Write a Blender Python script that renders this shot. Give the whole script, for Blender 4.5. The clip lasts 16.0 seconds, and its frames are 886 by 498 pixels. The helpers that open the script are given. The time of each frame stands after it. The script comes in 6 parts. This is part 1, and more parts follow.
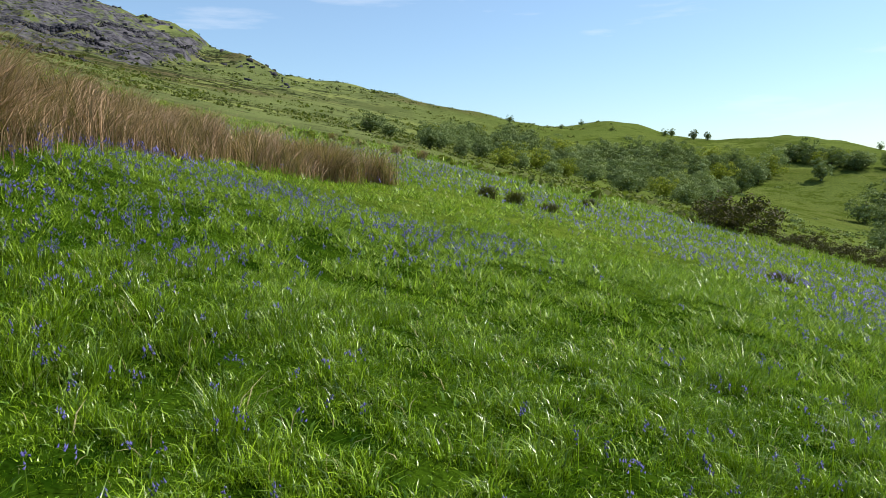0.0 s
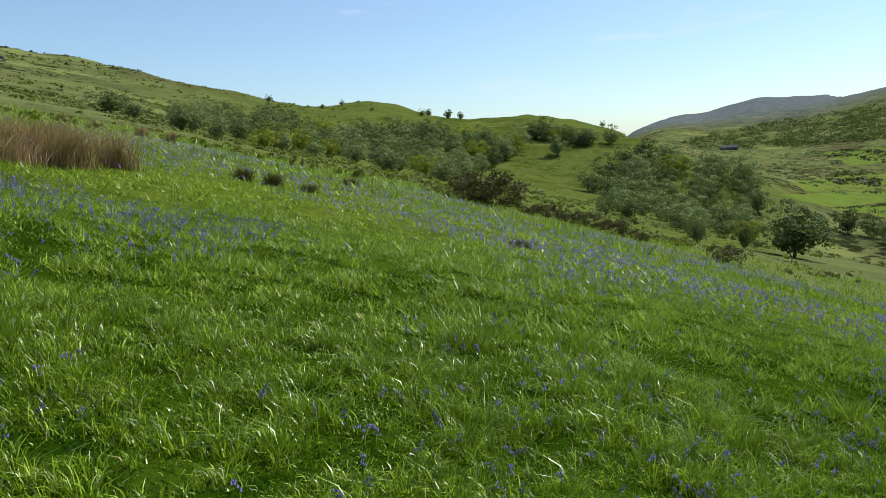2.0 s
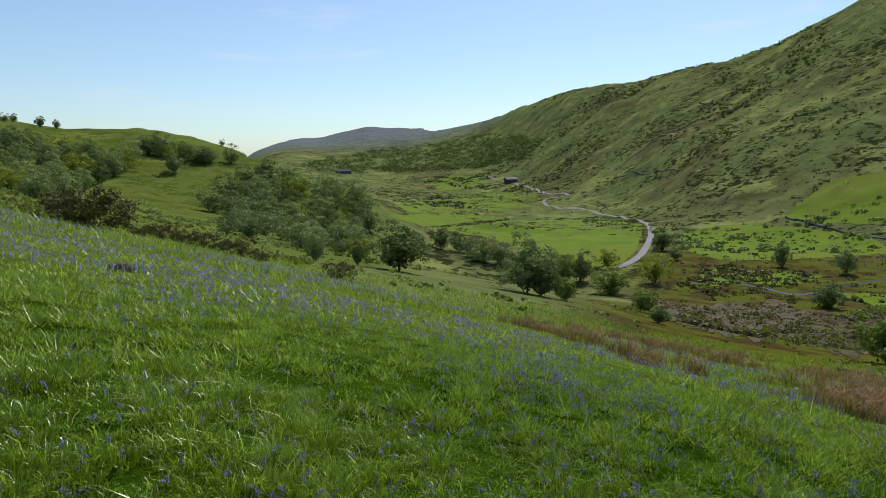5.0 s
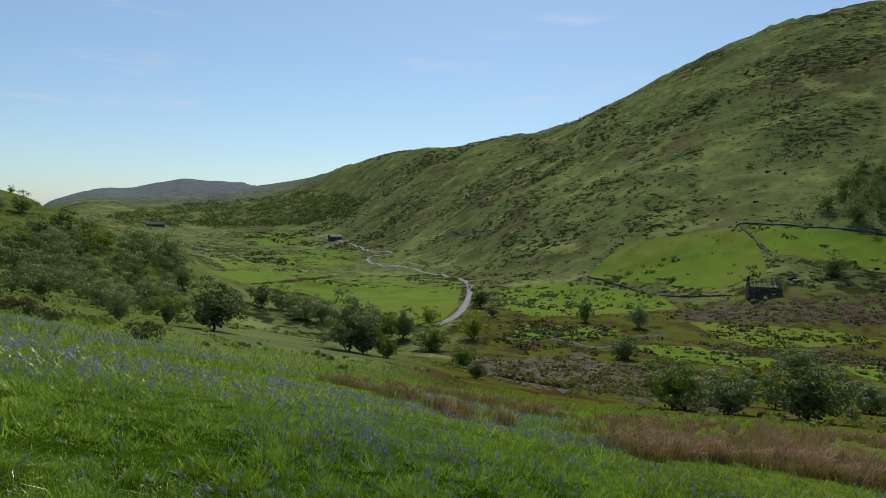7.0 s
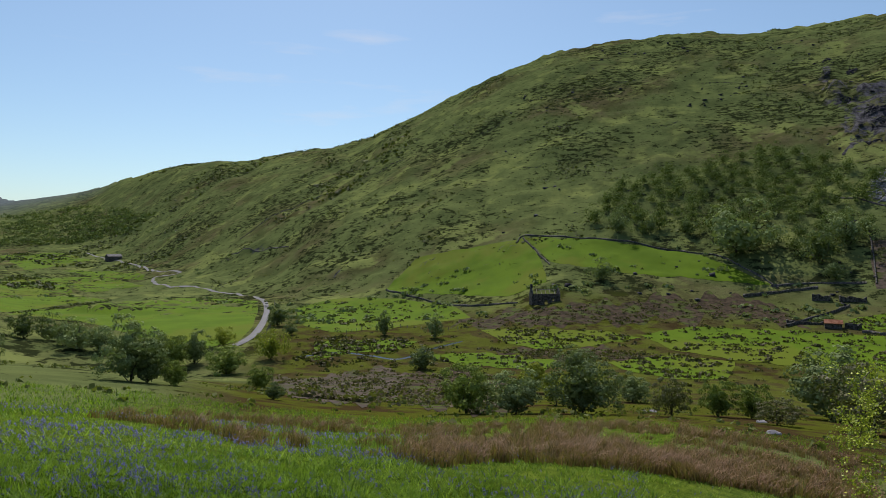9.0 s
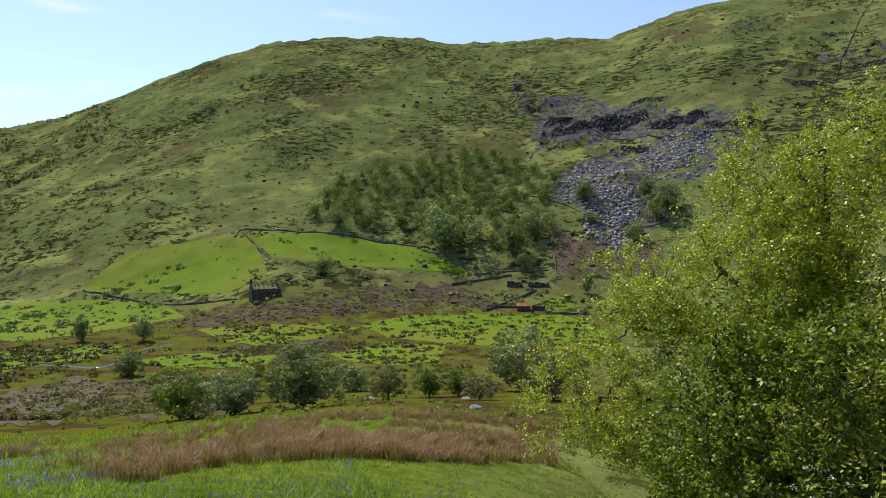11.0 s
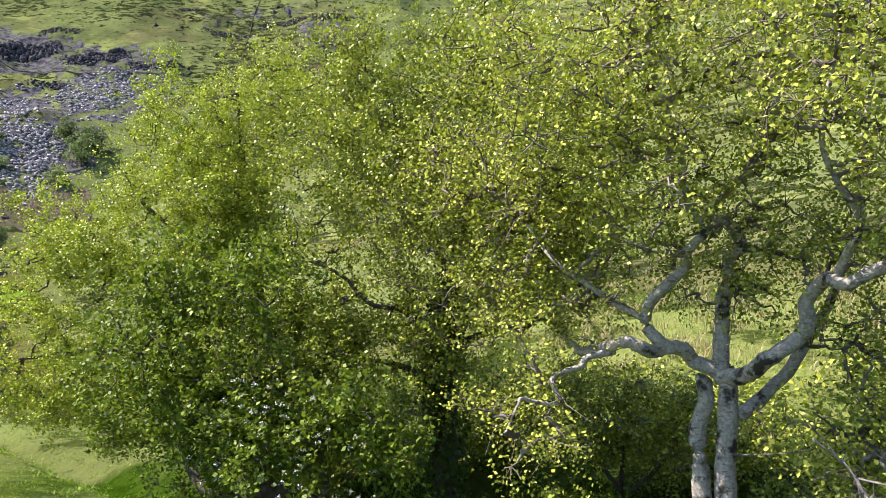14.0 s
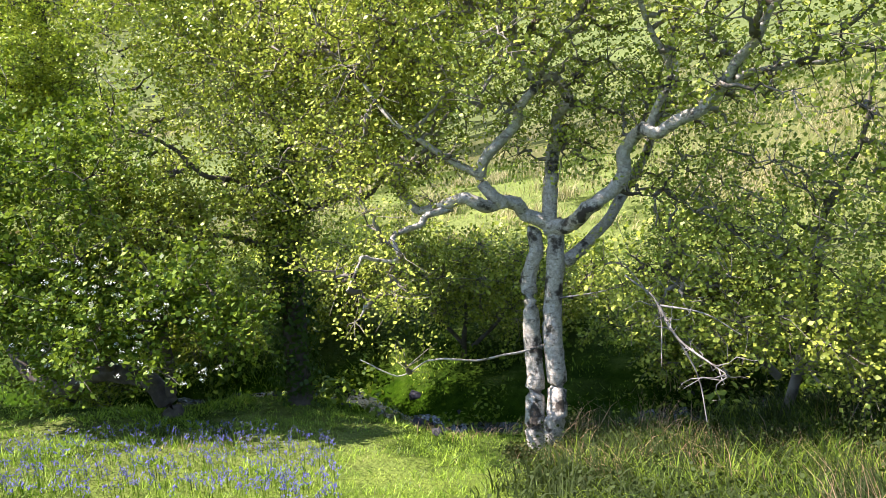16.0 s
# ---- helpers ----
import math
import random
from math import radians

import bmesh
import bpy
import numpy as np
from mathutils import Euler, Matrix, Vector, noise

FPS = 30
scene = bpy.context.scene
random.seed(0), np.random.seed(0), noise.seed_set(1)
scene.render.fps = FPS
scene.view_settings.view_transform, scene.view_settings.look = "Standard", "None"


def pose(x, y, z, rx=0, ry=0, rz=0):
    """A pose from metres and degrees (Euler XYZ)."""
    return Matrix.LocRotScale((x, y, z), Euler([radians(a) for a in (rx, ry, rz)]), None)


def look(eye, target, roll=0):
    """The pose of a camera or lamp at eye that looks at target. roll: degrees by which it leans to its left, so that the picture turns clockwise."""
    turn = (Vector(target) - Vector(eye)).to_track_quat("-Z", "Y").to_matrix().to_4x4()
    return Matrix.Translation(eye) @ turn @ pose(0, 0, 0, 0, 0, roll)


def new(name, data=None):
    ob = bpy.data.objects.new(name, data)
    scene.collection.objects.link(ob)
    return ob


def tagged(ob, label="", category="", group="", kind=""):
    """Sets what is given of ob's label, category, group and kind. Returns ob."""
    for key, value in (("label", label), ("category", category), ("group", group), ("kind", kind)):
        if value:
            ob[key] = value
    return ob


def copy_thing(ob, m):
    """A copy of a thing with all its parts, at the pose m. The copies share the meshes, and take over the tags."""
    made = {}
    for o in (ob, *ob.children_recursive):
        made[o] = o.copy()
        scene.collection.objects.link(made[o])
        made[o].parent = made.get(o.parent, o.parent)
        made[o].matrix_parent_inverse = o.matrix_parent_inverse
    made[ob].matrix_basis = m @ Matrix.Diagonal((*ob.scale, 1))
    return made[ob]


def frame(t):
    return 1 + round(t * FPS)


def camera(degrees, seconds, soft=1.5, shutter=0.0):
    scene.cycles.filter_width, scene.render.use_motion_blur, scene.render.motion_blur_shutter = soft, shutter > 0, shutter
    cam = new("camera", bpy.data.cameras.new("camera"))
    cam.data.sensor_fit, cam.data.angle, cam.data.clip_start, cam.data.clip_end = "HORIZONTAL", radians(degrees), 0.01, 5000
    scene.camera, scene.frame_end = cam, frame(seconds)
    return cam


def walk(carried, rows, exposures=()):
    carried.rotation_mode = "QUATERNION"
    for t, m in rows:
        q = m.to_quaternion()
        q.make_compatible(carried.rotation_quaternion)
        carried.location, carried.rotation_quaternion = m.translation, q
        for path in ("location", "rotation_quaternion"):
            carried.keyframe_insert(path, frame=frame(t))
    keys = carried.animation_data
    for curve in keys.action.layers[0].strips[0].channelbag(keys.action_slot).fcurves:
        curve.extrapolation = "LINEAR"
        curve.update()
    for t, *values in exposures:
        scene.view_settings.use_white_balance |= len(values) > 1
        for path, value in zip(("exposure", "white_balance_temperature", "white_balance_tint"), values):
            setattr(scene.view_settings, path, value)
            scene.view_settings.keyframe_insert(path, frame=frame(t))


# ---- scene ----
cam = camera(65.3, 16.0, soft=0.5)

# seconds, x, y, z, and the three turns in degrees
PATH = (
    (0.0, 0.000, -0.000, 1.600, 84.04, 1.35, 0.13),
    (0.5, 0.044, -0.010, 1.592, 83.64, 1.49, -3.79),
    (1.0, 0.093, -0.024, 1.585, 82.96, 2.02, -8.15),
    (1.5, 0.142, -0.063, 1.591, 82.37, 1.73, -13.65),
    (2.0, 0.196, -0.096, 1.590, 81.78, 2.56, -19.08),
    (2.5, 0.242, -0.098, 1.579, 81.54, 2.17, -24.92),
    (3.0, 0.284, -0.149, 1.580, 81.50, 1.87, -29.70),
    (3.5, 0.309, -0.216, 1.585, 81.55, 1.63, -35.14),
    (4.0, 0.329, -0.276, 1.591, 81.59, 0.99, -39.81),
    (4.5, 0.357, -0.312, 1.593, 81.97, 0.55, -44.85),
    (7.0, 0.364, -0.587, 1.590, 87.66, -1.51, -63.84),
    (7.5, 0.350, -0.627, 1.599, 88.65, -1.45, -67.54),
    (8.0, 0.327, -0.681, 1.617, 88.67, -1.22, -71.82),
    (10.5, 0.277, -1.068, 1.715, 89.39, -0.18, -96.21),
    (11.0, 0.239, -1.043, 1.711, 88.89, -0.38, -103.25),
    (11.5, 0.246, -1.043, 1.750, 89.75, 0.25, -110.99),
    (12.0, 0.181, -1.079, 1.766, 90.80, 1.09, -118.02),
    (12.5, 0.174, -1.097, 1.760, 91.36, 0.82, -125.89),
    (13.0, 0.181, -1.074, 1.726, 90.23, 0.67, -133.33),
    (13.5, 0.136, -1.077, 1.699, 86.73, 1.82, -141.36),
    (14.0, 0.118, -1.094, 1.593, 84.31, 0.54, -147.81),
    (14.5, 0.085, -1.127, 1.490, 79.43, 0.20, -151.55),
    (15.0, 0.077, -1.121, 1.373, 74.58, 0.22, -153.27),
    (15.5, 0.043, -1.136, 1.302, 73.77, -0.27, -155.70),
    (16.0, -0.008, -1.145, 1.346, 74.70, 0.36, -160.09),
)
walk(cam, [(t, pose(x, y, z, rx, ry, rz)) for t, x, y, z, rx, ry, rz in PATH],
     exposures=((0.0, 0.46, 6400, 14), (2.0, 0.25, 6400, 16), (3.5, 0.21, 6420, 19), (7.0, -0.2, 6350, 15), (8.2, -0.24, 6350, 15), (11.0, 0.5, 6750, 19), (12.5, 0.88, 6750, 19), (13.5, 1.15, 6650, 22), (14.5, 1.6, 6550, 24), (16.0, 1.8, 6450, 22)))

# ---------------------------------------------------------------- light
SUN_BEARING, SUN_HEIGHT = 72.0, 50.0
world = bpy.data.worlds.new("sky")
world.use_nodes = True
scene.world = world
wt = world.node_tree
wt.nodes.clear()
sky = wt.nodes.new("ShaderNodeTexSky")
sky.sky_type = "NISHITA"
sky.sun_disc = False
sky.sun_elevation, sky.sun_rotation = radians(SUN_HEIGHT), radians(SUN_BEARING)
sky.altitude, sky.air_density, sky.dust_density, sky.ozone_density = 100, 1.0, 0.6, 1.2
# a thin veil of haze and a few streaks of cirrus over the clear sky
veil = wt.nodes.new("ShaderNodeMix")
veil.data_type = "RGBA"
veil.inputs[0].default_value = 0.14
veil.inputs[7].default_value = (5.2, 6.2, 6.9, 1)
tint = wt.nodes.new("ShaderNodeMix")
tint.data_type, tint.blend_type = "RGBA", "MULTIPLY"
tint.inputs[0].default_value = 1.0
tint.inputs[7].default_value = (0.90, 1.12, 1.20, 1)
wt.links.new(sky.outputs[0], tint.inputs[6])
wt.links.new(tint.outputs[2], veil.inputs[6])
where = wt.nodes.new("ShaderNodeTexCoord")
stretch = wt.nodes.new("ShaderNodeMapping")
stretch.inputs["Scale"].default_value = (2.2, 2.2, 15.0)
wt.links.new(where.outputs["Generated"], stretch.inputs["Vector"])
wisps = wt.nodes.new("ShaderNodeTexNoise")
wisps.inputs["Scale"].default_value, wisps.inputs["Detail"].default_value, wisps.inputs["Roughness"].default_value = 1.6, 7, 0.55
wt.links.new(stretch.outputs[0], wisps.inputs["Vector"])
thin = wt.nodes.new("ShaderNodeMapRange")
thin.inputs[1].default_value, thin.inputs[2].default_value, thin.inputs[3].default_value, thin.inputs[4].default_value = 0.60, 0.80, 0.0, 0.5
wt.links.new(wisps.outputs[0], thin.inputs[0])
cirrus = wt.nodes.new("ShaderNodeMix")
cirrus.data_type = "RGBA"
cirrus.inputs[7].default_value = (7.6, 8.0, 8.4, 1)
wt.links.new(thin.outputs[0], cirrus.inputs[0])
wt.links.new(veil.outputs[2], cirrus.inputs[6])
wbg = wt.nodes.new("ShaderNodeBackground")
wbg.inputs["Strength"].default_value = 0.10
wout = wt.nodes.new("ShaderNodeOutputWorld")
wt.links.new(cirrus.outputs[2], wbg.inputs[0])
wt.links.new(wbg.outputs[0], wout.inputs[0])

sun = new("sun", bpy.data.lights.new("sun", "SUN"))
sun.data.energy, sun.data.angle, sun.data.color = 4.9, radians(0.5), (1.0, 0.95, 0.86)
sb, sh = radians(SUN_BEARING), radians(SUN_HEIGHT)
sun.matrix_world = look((0, 0, 0), (-math.sin(sb) * math.cos(sh), -math.cos(sb) * math.cos(sh), -math.sin(sh)))


# ---------------------------------------------------------------- materials
def material(name, rough=0.8, spec=0.3):
    m = bpy.data.materials.new(name)
    m.use_nodes = True
    t = m.node_tree
    b = t.nodes["Principled BSDF"]
    b.inputs["Roughness"].default_value = rough
    b.inputs["Specular IOR Level"].default_value = spec
    return m, t, b


def mix_colour(t, fac, a, b):
    n = t.nodes.new("ShaderNodeMix")
    n.data_type = "RGBA"
    for socket, value in ((n.inputs[0], fac), (n.inputs[6], a), (n.inputs[7], b)):
        if isinstance(value, (tuple, float, int)):
            socket.default_value = value if not isinstance(value, tuple) else (*value, 1)
        else:
            t.links.new(value, socket)
    return n.outputs[2]


def noise_node(t, scale, detail=4, rough=0.6, where=None):
    if where is None:
        where = t.nodes.new("ShaderNodeNewGeometry").outputs["Position"]
    n = t.nodes.new("ShaderNodeTexNoise")
    n.inputs["Scale"].default_value, n.inputs["Detail"].default_value, n.inputs["Roughness"].default_value = scale, detail, rough
    t.links.new(where, n.inputs["Vector"])
    return n.outputs[0]


def step_node(t, value, lo, hi, a=0.0, b=1.0):
    n = t.nodes.new("ShaderNodeMapRange")
    n.interpolation_type = "SMOOTHSTEP"
    t.links.new(value, n.inputs[0])
    for i, v in enumerate((lo, hi, a, b)):
        n.inputs[i + 1].default_value = v
    return n.outputs[0]


def attr(t, name):
    n = t.nodes.new("ShaderNodeAttribute")
    n.attribute_name = name
    return n.outputs["Fac"]


def bump(t, b, height, strength, distance):
    n = t.nodes.new("ShaderNodeBump")
    n.inputs["Strength"].default_value, n.inputs["Distance"].default_value = strength, distance
    t.links.new(height, n.inputs["Height"])
    t.links.new(n.outputs[0], b.inputs["Normal"])


def two_tone(name, a, b, scale, rough=0.95, spec=0.05, lo=0.35, hi=0.65, relief=0.0, third=None, third_scale=None):
    m, t, p = material(name, rough, spec)
    n = noise_node(t, scale)
    c = mix_colour(t, step_node(t, n, lo, hi), a, b)
    if third:
        c = mix_colour(t, step_node(t, noise_node(t, third_scale), 0.5, 0.62), c, third)
    t.links.new(c, p.inputs["Base Color"])
    if relief:
        bump(t, p, noise_node(t, scale * 3), 0.6, relief)
    return m


def leaf_material(name, a, b, glow=0.35, rough=0.45, spread=0.5, gloss=0.18, patch=None, vary=0.6, tuft=None, through_light=(0.25, 0.36, 0.02)):
    """Leaves that vary piece by piece and let some light through."""
    m, t, p = material(name, rough, gloss)
    g = t.nodes.new("ShaderNodeNewGeometry")
    info = t.nodes.new("ShaderNodeObjectInfo")
    add = t.nodes.new("ShaderNodeMath")
    add.operation = "MULTIPLY_ADD"
    t.links.new(g.outputs["Random Per Island"], add.inputs[0])
    add.inputs[1].default_value = vary
    mul = t.nodes.new("ShaderNodeMath")
    mul.operation = "MULTIPLY"
    t.links.new(info.outputs["Random"], mul.inputs[0])
    mul.inputs[1].default_value = spread
    t.links.new(mul.outputs[0], add.inputs[2])
    c = mix_colour(t, add.outputs[0], a, b)
    if patch:
        c = mix_colour(t, step_node(t, noise_node(t, patch, 3, 0.55), 0.45, 0.72, 0.0, 0.40), c, mix_colour(t, 0.5, a, (0.13, 0.23, 0.006)))
    if tuft:
        # noise-shaped tufts mixed towards the deeper of the two colours
        c = mix_colour(t, step_node(t, noise_node(t, tuft, 3, 0.6), 0.50, 0.63, 0.0, 0.35), c, a)
    t.links.new(c, p.inputs["Base Color"])
    tr = t.nodes.new("ShaderNodeBsdfTranslucent")
    t.links.new(mix_colour(t, 0.5, c, through_light), tr.inputs[0])
    mx = t.nodes.new("ShaderNodeMixShader")
    mx.inputs[0].default_value = glow
    t.links.new(p.outputs[0], mx.inputs[1])
    t.links.new(tr.outputs[0], mx.inputs[2])
    out = [n for n in t.nodes if n.type == "OUTPUT_MATERIAL"][0]
    t.links.new(mx.outputs[0], out.inputs[0])
    return m


def ground_material():
    """Meadow close by, rough pasture, heather and bracken further off, rock where the slope is steep. Distance haze is
    tinted in.
    """
    m, t, p = material("hill_ground", 1.0, 0.0)
    fine = noise_node(t, 1.6, 5, 0.7)
    mid = noise_node(t, 0.05, 5, 0.65)
    wide = noise_node(t, 0.012, 5, 0.6)
    pasture = mix_colour(t, step_node(t, mid, 0.36, 0.64), (0.122, 0.148, 0.050), (0.082, 0.103, 0.036))
    heath = mix_colour(t, step_node(t, mid, 0.35, 0.6), (0.104, 0.086, 0.046), (0.070, 0.068, 0.026))
    hill = mix_colour(t, step_node(t, wide, 0.47, 0.66), pasture, heath)
    hill = mix_colour(t, step_node(t, noise_node(t, 0.024, 6, 0.62), 0.53, 0.63), hill, (0.160, 0.186, 0.058))
    squeeze = t.nodes.new("ShaderNodeVectorMath")
    squeeze.operation = "MULTIPLY"
    squeeze.inputs[1].default_value = (1, 1, 2.6)
    t.links.new(t.nodes.new("ShaderNodeNewGeometry").outputs["Position"], squeeze.inputs[0])
    # bracken and bilberry in clusters, with turf between; their shade is in the dark colour
    cluster = step_node(t, noise_node(t, 0.011, 4, 0.55), 0.44, 0.62)
    flecks = noise_node(t, 0.13, 7, 0.75, squeeze.outputs[0])
    lower = t.nodes.new("ShaderNodeMath")
    lower.operation = "MULTIPLY_ADD"
    t.links.new(cluster, lower.inputs[0])
    lower.inputs[1].default_value = 0.095
    t.links.new(flecks, lower.inputs[2])
    hill = mix_colour(t, step_node(t, lower.outputs[0], 0.568, 0.62), hill, (0.022, 0.028, 0.011))
    rock = mix_colour(t, step_node(t, noise_node(t, 0.22, 8, 0.75), 0.38, 0.62), (0.022, 0.022, 0.027), (0.115, 0.110, 0.118))
    edge = t.nodes.new("ShaderNodeMath")
    edge.operation = "MULTIPLY_ADD"
    t.links.new(attr(t, "rock"), edge.inputs[0])
    edge.inputs[1].default_value, edge.inputs[2].default_value = 0.5, 0.0
    both = t.nodes.new("ShaderNodeMath")
    both.operation = "ADD"
    t.links.new(edge.outputs[0], both.inputs[0])
    t.links.new(noise_node(t, 0.09, 8, 0.75), both.inputs[1])
    hill = mix_colour(t, step_node(t, both.outputs[0], 0.74, 0.84), hill, rock)
    # grey-blue of the farthest slopes: distance haze put into the base colour
    far_haze = mix_colour(t, step_node(t, mid, 0.3, 0.7), (0.128, 0.150, 0.150), (0.084, 0.102, 0.104))
    hill = mix_colour(t, attr(t, "far_haze"), hill, far_haze)
    rough = mix_colour(t, step_node(t, noise_node(t, 0.11, 5, 0.6), 0.44, 0.58), (0.070, 0.080, 0.011), (0.048, 0.033, 0.014))
    hill = mix_colour(t, attr(t, "rough"), hill, rough)
    meadow = mix_colour(t, step_node(t, fine, 0.3, 0.7), (0.040, 0.070, 0.008), (0.108, 0.146, 0.018))
    # dark thatch, with shade between blades and on the bank put into its colour
    thatch_shade = mix_colour(t, step_node(t, fine, 0.35, 0.65), (0.008, 0.024, 0.001), (0.028, 0.058, 0.003))
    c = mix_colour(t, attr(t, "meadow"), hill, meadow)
    c = mix_colour(t, attr(t, "thatch_shade"), c, thatch_shade)
    t.links.new(c, p.inputs["Base Color"])
    bump(t, p, noise_node(t, 0.3, 7, 0.75), 0.6, 1.0)
    return m


def birch_bark():
    """Pale papery bark with dark bands and grey weathering."""
    m, t, p = material("birch_bark", 0.8, 0.15)
    squeeze = t.nodes.new("ShaderNodeVectorMath")
    squeeze.operation = "MULTIPLY"
    squeeze.inputs[1].default_value = (1, 1, 2.6)
    t.links.new(t.nodes.new("ShaderNodeNewGeometry").outputs["Position"], squeeze.inputs[0])
    bands = noise_node(t, 11.0, 6, 0.7, squeeze.outputs[0])
    c = mix_colour(t, step_node(t, noise_node(t, 26.0, 5, 0.65), 0.34, 0.66), (0.47, 0.43, 0.375), (0.27, 0.24, 0.20))
    c = mix_colour(t, step_node(t, bands, 0.54, 0.66), c, (0.15, 0.128, 0.105))
    c = mix_colour(t, step_node(t, noise_node(t, 4.0, 5, 0.65), 0.54, 0.64), c, (0.050, 0.042, 0.034))
    t.links.new(c, p.inputs["Base Color"])
    bump(t, p, bands, 0.9, 0.02)
    return m


M_GROUND = ground_material()
M_FIELD = two_tone("pasture_grass", (0.090, 0.150, 0.006), (0.070, 0.122, 0.005), 0.06, third=(0.100, 0.130, 0.010), third_scale=0.02)
M_ROAD = two_tone("road_tarmac", (0.22, 0.215, 0.21), (0.17, 0.165, 0.165), 0.5)
M_BARK = two_tone("bark", (0.060, 0.050, 0.042), (0.11, 0.095, 0.08), 6.0, relief=0.02)
M_BIRCH = birch_bark()
M_LEAF_NEAR = leaf_material("birch_leaf", (0.12, 0.155, 0.020), (0.60, 0.63, 0.10), 0.28, 0.45, 0.0, 0.2, None, 1.0)
M_LEAF_ALDER = leaf_material("alder_leaf", (0.06, 0.100, 0.010), (0.44, 0.48, 0.065), 0.22, 0.45, 0.0, 0.2, None, 1.0)
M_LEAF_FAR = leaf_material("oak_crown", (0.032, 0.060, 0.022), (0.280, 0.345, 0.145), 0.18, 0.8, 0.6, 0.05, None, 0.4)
M_RUSH = leaf_material("rush_straw", (0.070, 0.038, 0.021), (0.60, 0.39, 0.235), 0.25, 0.6, 0.0, 0.18, None, 1.0)
M_GRASS = leaf_material("grass_blade", (0.010, 0.046, 0.001), (0.36, 0.55, 0.010), 0.24, 0.32, 0.0, 0.45, 0.7, 1.0, 8.0, (0.19, 0.36, 0.01))
M_MEADOW = leaf_material("meadow_blade", (0.040, 0.100, 0.005), (0.46, 0.65, 0.042), 0.30, 0.38, 0.0, 0.3, 0.5, 1.0, 3.6, (0.2, 0.36, 0.02))
M_BANK = leaf_material("bank_grass_blade", (0.030, 0.078, 0.006), (0.38, 0.53, 0.05), 0.26, 0.45, 0.0, 0.2, 0.7, 1.0, 5.0, (0.2, 0.36, 0.02))
M_BELL = leaf_material("bluebell_flower", (0.054, 0.050, 0.20), (0.17, 0.155, 0.40), 0.2, 0.6)

# ---------------------------------------------------------------- ground
CX, CY, EYE = 0.1, -0.7, 1.55
# (bearing, distance, height in degrees as seen from the path)
NEAR_CREST = ((-60, 60, 12.0), (-32, 60, 9.1), (-21, 60, 5.8), (-13, 50, 3.85), (-7.6, 45, 2.8), (-1.2, 42, 1.3), (5.2, 40, -0.6), (12, 42, -1.95),
              (18.6, 48, -3.5), (24.7, 45, -5.5), (32.6, 42, -7.6), (40, 42, -9.4), (51, 42, -11.8), (60, 42, -13.2), (70, 45, -14.7), (81, 45, -15.2),
              (99, 42, -14.3), (110, 38, -15.2), (125, 30, -19.0), (143, 24, -13.0), (165, 22, -10.3), (180, 24, -7.0), (192, 26, -1.0), (215, 40, 8.0), (300, 60, 12.0))
SLOPE = ((-60, 150, 12.5), (-32, 150, 9.6), (-20, 150, 7.0), (-10, 150, 5.0), (0, 150, 2.6), (5, 150, 1.0), (15, 150, -1.6), (25, 150, -3.6), (32, 150, -5.6),
         (40, 140, -7.6), (46, 125, -8.5), (52, 125, -9.3), (60, 120, -10.9), (70, 105, -12.6), (80, 95, -13.9), (99, 90, -13.2), (110, 80, -13.2),
         (125, 70, -13.0), (150, 60, -9.3), (165, 60, -6.0), (180, 60, -2.0), (195, 60, 3.0), (220, 120, 12.0), (300, 150, 12.5))
SHELF = ((-60, 260, 13.0), (-32, 260, 10.2), (-20, 260, 8.0), (-10, 250, 5.9), (0, 240, 3.6), (5, 230, 2.2), (15, 230, -0.2), (25, 230, -2.6), (35, 220, -4.6),
         (40, 200, -6.6), (46, 190, -10.0), (52, 190, -10.8), (70, 190, -11.0), (110, 180, -11.2), (125, 160, -11.5), (150, 120, -8.0), (165, 150, 2.0), (195, 150, 7.0), (300, 260, 13.0))
SPUR = ((-60, 420, 14.0), (-32, 420, 11.2), (-20, 400, 9.2), (-5, 320, 5.5), (5, 300, 3.3), (15, 300, 2.0), (25, 300, 0.6), (30, 300, 0.4), (35, 320, 0.25), (38, 310, -1.3),
        (41, 290, -2.8), (44, 270, -4.3), (48, 260, -7.4), (54, 260, -7.9), (110, 250, -8.2), (125, 240, -8.0), (150, 200, -5.0), (165, 250, 6.0), (195, 300, 10.0), (300, 420, 14.0))
FOOT = ((-60, 700, 14.5), (-32, 720, 14.6), (-28.5, 720, 13.6), (-26.5, 720, 13.05), (-23.4, 700, 11.95), (-19.8, 680, 11.06), (-18, 660, 9.9), (-15.7, 520, 9.72), (-12.8, 500, 7.98),
        (-8.4, 480, 7.41), (-3.8, 460, 6.6), (-1.1, 440, 5.76), (5.3, 420, 4.37), (9.2, 400, 3.63), (11, 400, 3.8), (13, 400, 4.05), (15.4, 400, 3.6), (18.3, 400, 2.7),
        (21.8, 400, 2.2), (27, 400, 2.27), (30.4, 400, 1.6), (33.6, 380, 0.68), (36, 700, -2.8), (45, 1200, -1.7), (55, 1120, -1.65), (60, 750, -2.75), (70, 430, -4.8), (80, 330, -6.2),
        (90, 300, -5.3), (100, 310, -5.5), (110, 320, -5.3), (120, 330, -4.8), (135, 300, -4.5), (150, 300, -3.0), (165, 350, 8.0), (195, 500, 12.0), (300, 700, 14.5))
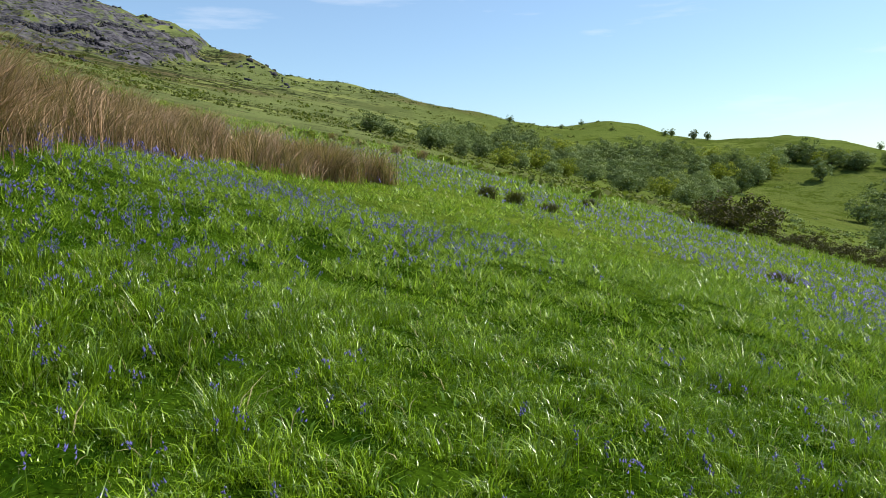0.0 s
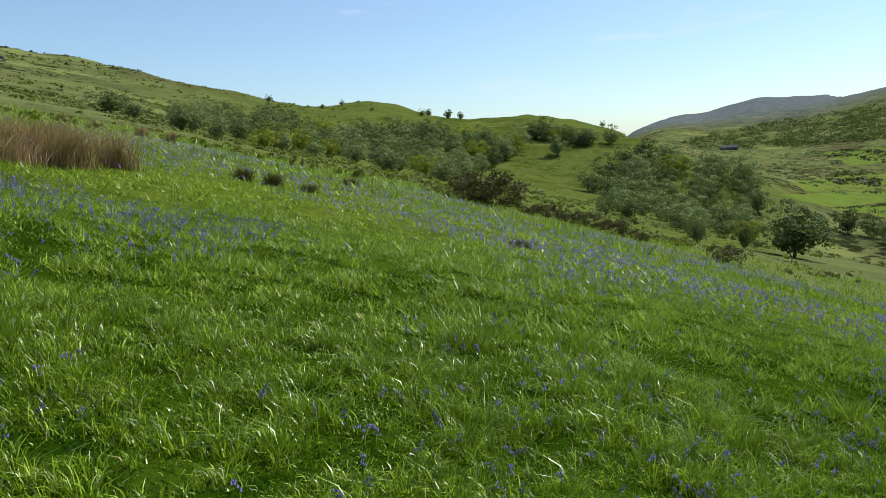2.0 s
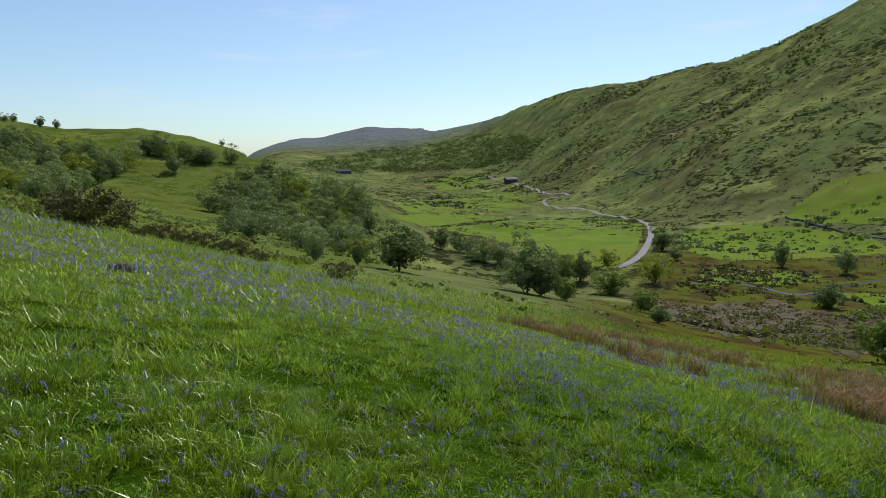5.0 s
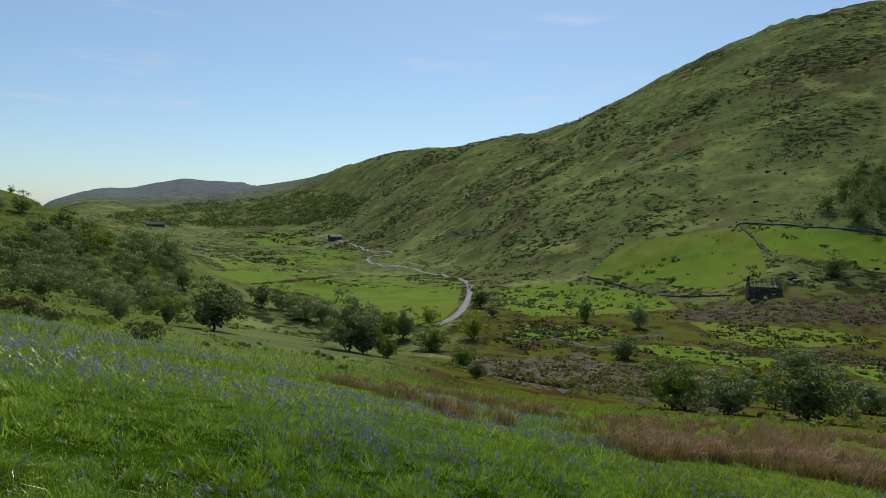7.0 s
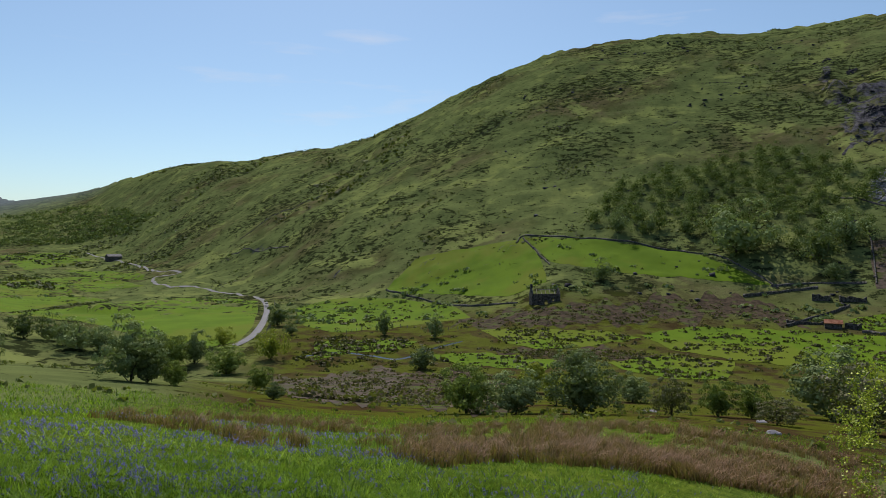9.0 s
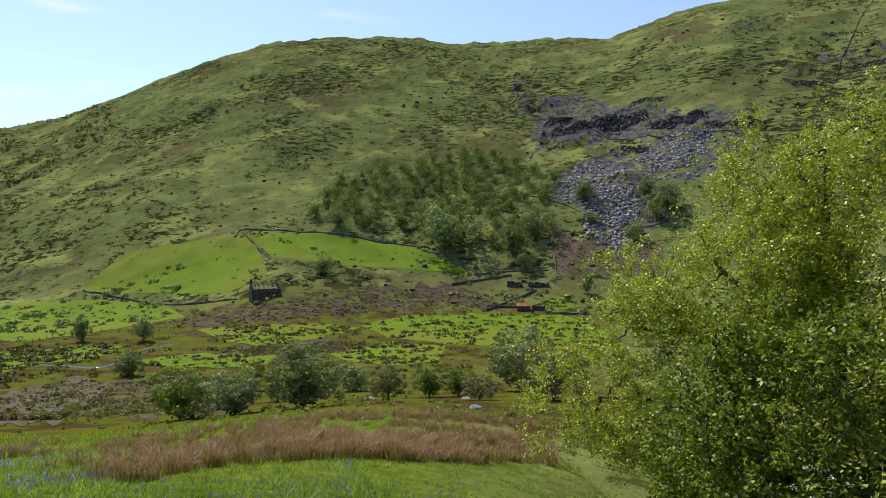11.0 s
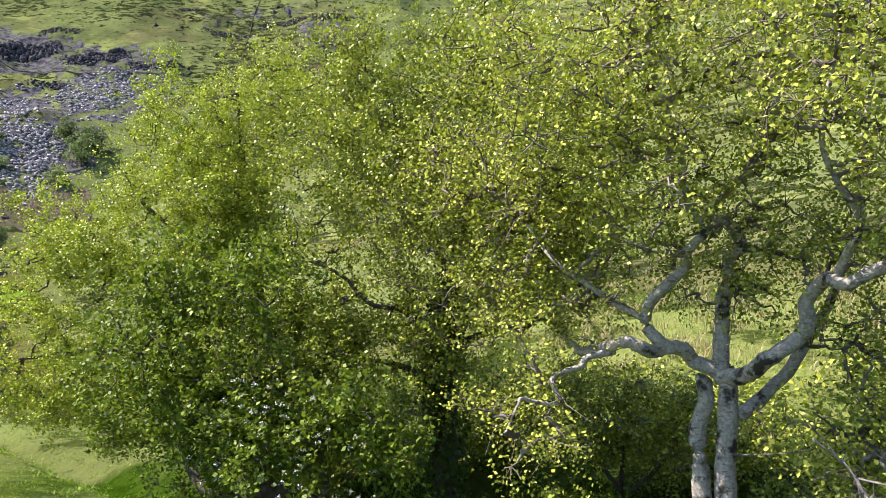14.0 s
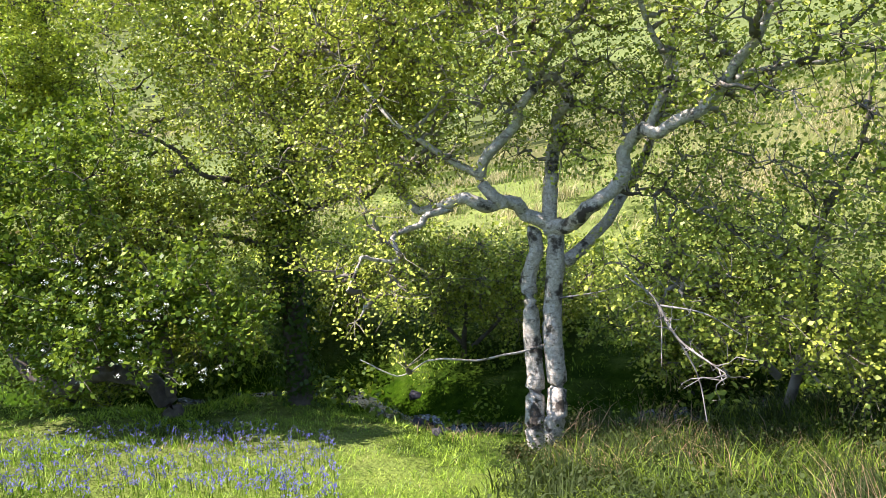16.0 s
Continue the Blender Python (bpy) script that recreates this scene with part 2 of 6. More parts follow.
FLANK = ((-60, 1000, 10.0), (-32, 1000, 10.0), (-15, 900, 5.0), (5, 700, 2.0), (33, 700, -1.5), (37, 1600, -0.6), (45, 1800, 0.0), (50, 1650, 0.5), (55, 1550, 0.9), (60, 1050, 1.4), (67, 800, 1.6), (75, 560, 2.6),
         (90, 480, 3.6), (105, 480, 3.8), (120, 500, 6.0), (135, 480, 6.0), (150, 480, 7.0), (165, 500, 10.0), (195, 650, 13.0), (300, 1000, 11.0))
SKYLINE = ((-60, 1500, 5.0), (-15, 1500, 2.0), (33, 3000, -0.5), (34.2, 3000, 0.75), (37.3, 3000, 1.73), (39.6, 3000, 1.86), (43, 3000, 2.75), (47.8, 2900, 2.62), (48.4, 2500, 2.35), (52.8, 2300, 3.2), (54.3, 2200, 3.62),
           (55.2, 2000, 4.12), (59.4, 1700, 5.42), (62.4, 1600, 5.93), (64.6, 1500, 5.95), (67.7, 1450, 6.75), (72.9, 1300, 7.5), (76.2, 1150, 9.1), (79.2, 1100, 10.5), (82.2, 1050, 12.05),
           (85.3, 1020, 13.5), (89.8, 1000, 14.95), (93.2, 1000, 15.45), (98.6, 1000, 15.77), (104.2, 1020, 15.37), (111, 1000, 15.55), (117, 960, 15.46), (122.8, 900, 17.1),
           (126, 880, 17.48), (128.3, 880, 17.05), (130.7, 900, 17.5), (134, 930, 17.75), (136.4, 920, 18.1), (139, 900, 18.25), (144.2, 850, 17.67), (146.7, 850, 15.2), (150, 850, 14.0), (165, 900, 14.0), (195, 1000, 14.5), (300, 1500, 8.0))


def line_at(line, b, smooth):
    """Distance and height of one of the lines above, all round."""
    pts = np.array(line + ((300.001, line[0][1], line[0][2]),), float)
    fine = np.arange(-60, 300, 0.25)
    r, e = np.interp(fine, pts[:, 0], np.log(pts[:, 1])), np.interp(fine, pts[:, 0], pts[:, 2])
    if smooth:
        k = np.exp(-0.5 * (np.arange(-40, 41) * 0.25 / smooth) ** 2)
        k /= k.sum()
        r, e = (np.convolve(np.pad(v, 40, mode="edge"), k, mode="valid") for v in (r, e))
    r, e = np.interp(b, fine, np.exp(r)), np.interp(b, fine, e)
    return r, EYE + r * np.tan(np.radians(e))


def near_height(x, y):
    """The meadow: falls to +x, rises to +y, and drops into the stream's gully to -y."""
    z = -0.185 * x + 0.075 * y - 0.0022 * x * np.maximum(x, 0) - 0.035 + 0.03 * np.minimum(x, 0) ** 2
    s = np.maximum(-y - 1.0, 0)
    return z - 2.3 * (1 - np.exp(-(s / 5.0) ** 2)) * (1 - 0.3 * np.clip((x - 2) / 5, 0, 1))


def pchip(xs, ys, x):
    """Monotone cubic through rows of knots (n, k) at x (n, m)."""
    h, d = np.diff(xs, axis=1), np.diff(ys, axis=1) / np.diff(xs, axis=1)
    m = np.zeros_like(ys)
    w1, w2 = 2 * h[:, 1:] + h[:, :-1], h[:, 1:] + 2 * h[:, :-1]
    ok = d[:, :-1] * d[:, 1:] > 0
    with np.errstate(divide="ignore", invalid="ignore"):
        hm = (w1 + w2) / (w1 / d[:, :-1] + w2 / d[:, 1:])
    m[:, 1:-1] = np.where(ok, hm, 0)
    m[:, 0], m[:, -1] = d[:, 0], d[:, -1]
    i = np.clip((x[:, :, None] >= xs[:, None, :]).sum(2) - 1, 0, xs.shape[1] - 2)
    g = lambda a: np.take_along_axis(a, i, 1)
    hh = g(h)
    s = np.clip((x - g(xs)) / hh, 0, 1)
    y0, y1, m0, m1 = g(ys), np.take_along_axis(ys, i + 1, 1), g(m), np.take_along_axis(m, i + 1, 1)
    return y0 * (1 + 2 * s) * (1 - s) ** 2 + m0 * hh * s * (1 - s) ** 2 + y1 * s * s * (3 - 2 * s) + m1 * hh * s * s * (s - 1)


def value_noise(x, y, seed):
    """Smooth noise in [-1, 1] over a plane."""
    i, j = np.floor(x).astype(np.int64), np.floor(y).astype(np.int64)
    u, v = x - i, y - j
    u, v = u * u * (3 - 2 * u), v * v * (3 - 2 * v)

    def h(a, b):
        n = (a * 374761393 + b * 668265263 + seed * 974711) & 0x7FFFFFFF
        n = ((n ^ (n >> 13)) * 1274126177) & 0x7FFFFFFF
        return ((n ^ (n >> 16)) & 0xFFFF) / 32767.5 - 1
    return (h(i, j) * (1 - u) + h(i + 1, j) * u) * (1 - v) + (h(i, j + 1) * (1 - u) + h(i + 1, j + 1) * u) * v


def fractal(x, y, size, seed, octaves=4):
    s, a = 0, 1
    for k in range(octaves):
        s = s + a * value_noise(x / size + 17.3 * k, y / size - 9.1 * k, seed + k)
        size, a = size / 2.1, a * 0.5
    return s


BEAR = np.concatenate([np.arange(-45, 205, 0.36), np.arange(205, 315, 2.0)])
# finest where the mountain's slope is seen
RING = np.exp(np.concatenate([np.linspace(math.log(a), math.log(b), n, endpoint=False) for a, b, n in ((0.7, 40, 84), (40, 280, 72), (280, 1700, 150))] + [np.linspace(math.log(1700), math.log(4700), 24)]))
# stony slopes: outline of (bearing, height), the least distance, how bare
SCREE = ((111.4, 4.09), (113.7, 5.45), (115.9, 6.77), (119.8, 7.56), (127.4, 7.9), (126.0, 5.25), (122.0, 3.98), (121.2, 0.89), (119.1, -0.02), (117.8, -1.61), (116.0, -0.49), (115.1, 0.87), (113.2, 3.17))
STONY = ((SCREE, 250, 0.62), (((111.0, 7.9), (111.0, 11.2), (113.8, 11.3), (117.0, 10.3), (119.8, 11.0), (122.1, 9.9), (127.0, 10.0), (128.0, 8.0), (119.0, 7.6), (113.0, 7.2)), 250, 0.66), (((108.6, 13.0), (109.8, 13.0), (111.0, 9.5), (112.0, 6.5), (110.6, 6.5), (109.6, 9.5)), 250, 0.55),
         (((136.0, 12.4), (138.8, 12.9), (142.2, 12.5), (143.5, 10.6), (137.2, 10.6)), 250, 0.62), (((129.0, 12.6), (134.0, 13.4), (140.0, 14.8), (140.0, 14.1), (134.0, 12.4), (129.0, 11.6)), 250, 0.5),
         (((-40, 16.0), (-26, 13.4), (-18.0, 10.4), (-19.6, 9.2), (-23.0, 8.8), (-27.0, 8.7), (-31.0, 9.2), (-40, 9.8)), 260, 0.68))


def inside(poly, b, e):
    """Which of the points (b, e) lie in a closed outline."""
    p = np.array(poly, float)
    ok = np.zeros(np.shape(b), bool)
    for (x0, y0), (x1, y1) in zip(p, np.roll(p, -1, axis=0)):
        if y0 == y1:
            continue
        ok ^= ((y0 > e) != (y1 > e)) & (b < (x1 - x0) * (e - y0) / (y1 - y0) + x0)
    return ok


def build_heights():
    b, lr = BEAR, np.log(RING)
    bw = np.where(b > 300, b - 360, b)
    s, c = np.sin(np.radians(b)), np.cos(np.radians(b))
    xs, ys = [], []
    for r in (0.5, 2.0, 4.0, 6.5, 10.0):
        xs.append(np.full_like(b, math.log(r)))
        ys.append((near_height(CX + s * r, CY + c * r) - EYE) / r)
    for line, smooth in ((NEAR_CREST, 3), (SLOPE, 4), (SHELF, 4), (SPUR, 1.5), (FOOT, 0.5), (FLANK, 4), (SKYLINE, 0.4)):
        r, z = line_at(line, bw, smooth)
        xs.append(np.log(np.maximum(r, np.exp(xs[-1]) * 1.05)))
        ys.append((z - EYE) / r)
    behind = ys[-1] * 0.75 - 0.02
    peak = np.interp(bw, (128.5, 130.6, 132.4, 134.4, 136.4, 139), (0, 17.8, 18.6, 18.75, 18.2, 0))
    xs.append(np.maximum(np.full_like(b, math.log(1750)), xs[-1] + 0.1))
    ys.append(np.maximum(behind, np.tan(np.radians(peak))))
    xs.append(np.full_like(b, math.log(4720)))
    ys.append(behind * 0.3 - 0.03)
    xs, ys = np.stack(xs, 1), np.stack(ys, 1)
    z = pchip(xs, ys, np.broadcast_to(lr, (len(b), len(lr))).copy())
    z = EYE + z * RING
    x, y = CX + s[:, None] * RING, CY + c[:, None] * RING
    far = np.clip((RING - 40) / 300, 0, 1)
    z = z + fractal(x, y, 60, 5, 5) * far * np.minimum(RING * 0.0035, 3.0) * np.clip((z + 38) / 14, 0.12, 1)
    # knolls and ledges on the mountain, broken ribs where it is stony
    knoll = np.clip((RING - 330) / 120, 0, 1) * np.clip((1900 - RING) / 500, 0, 1)
    steps = fractal(x, y, 34, 61, 3)
    z = z + knoll * np.where((bw > 52) & (bw < 165), 1.0, 0.5)[:, None] * (4.2 * np.maximum(steps - 0.1, 0) + 2.4 * np.maximum(fractal(x, y, 14, 67, 2) - 0.25, 0))
    e = np.degrees(np.arctan2(z - EYE, RING[None]))
    for poly, far_from, bare in STONY[1:]:
        on = inside(poly, np.broadcast_to(bw[:, None], e.shape), e) * (RING > far_from)
        z = z + on * 5.5 * np.abs(fractal(x, y, 24, 71, 3))
    z = z + fractal(x, y, 2.2, 9, 3) * 0.07 * np.clip(1 - RING / 80, 0, 1) * np.clip(RING / 3, 0, 1)
    # the bed of the stream
    d = np.full(x.shape, 99.0)
    for (x0, y0), (x1, y1) in zip(STREAM, STREAM[1:]):
        u = np.clip(((x - x0) * (x1 - x0) + (y - y0) * (y1 - y0)) / ((x1 - x0) ** 2 + (y1 - y0) ** 2), 0, 1)
        d = np.minimum(d, np.hypot(x - x0 - u * (x1 - x0), y - y0 - u * (y1 - y0)))
    z = z - 0.55 * np.exp(-(d / 0.75) ** 2)
    return x, y, z


STREAM = ((-14, -14), (-8, -12.5), (-4, -11.5), (-1, -10.6), (1.5, -9.9), (2.8, -9.6), (3.9, -9.8), (5.0, -10.6), (6.2, -10.2), (7.6, -9.2), (10, -9.6), (16, -11), (24, -13), (40, -16))
GX, GY, GZ = build_heights()


def ground(x, y):
    """Height of the ground at x, y (numbers or arrays)."""
    dx, dy = np.asarray(x, float) - CX, np.asarray(y, float) - CY
    b = np.degrees(np.arctan2(dx, dy))
    b = np.where(b < -45, b + 360, b)
    r = np.clip(np.hypot(dx, dy), RING[0], RING[-1] * 0.999)
    i = np.clip(np.searchsorted(BEAR, b) - 1, 0, len(BEAR) - 2)
    j = np.clip(np.searchsorted(RING, r) - 1, 0, len(RING) - 2)
    v, u = np.clip((r - RING[j]) / (RING[j + 1] - RING[j]), 0, 1), np.clip((b - BEAR[i]) / (BEAR[i + 1] - BEAR[i]), 0, 1)
    return (GZ[i, j] * (1 - u) + GZ[i + 1, j] * u) * (1 - v) + (GZ[i, j + 1] * (1 - u) + GZ[i + 1, j + 1] * u) * v


def at(bearing, r):
    """Place on the ground at a bearing and distance from the path."""
    x, y = CX + math.sin(radians(bearing)) * r, CY + math.cos(radians(bearing)) * r
    return Vector((x, y, float(ground(x, y))))


def seen_range(bearing, height, lo=20.0, hi=3000.0):
    """Distance at which the lines of sight (arrays of bearings and heights in degrees) first meet the ground."""
    r = np.exp(np.linspace(math.log(lo), math.log(hi), 1200))
    s, c = np.sin(np.radians(bearing))[:, None], np.cos(np.radians(bearing))[:, None]
    over = ground(CX + s * r, CY + c * r) - EYE - r * np.tan(np.radians(height))[:, None]
    k = np.where((over >= 0).any(1), (over >= 0).argmax(1), len(r) - 1)
    return r[k]


def seen(bearing, height, lo=20.0, hi=3000.0):
    """Where the line of sight at a bearing and a height in degrees meets the ground."""
    r = np.exp(np.linspace(math.log(lo), math.log(hi), 1500))
    x, y = CX + math.sin(radians(bearing)) * r, CY + math.cos(radians(bearing)) * r
    hit = np.nonzero(ground(x, y) >= EYE + r * math.tan(radians(height)))[0]
    k = hit[0] if len(hit) else len(r) - 1
    return Vector((x[k], y[k], float(ground(x[k], y[k]))))


def mesh_from(name, verts, faces_flat, sizes, smooth=False):
    """A mesh from flat arrays: verts (n, 3), the faces' corners one after another, and the corners of each face (a number or an array)."""
    verts, faces_flat = np.asarray(verts, np.float32), np.asarray(faces_flat, np.int32).ravel()
    if isinstance(sizes, int):
        sizes = np.full(len(faces_flat) // sizes, sizes, np.int32)
    me = bpy.data.meshes.new(name)
    me.vertices.add(len(verts))
    me.vertices.foreach_set("co", verts.ravel())
    me.loops.add(len(faces_flat))
    me.loops.foreach_set("vertex_index", faces_flat)
    me.polygons.add(len(sizes))
    me.polygons.foreach_set("loop_start", np.concatenate([[0], np.cumsum(sizes)[:-1]]).astype(np.int32))
    me.update(calc_edges=True)
    if smooth:
        me.polygons.foreach_set("use_smooth", np.ones(len(sizes), bool))
    return me


def solid(name, me, mat, parent=None, label=""):
    """Links a mesh as one object, under a thing or on its own."""
    if not me.materials:
        me.materials.append(mat)
    ob = new(name, me)
    ob.parent = parent
    return tagged(ob, label) if label else ob


def part(name, bm, mat, parent=None, label=""):
    me = bpy.data.meshes.new(name)
    bm.to_mesh(me)
    bm.free()
    return solid(name, me, mat, parent, label)


def build_ground():
    nb, nr = GX.shape
    v = np.stack([GX.ravel(), GY.ravel(), GZ.ravel()], 1)
    v = np.vstack([v, [[CX, CY, float(near_height(CX, CY))]]])
    i, j = np.meshgrid(np.arange(nb), np.arange(nr - 1), indexing="ij")
    k = (i + 1) % nb
    quads = np.stack([i * nr + j, i * nr + j + 1, k * nr + j + 1, k * nr + j], -1).reshape(-1, 4)
    ii = np.arange(nb)
    tris = np.stack([np.full(nb, nb * nr), ii * nr, ((ii + 1) % nb) * nr], 1)
    me = mesh_from("ground", v, np.concatenate([quads.ravel(), tris.ravel()]), np.concatenate([np.full(len(quads), 4), np.full(nb, 3)]), True)
    x, y = v[:, 0], v[:, 1]
    r = np.hypot(x - CX, y - CY)
    meadow = np.clip((46 + 8 * fractal(x, y, 14, 31) - r) / 8, 0, 1)
    gb = np.degrees(np.arctan2(x - CX, y - CY)) % 360
    meadow = meadow * (1 - 0.75 * np.clip((gb - 100) / 18, 0, 1) * (gb < 230) * np.clip((r - 4) / 4, 0, 1))
    gw = np.where(gb > 300, gb - 360, gb)
    turf = np.clip((r - 60) / 30, 0, 1) * np.clip((470 - r) / 80, 0, 1) * np.clip((gw + 6) / 14, 0, 1) * np.clip((47 - gw) / 5, 0, 1)
    meadow = np.maximum(meadow, 0.62 * turf)
    gy = np.gradient(GZ, axis=1) / np.gradient(np.log(RING))[None] / RING[None]
    gx = np.gradient(GZ, axis=0) / np.gradient(np.radians(BEAR))[:, None] / RING[None]
    steep = np.append(np.hypot(gx, gy).ravel(), 0)
    rock = np.clip((steep - 1.05 + 0.25 * fractal(x, y, 40, 77)) / 0.3, 0, 1) * (r > 200) * (r < 1200)
    b = np.degrees(np.arctan2(x - CX, y - CY))
    b = np.where(b < -60, b + 360, b)
    e = np.degrees(np.arctan2(v[:, 2] - EYE, np.maximum(r, 0.1)))
    wob = 0.35 * fractal(x, y, 25, 91, 4)
    for poly, far, much in STONY:
        rock = np.maximum(rock, inside(poly, b + wob * 1.5, e + wob) * (r > far) * much)
    # how much haze tint the far slopes take, by distance and bearing
    far_haze = np.maximum(np.clip((r - 1900) / 500, 0, 1) * (b < 75), np.clip((r - 1150) / 200, 0, 1) * (b > 100)) * (b > 30) * (b < 150)
    broken = np.clip((r - 36) / 10, 0, 1) * np.clip((150 - r) / 30, 0, 1) * np.clip((b - 57) / 8, 0, 1) * np.clip((135 - b) / 8, 0, 1)
    broken = np.maximum(broken, 0.08 * np.clip((r - 55) / 20, 0, 1) * np.clip((420 - r) / 100, 0, 1) * (b < 40) * np.clip(0.5 + fractal(x, y, 35, 93, 3), 0, 1))
    bog = np.clip((r - 110) / 30, 0, 1) * np.clip((350 - r) / 60, 0, 1) * np.clip((b - 63) / 5, 0, 1) * np.clip((120 - b) / 5, 0, 1) * np.clip((-3.4 - e) / 1.0, 0, 1)
    broken = np.maximum(broken, 0.85 * bog)
    # ground near the stream, darkened in place of the trees' shade
    gully_shade = np.full(len(x), 99.0)
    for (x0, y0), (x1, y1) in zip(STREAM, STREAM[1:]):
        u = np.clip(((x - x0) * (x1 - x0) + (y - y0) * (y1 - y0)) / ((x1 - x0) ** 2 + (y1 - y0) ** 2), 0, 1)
        gully_shade = np.minimum(gully_shade, np.hypot(x - x0 - u * (x1 - x0), y - y0 - u * (y1 - y0)))
    gully_shade = np.exp(-(gully_shade / (1.9 + 0.6 * fractal(x, y, 2.0, 95, 3))) ** 2) * (r < 22)
    # the last mask paints shade: by the stream, under near blades, on the bank
    for name, val in (("meadow", meadow), ("rock", rock), ("far_haze", far_haze), ("rough", broken), ("thatch_shade", np.maximum(gully_shade, np.clip((16 - r) / 8, 0, 1) * np.maximum(np.clip((y + 4.5) / 1.5, 0, 1), np.clip((b - 168) / 14 + 0.6 * fractal(x, y, 0.8, 97, 3), 0, 1) * (b > 166) * (b < 240))))):
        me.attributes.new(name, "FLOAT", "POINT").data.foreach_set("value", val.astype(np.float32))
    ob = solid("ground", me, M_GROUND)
    return tagged(ob, "grassy hillside and valley with rough pasture and rock", "ground", kind="structure")


build_ground()

# ---------------------------------------------------------------- kits
def scatter(poly, count, rng, gap=0.0, near=95.0):
    """Places on the ground whose view from the path falls in an outline of (bearing, height)."""
    p = np.array(poly, float)
    out = []
    for _ in range(40):
        b = rng.uniform(p[:, 0].min(), p[:, 0].max(), count)
        e = rng.uniform(p[:, 1].min(), p[:, 1].max(), count)
        ok = inside(poly, b, e)
        for bb, rr in zip(b[ok], seen_range(b[ok], e[ok], near)):
            x, y = CX + math.sin(radians(bb)) * rr, CY + math.cos(radians(bb)) * rr
            if gap and any((x - q[0]) ** 2 + (y - q[1]) ** 2 < gap * gap for q in out):
                continue
            out.append((x, y))
            if len(out) >= count:
                return np.array(out)
    return np.array(out)


def unit(v):
    return v / np.maximum(np.linalg.norm(v, axis=-1, keepdims=True), 1e-9)


def leaf_quads(pos, normal, size, rng, slim=0.62):
    """One rhombic leaf at each place: verts and faces."""
    n = len(pos)
    side = unit(np.cross(normal, rng.normal(size=(n, 3))))
    up = np.cross(normal, side)
    s = (size * rng.uniform(0.6, 1.3, n))[:, None]
    v = np.stack([pos - up * s * 0.5, pos + side * s * 0.5 * slim + normal * s * 0.08, pos + up * s * 0.5, pos - side * s * 0.5 * slim + normal * s * 0.08], 1)
    return v.reshape(-1, 3), np.arange(4 * n).reshape(n, 4)


def clump_leaves(centres, radius, per, size, rng, squash=0.8, stray=0.5):
    """Leaves on the outside of rounded clumps, facing outwards."""
    n = len(centres)
    d = unit(rng.normal(size=(n * per, 3)))
    d[:, 2] = np.where(d[:, 2] < -0.3, -d[:, 2], d[:, 2])
    rr = np.repeat(radius, per) * rng.uniform(0.35, 1.3, n * per)
    pos = np.repeat(centres, per, 0) + d * rr[:, None] * (1, 1, squash)
    normal = unit(d + rng.normal(size=d.shape) * stray + (0, 0, 0.25))
    return leaf_quads(pos, normal, size, rng)


def tubes(curves, r0, r1, sides=5):
    """Tapered tubes along curves (n, k, 3), with radii at both ends (arrays of n)."""
    n, k, _ = curves.shape
    t = unit(np.gradient(curves, axis=1))
    ref = np.where(np.abs(t[:, :, 2:3]) > 0.9, np.array((1.0, 0, 0)), np.array((0, 0, 1.0)))
    a = unit(np.cross(t, ref))
    b = np.cross(t, a)
    rad = np.asarray(r0)[:, None] + (np.asarray(r1) - np.asarray(r0))[:, None] * np.linspace(0, 1, k)
    ang = np.arange(sides) / sides * 2 * np.pi
    v = curves[:, :, None, :] + rad[:, :, None, None] * (a[:, :, None, :] * np.cos(ang)[None, None, :, None] + b[:, :, None, :] * np.sin(ang)[None, None, :, None])
    base = (np.arange(n) * k * sides)[:, None, None] + (np.arange(k - 1) * sides)[None, :, None]
    i, j = np.arange(sides), (np.arange(sides) + 1) % sides
    f = np.stack([base + i, base + j, base + sides + j, base + sides + i], -1).reshape(-1, 4)
    return v.reshape(-1, 3), f


def joined(pieces):
    """Several (verts, faces) as one."""
    vs, fs, o = [], [], 0
    for v, f in pieces:
        vs.append(v)
        fs.append(f + o)
        o += len(v)
    return np.concatenate(vs), np.concatenate(fs)


def smooth_line(pts, per=6):
    """A smooth curve through points."""
    p = np.array(pts, float)
    q = np.vstack([2 * p[0] - p[1], p, 2 * p[-1] - p[-2]])
    out = []
    for i in range(1, len(q) - 2):
        for s in np.arange(per) / per:
            a, b, c, d = q[i - 1:i + 3]
            out.append(0.5 * ((2 * b) + (c - a) * s + (2 * a - 5 * b + 4 * c - d) * s * s + (3 * b - a - 3 * c + d) * s ** 3))
    return np.array(out + [p[-1]])


def bends(start, end, rng, k=6, sag=0.12, lift=0.15, crook=0.022):
    """Curved twigs from start to end, both (n, 3)."""
    n = len(start)
    d = end - start
    length = np.linalg.norm(d, axis=1, keepdims=True)
    mid = (start + end) / 2 + rng.normal(size=(n, 3)) * length * sag + np.array((0, 0, 1)) * length * lift * rng.uniform(-0.6, 1, (n, 1))
    s = np.linspace(0, 1, k)[None, :, None]
    c = start[:, None] * (1 - s) ** 2 + 2 * mid[:, None] * s * (1 - s) + end[:, None] * s ** 2
    kink = rng.normal(size=c.shape) * length[:, None] * crook
    kink[:, 0] = 0
    return c + kink


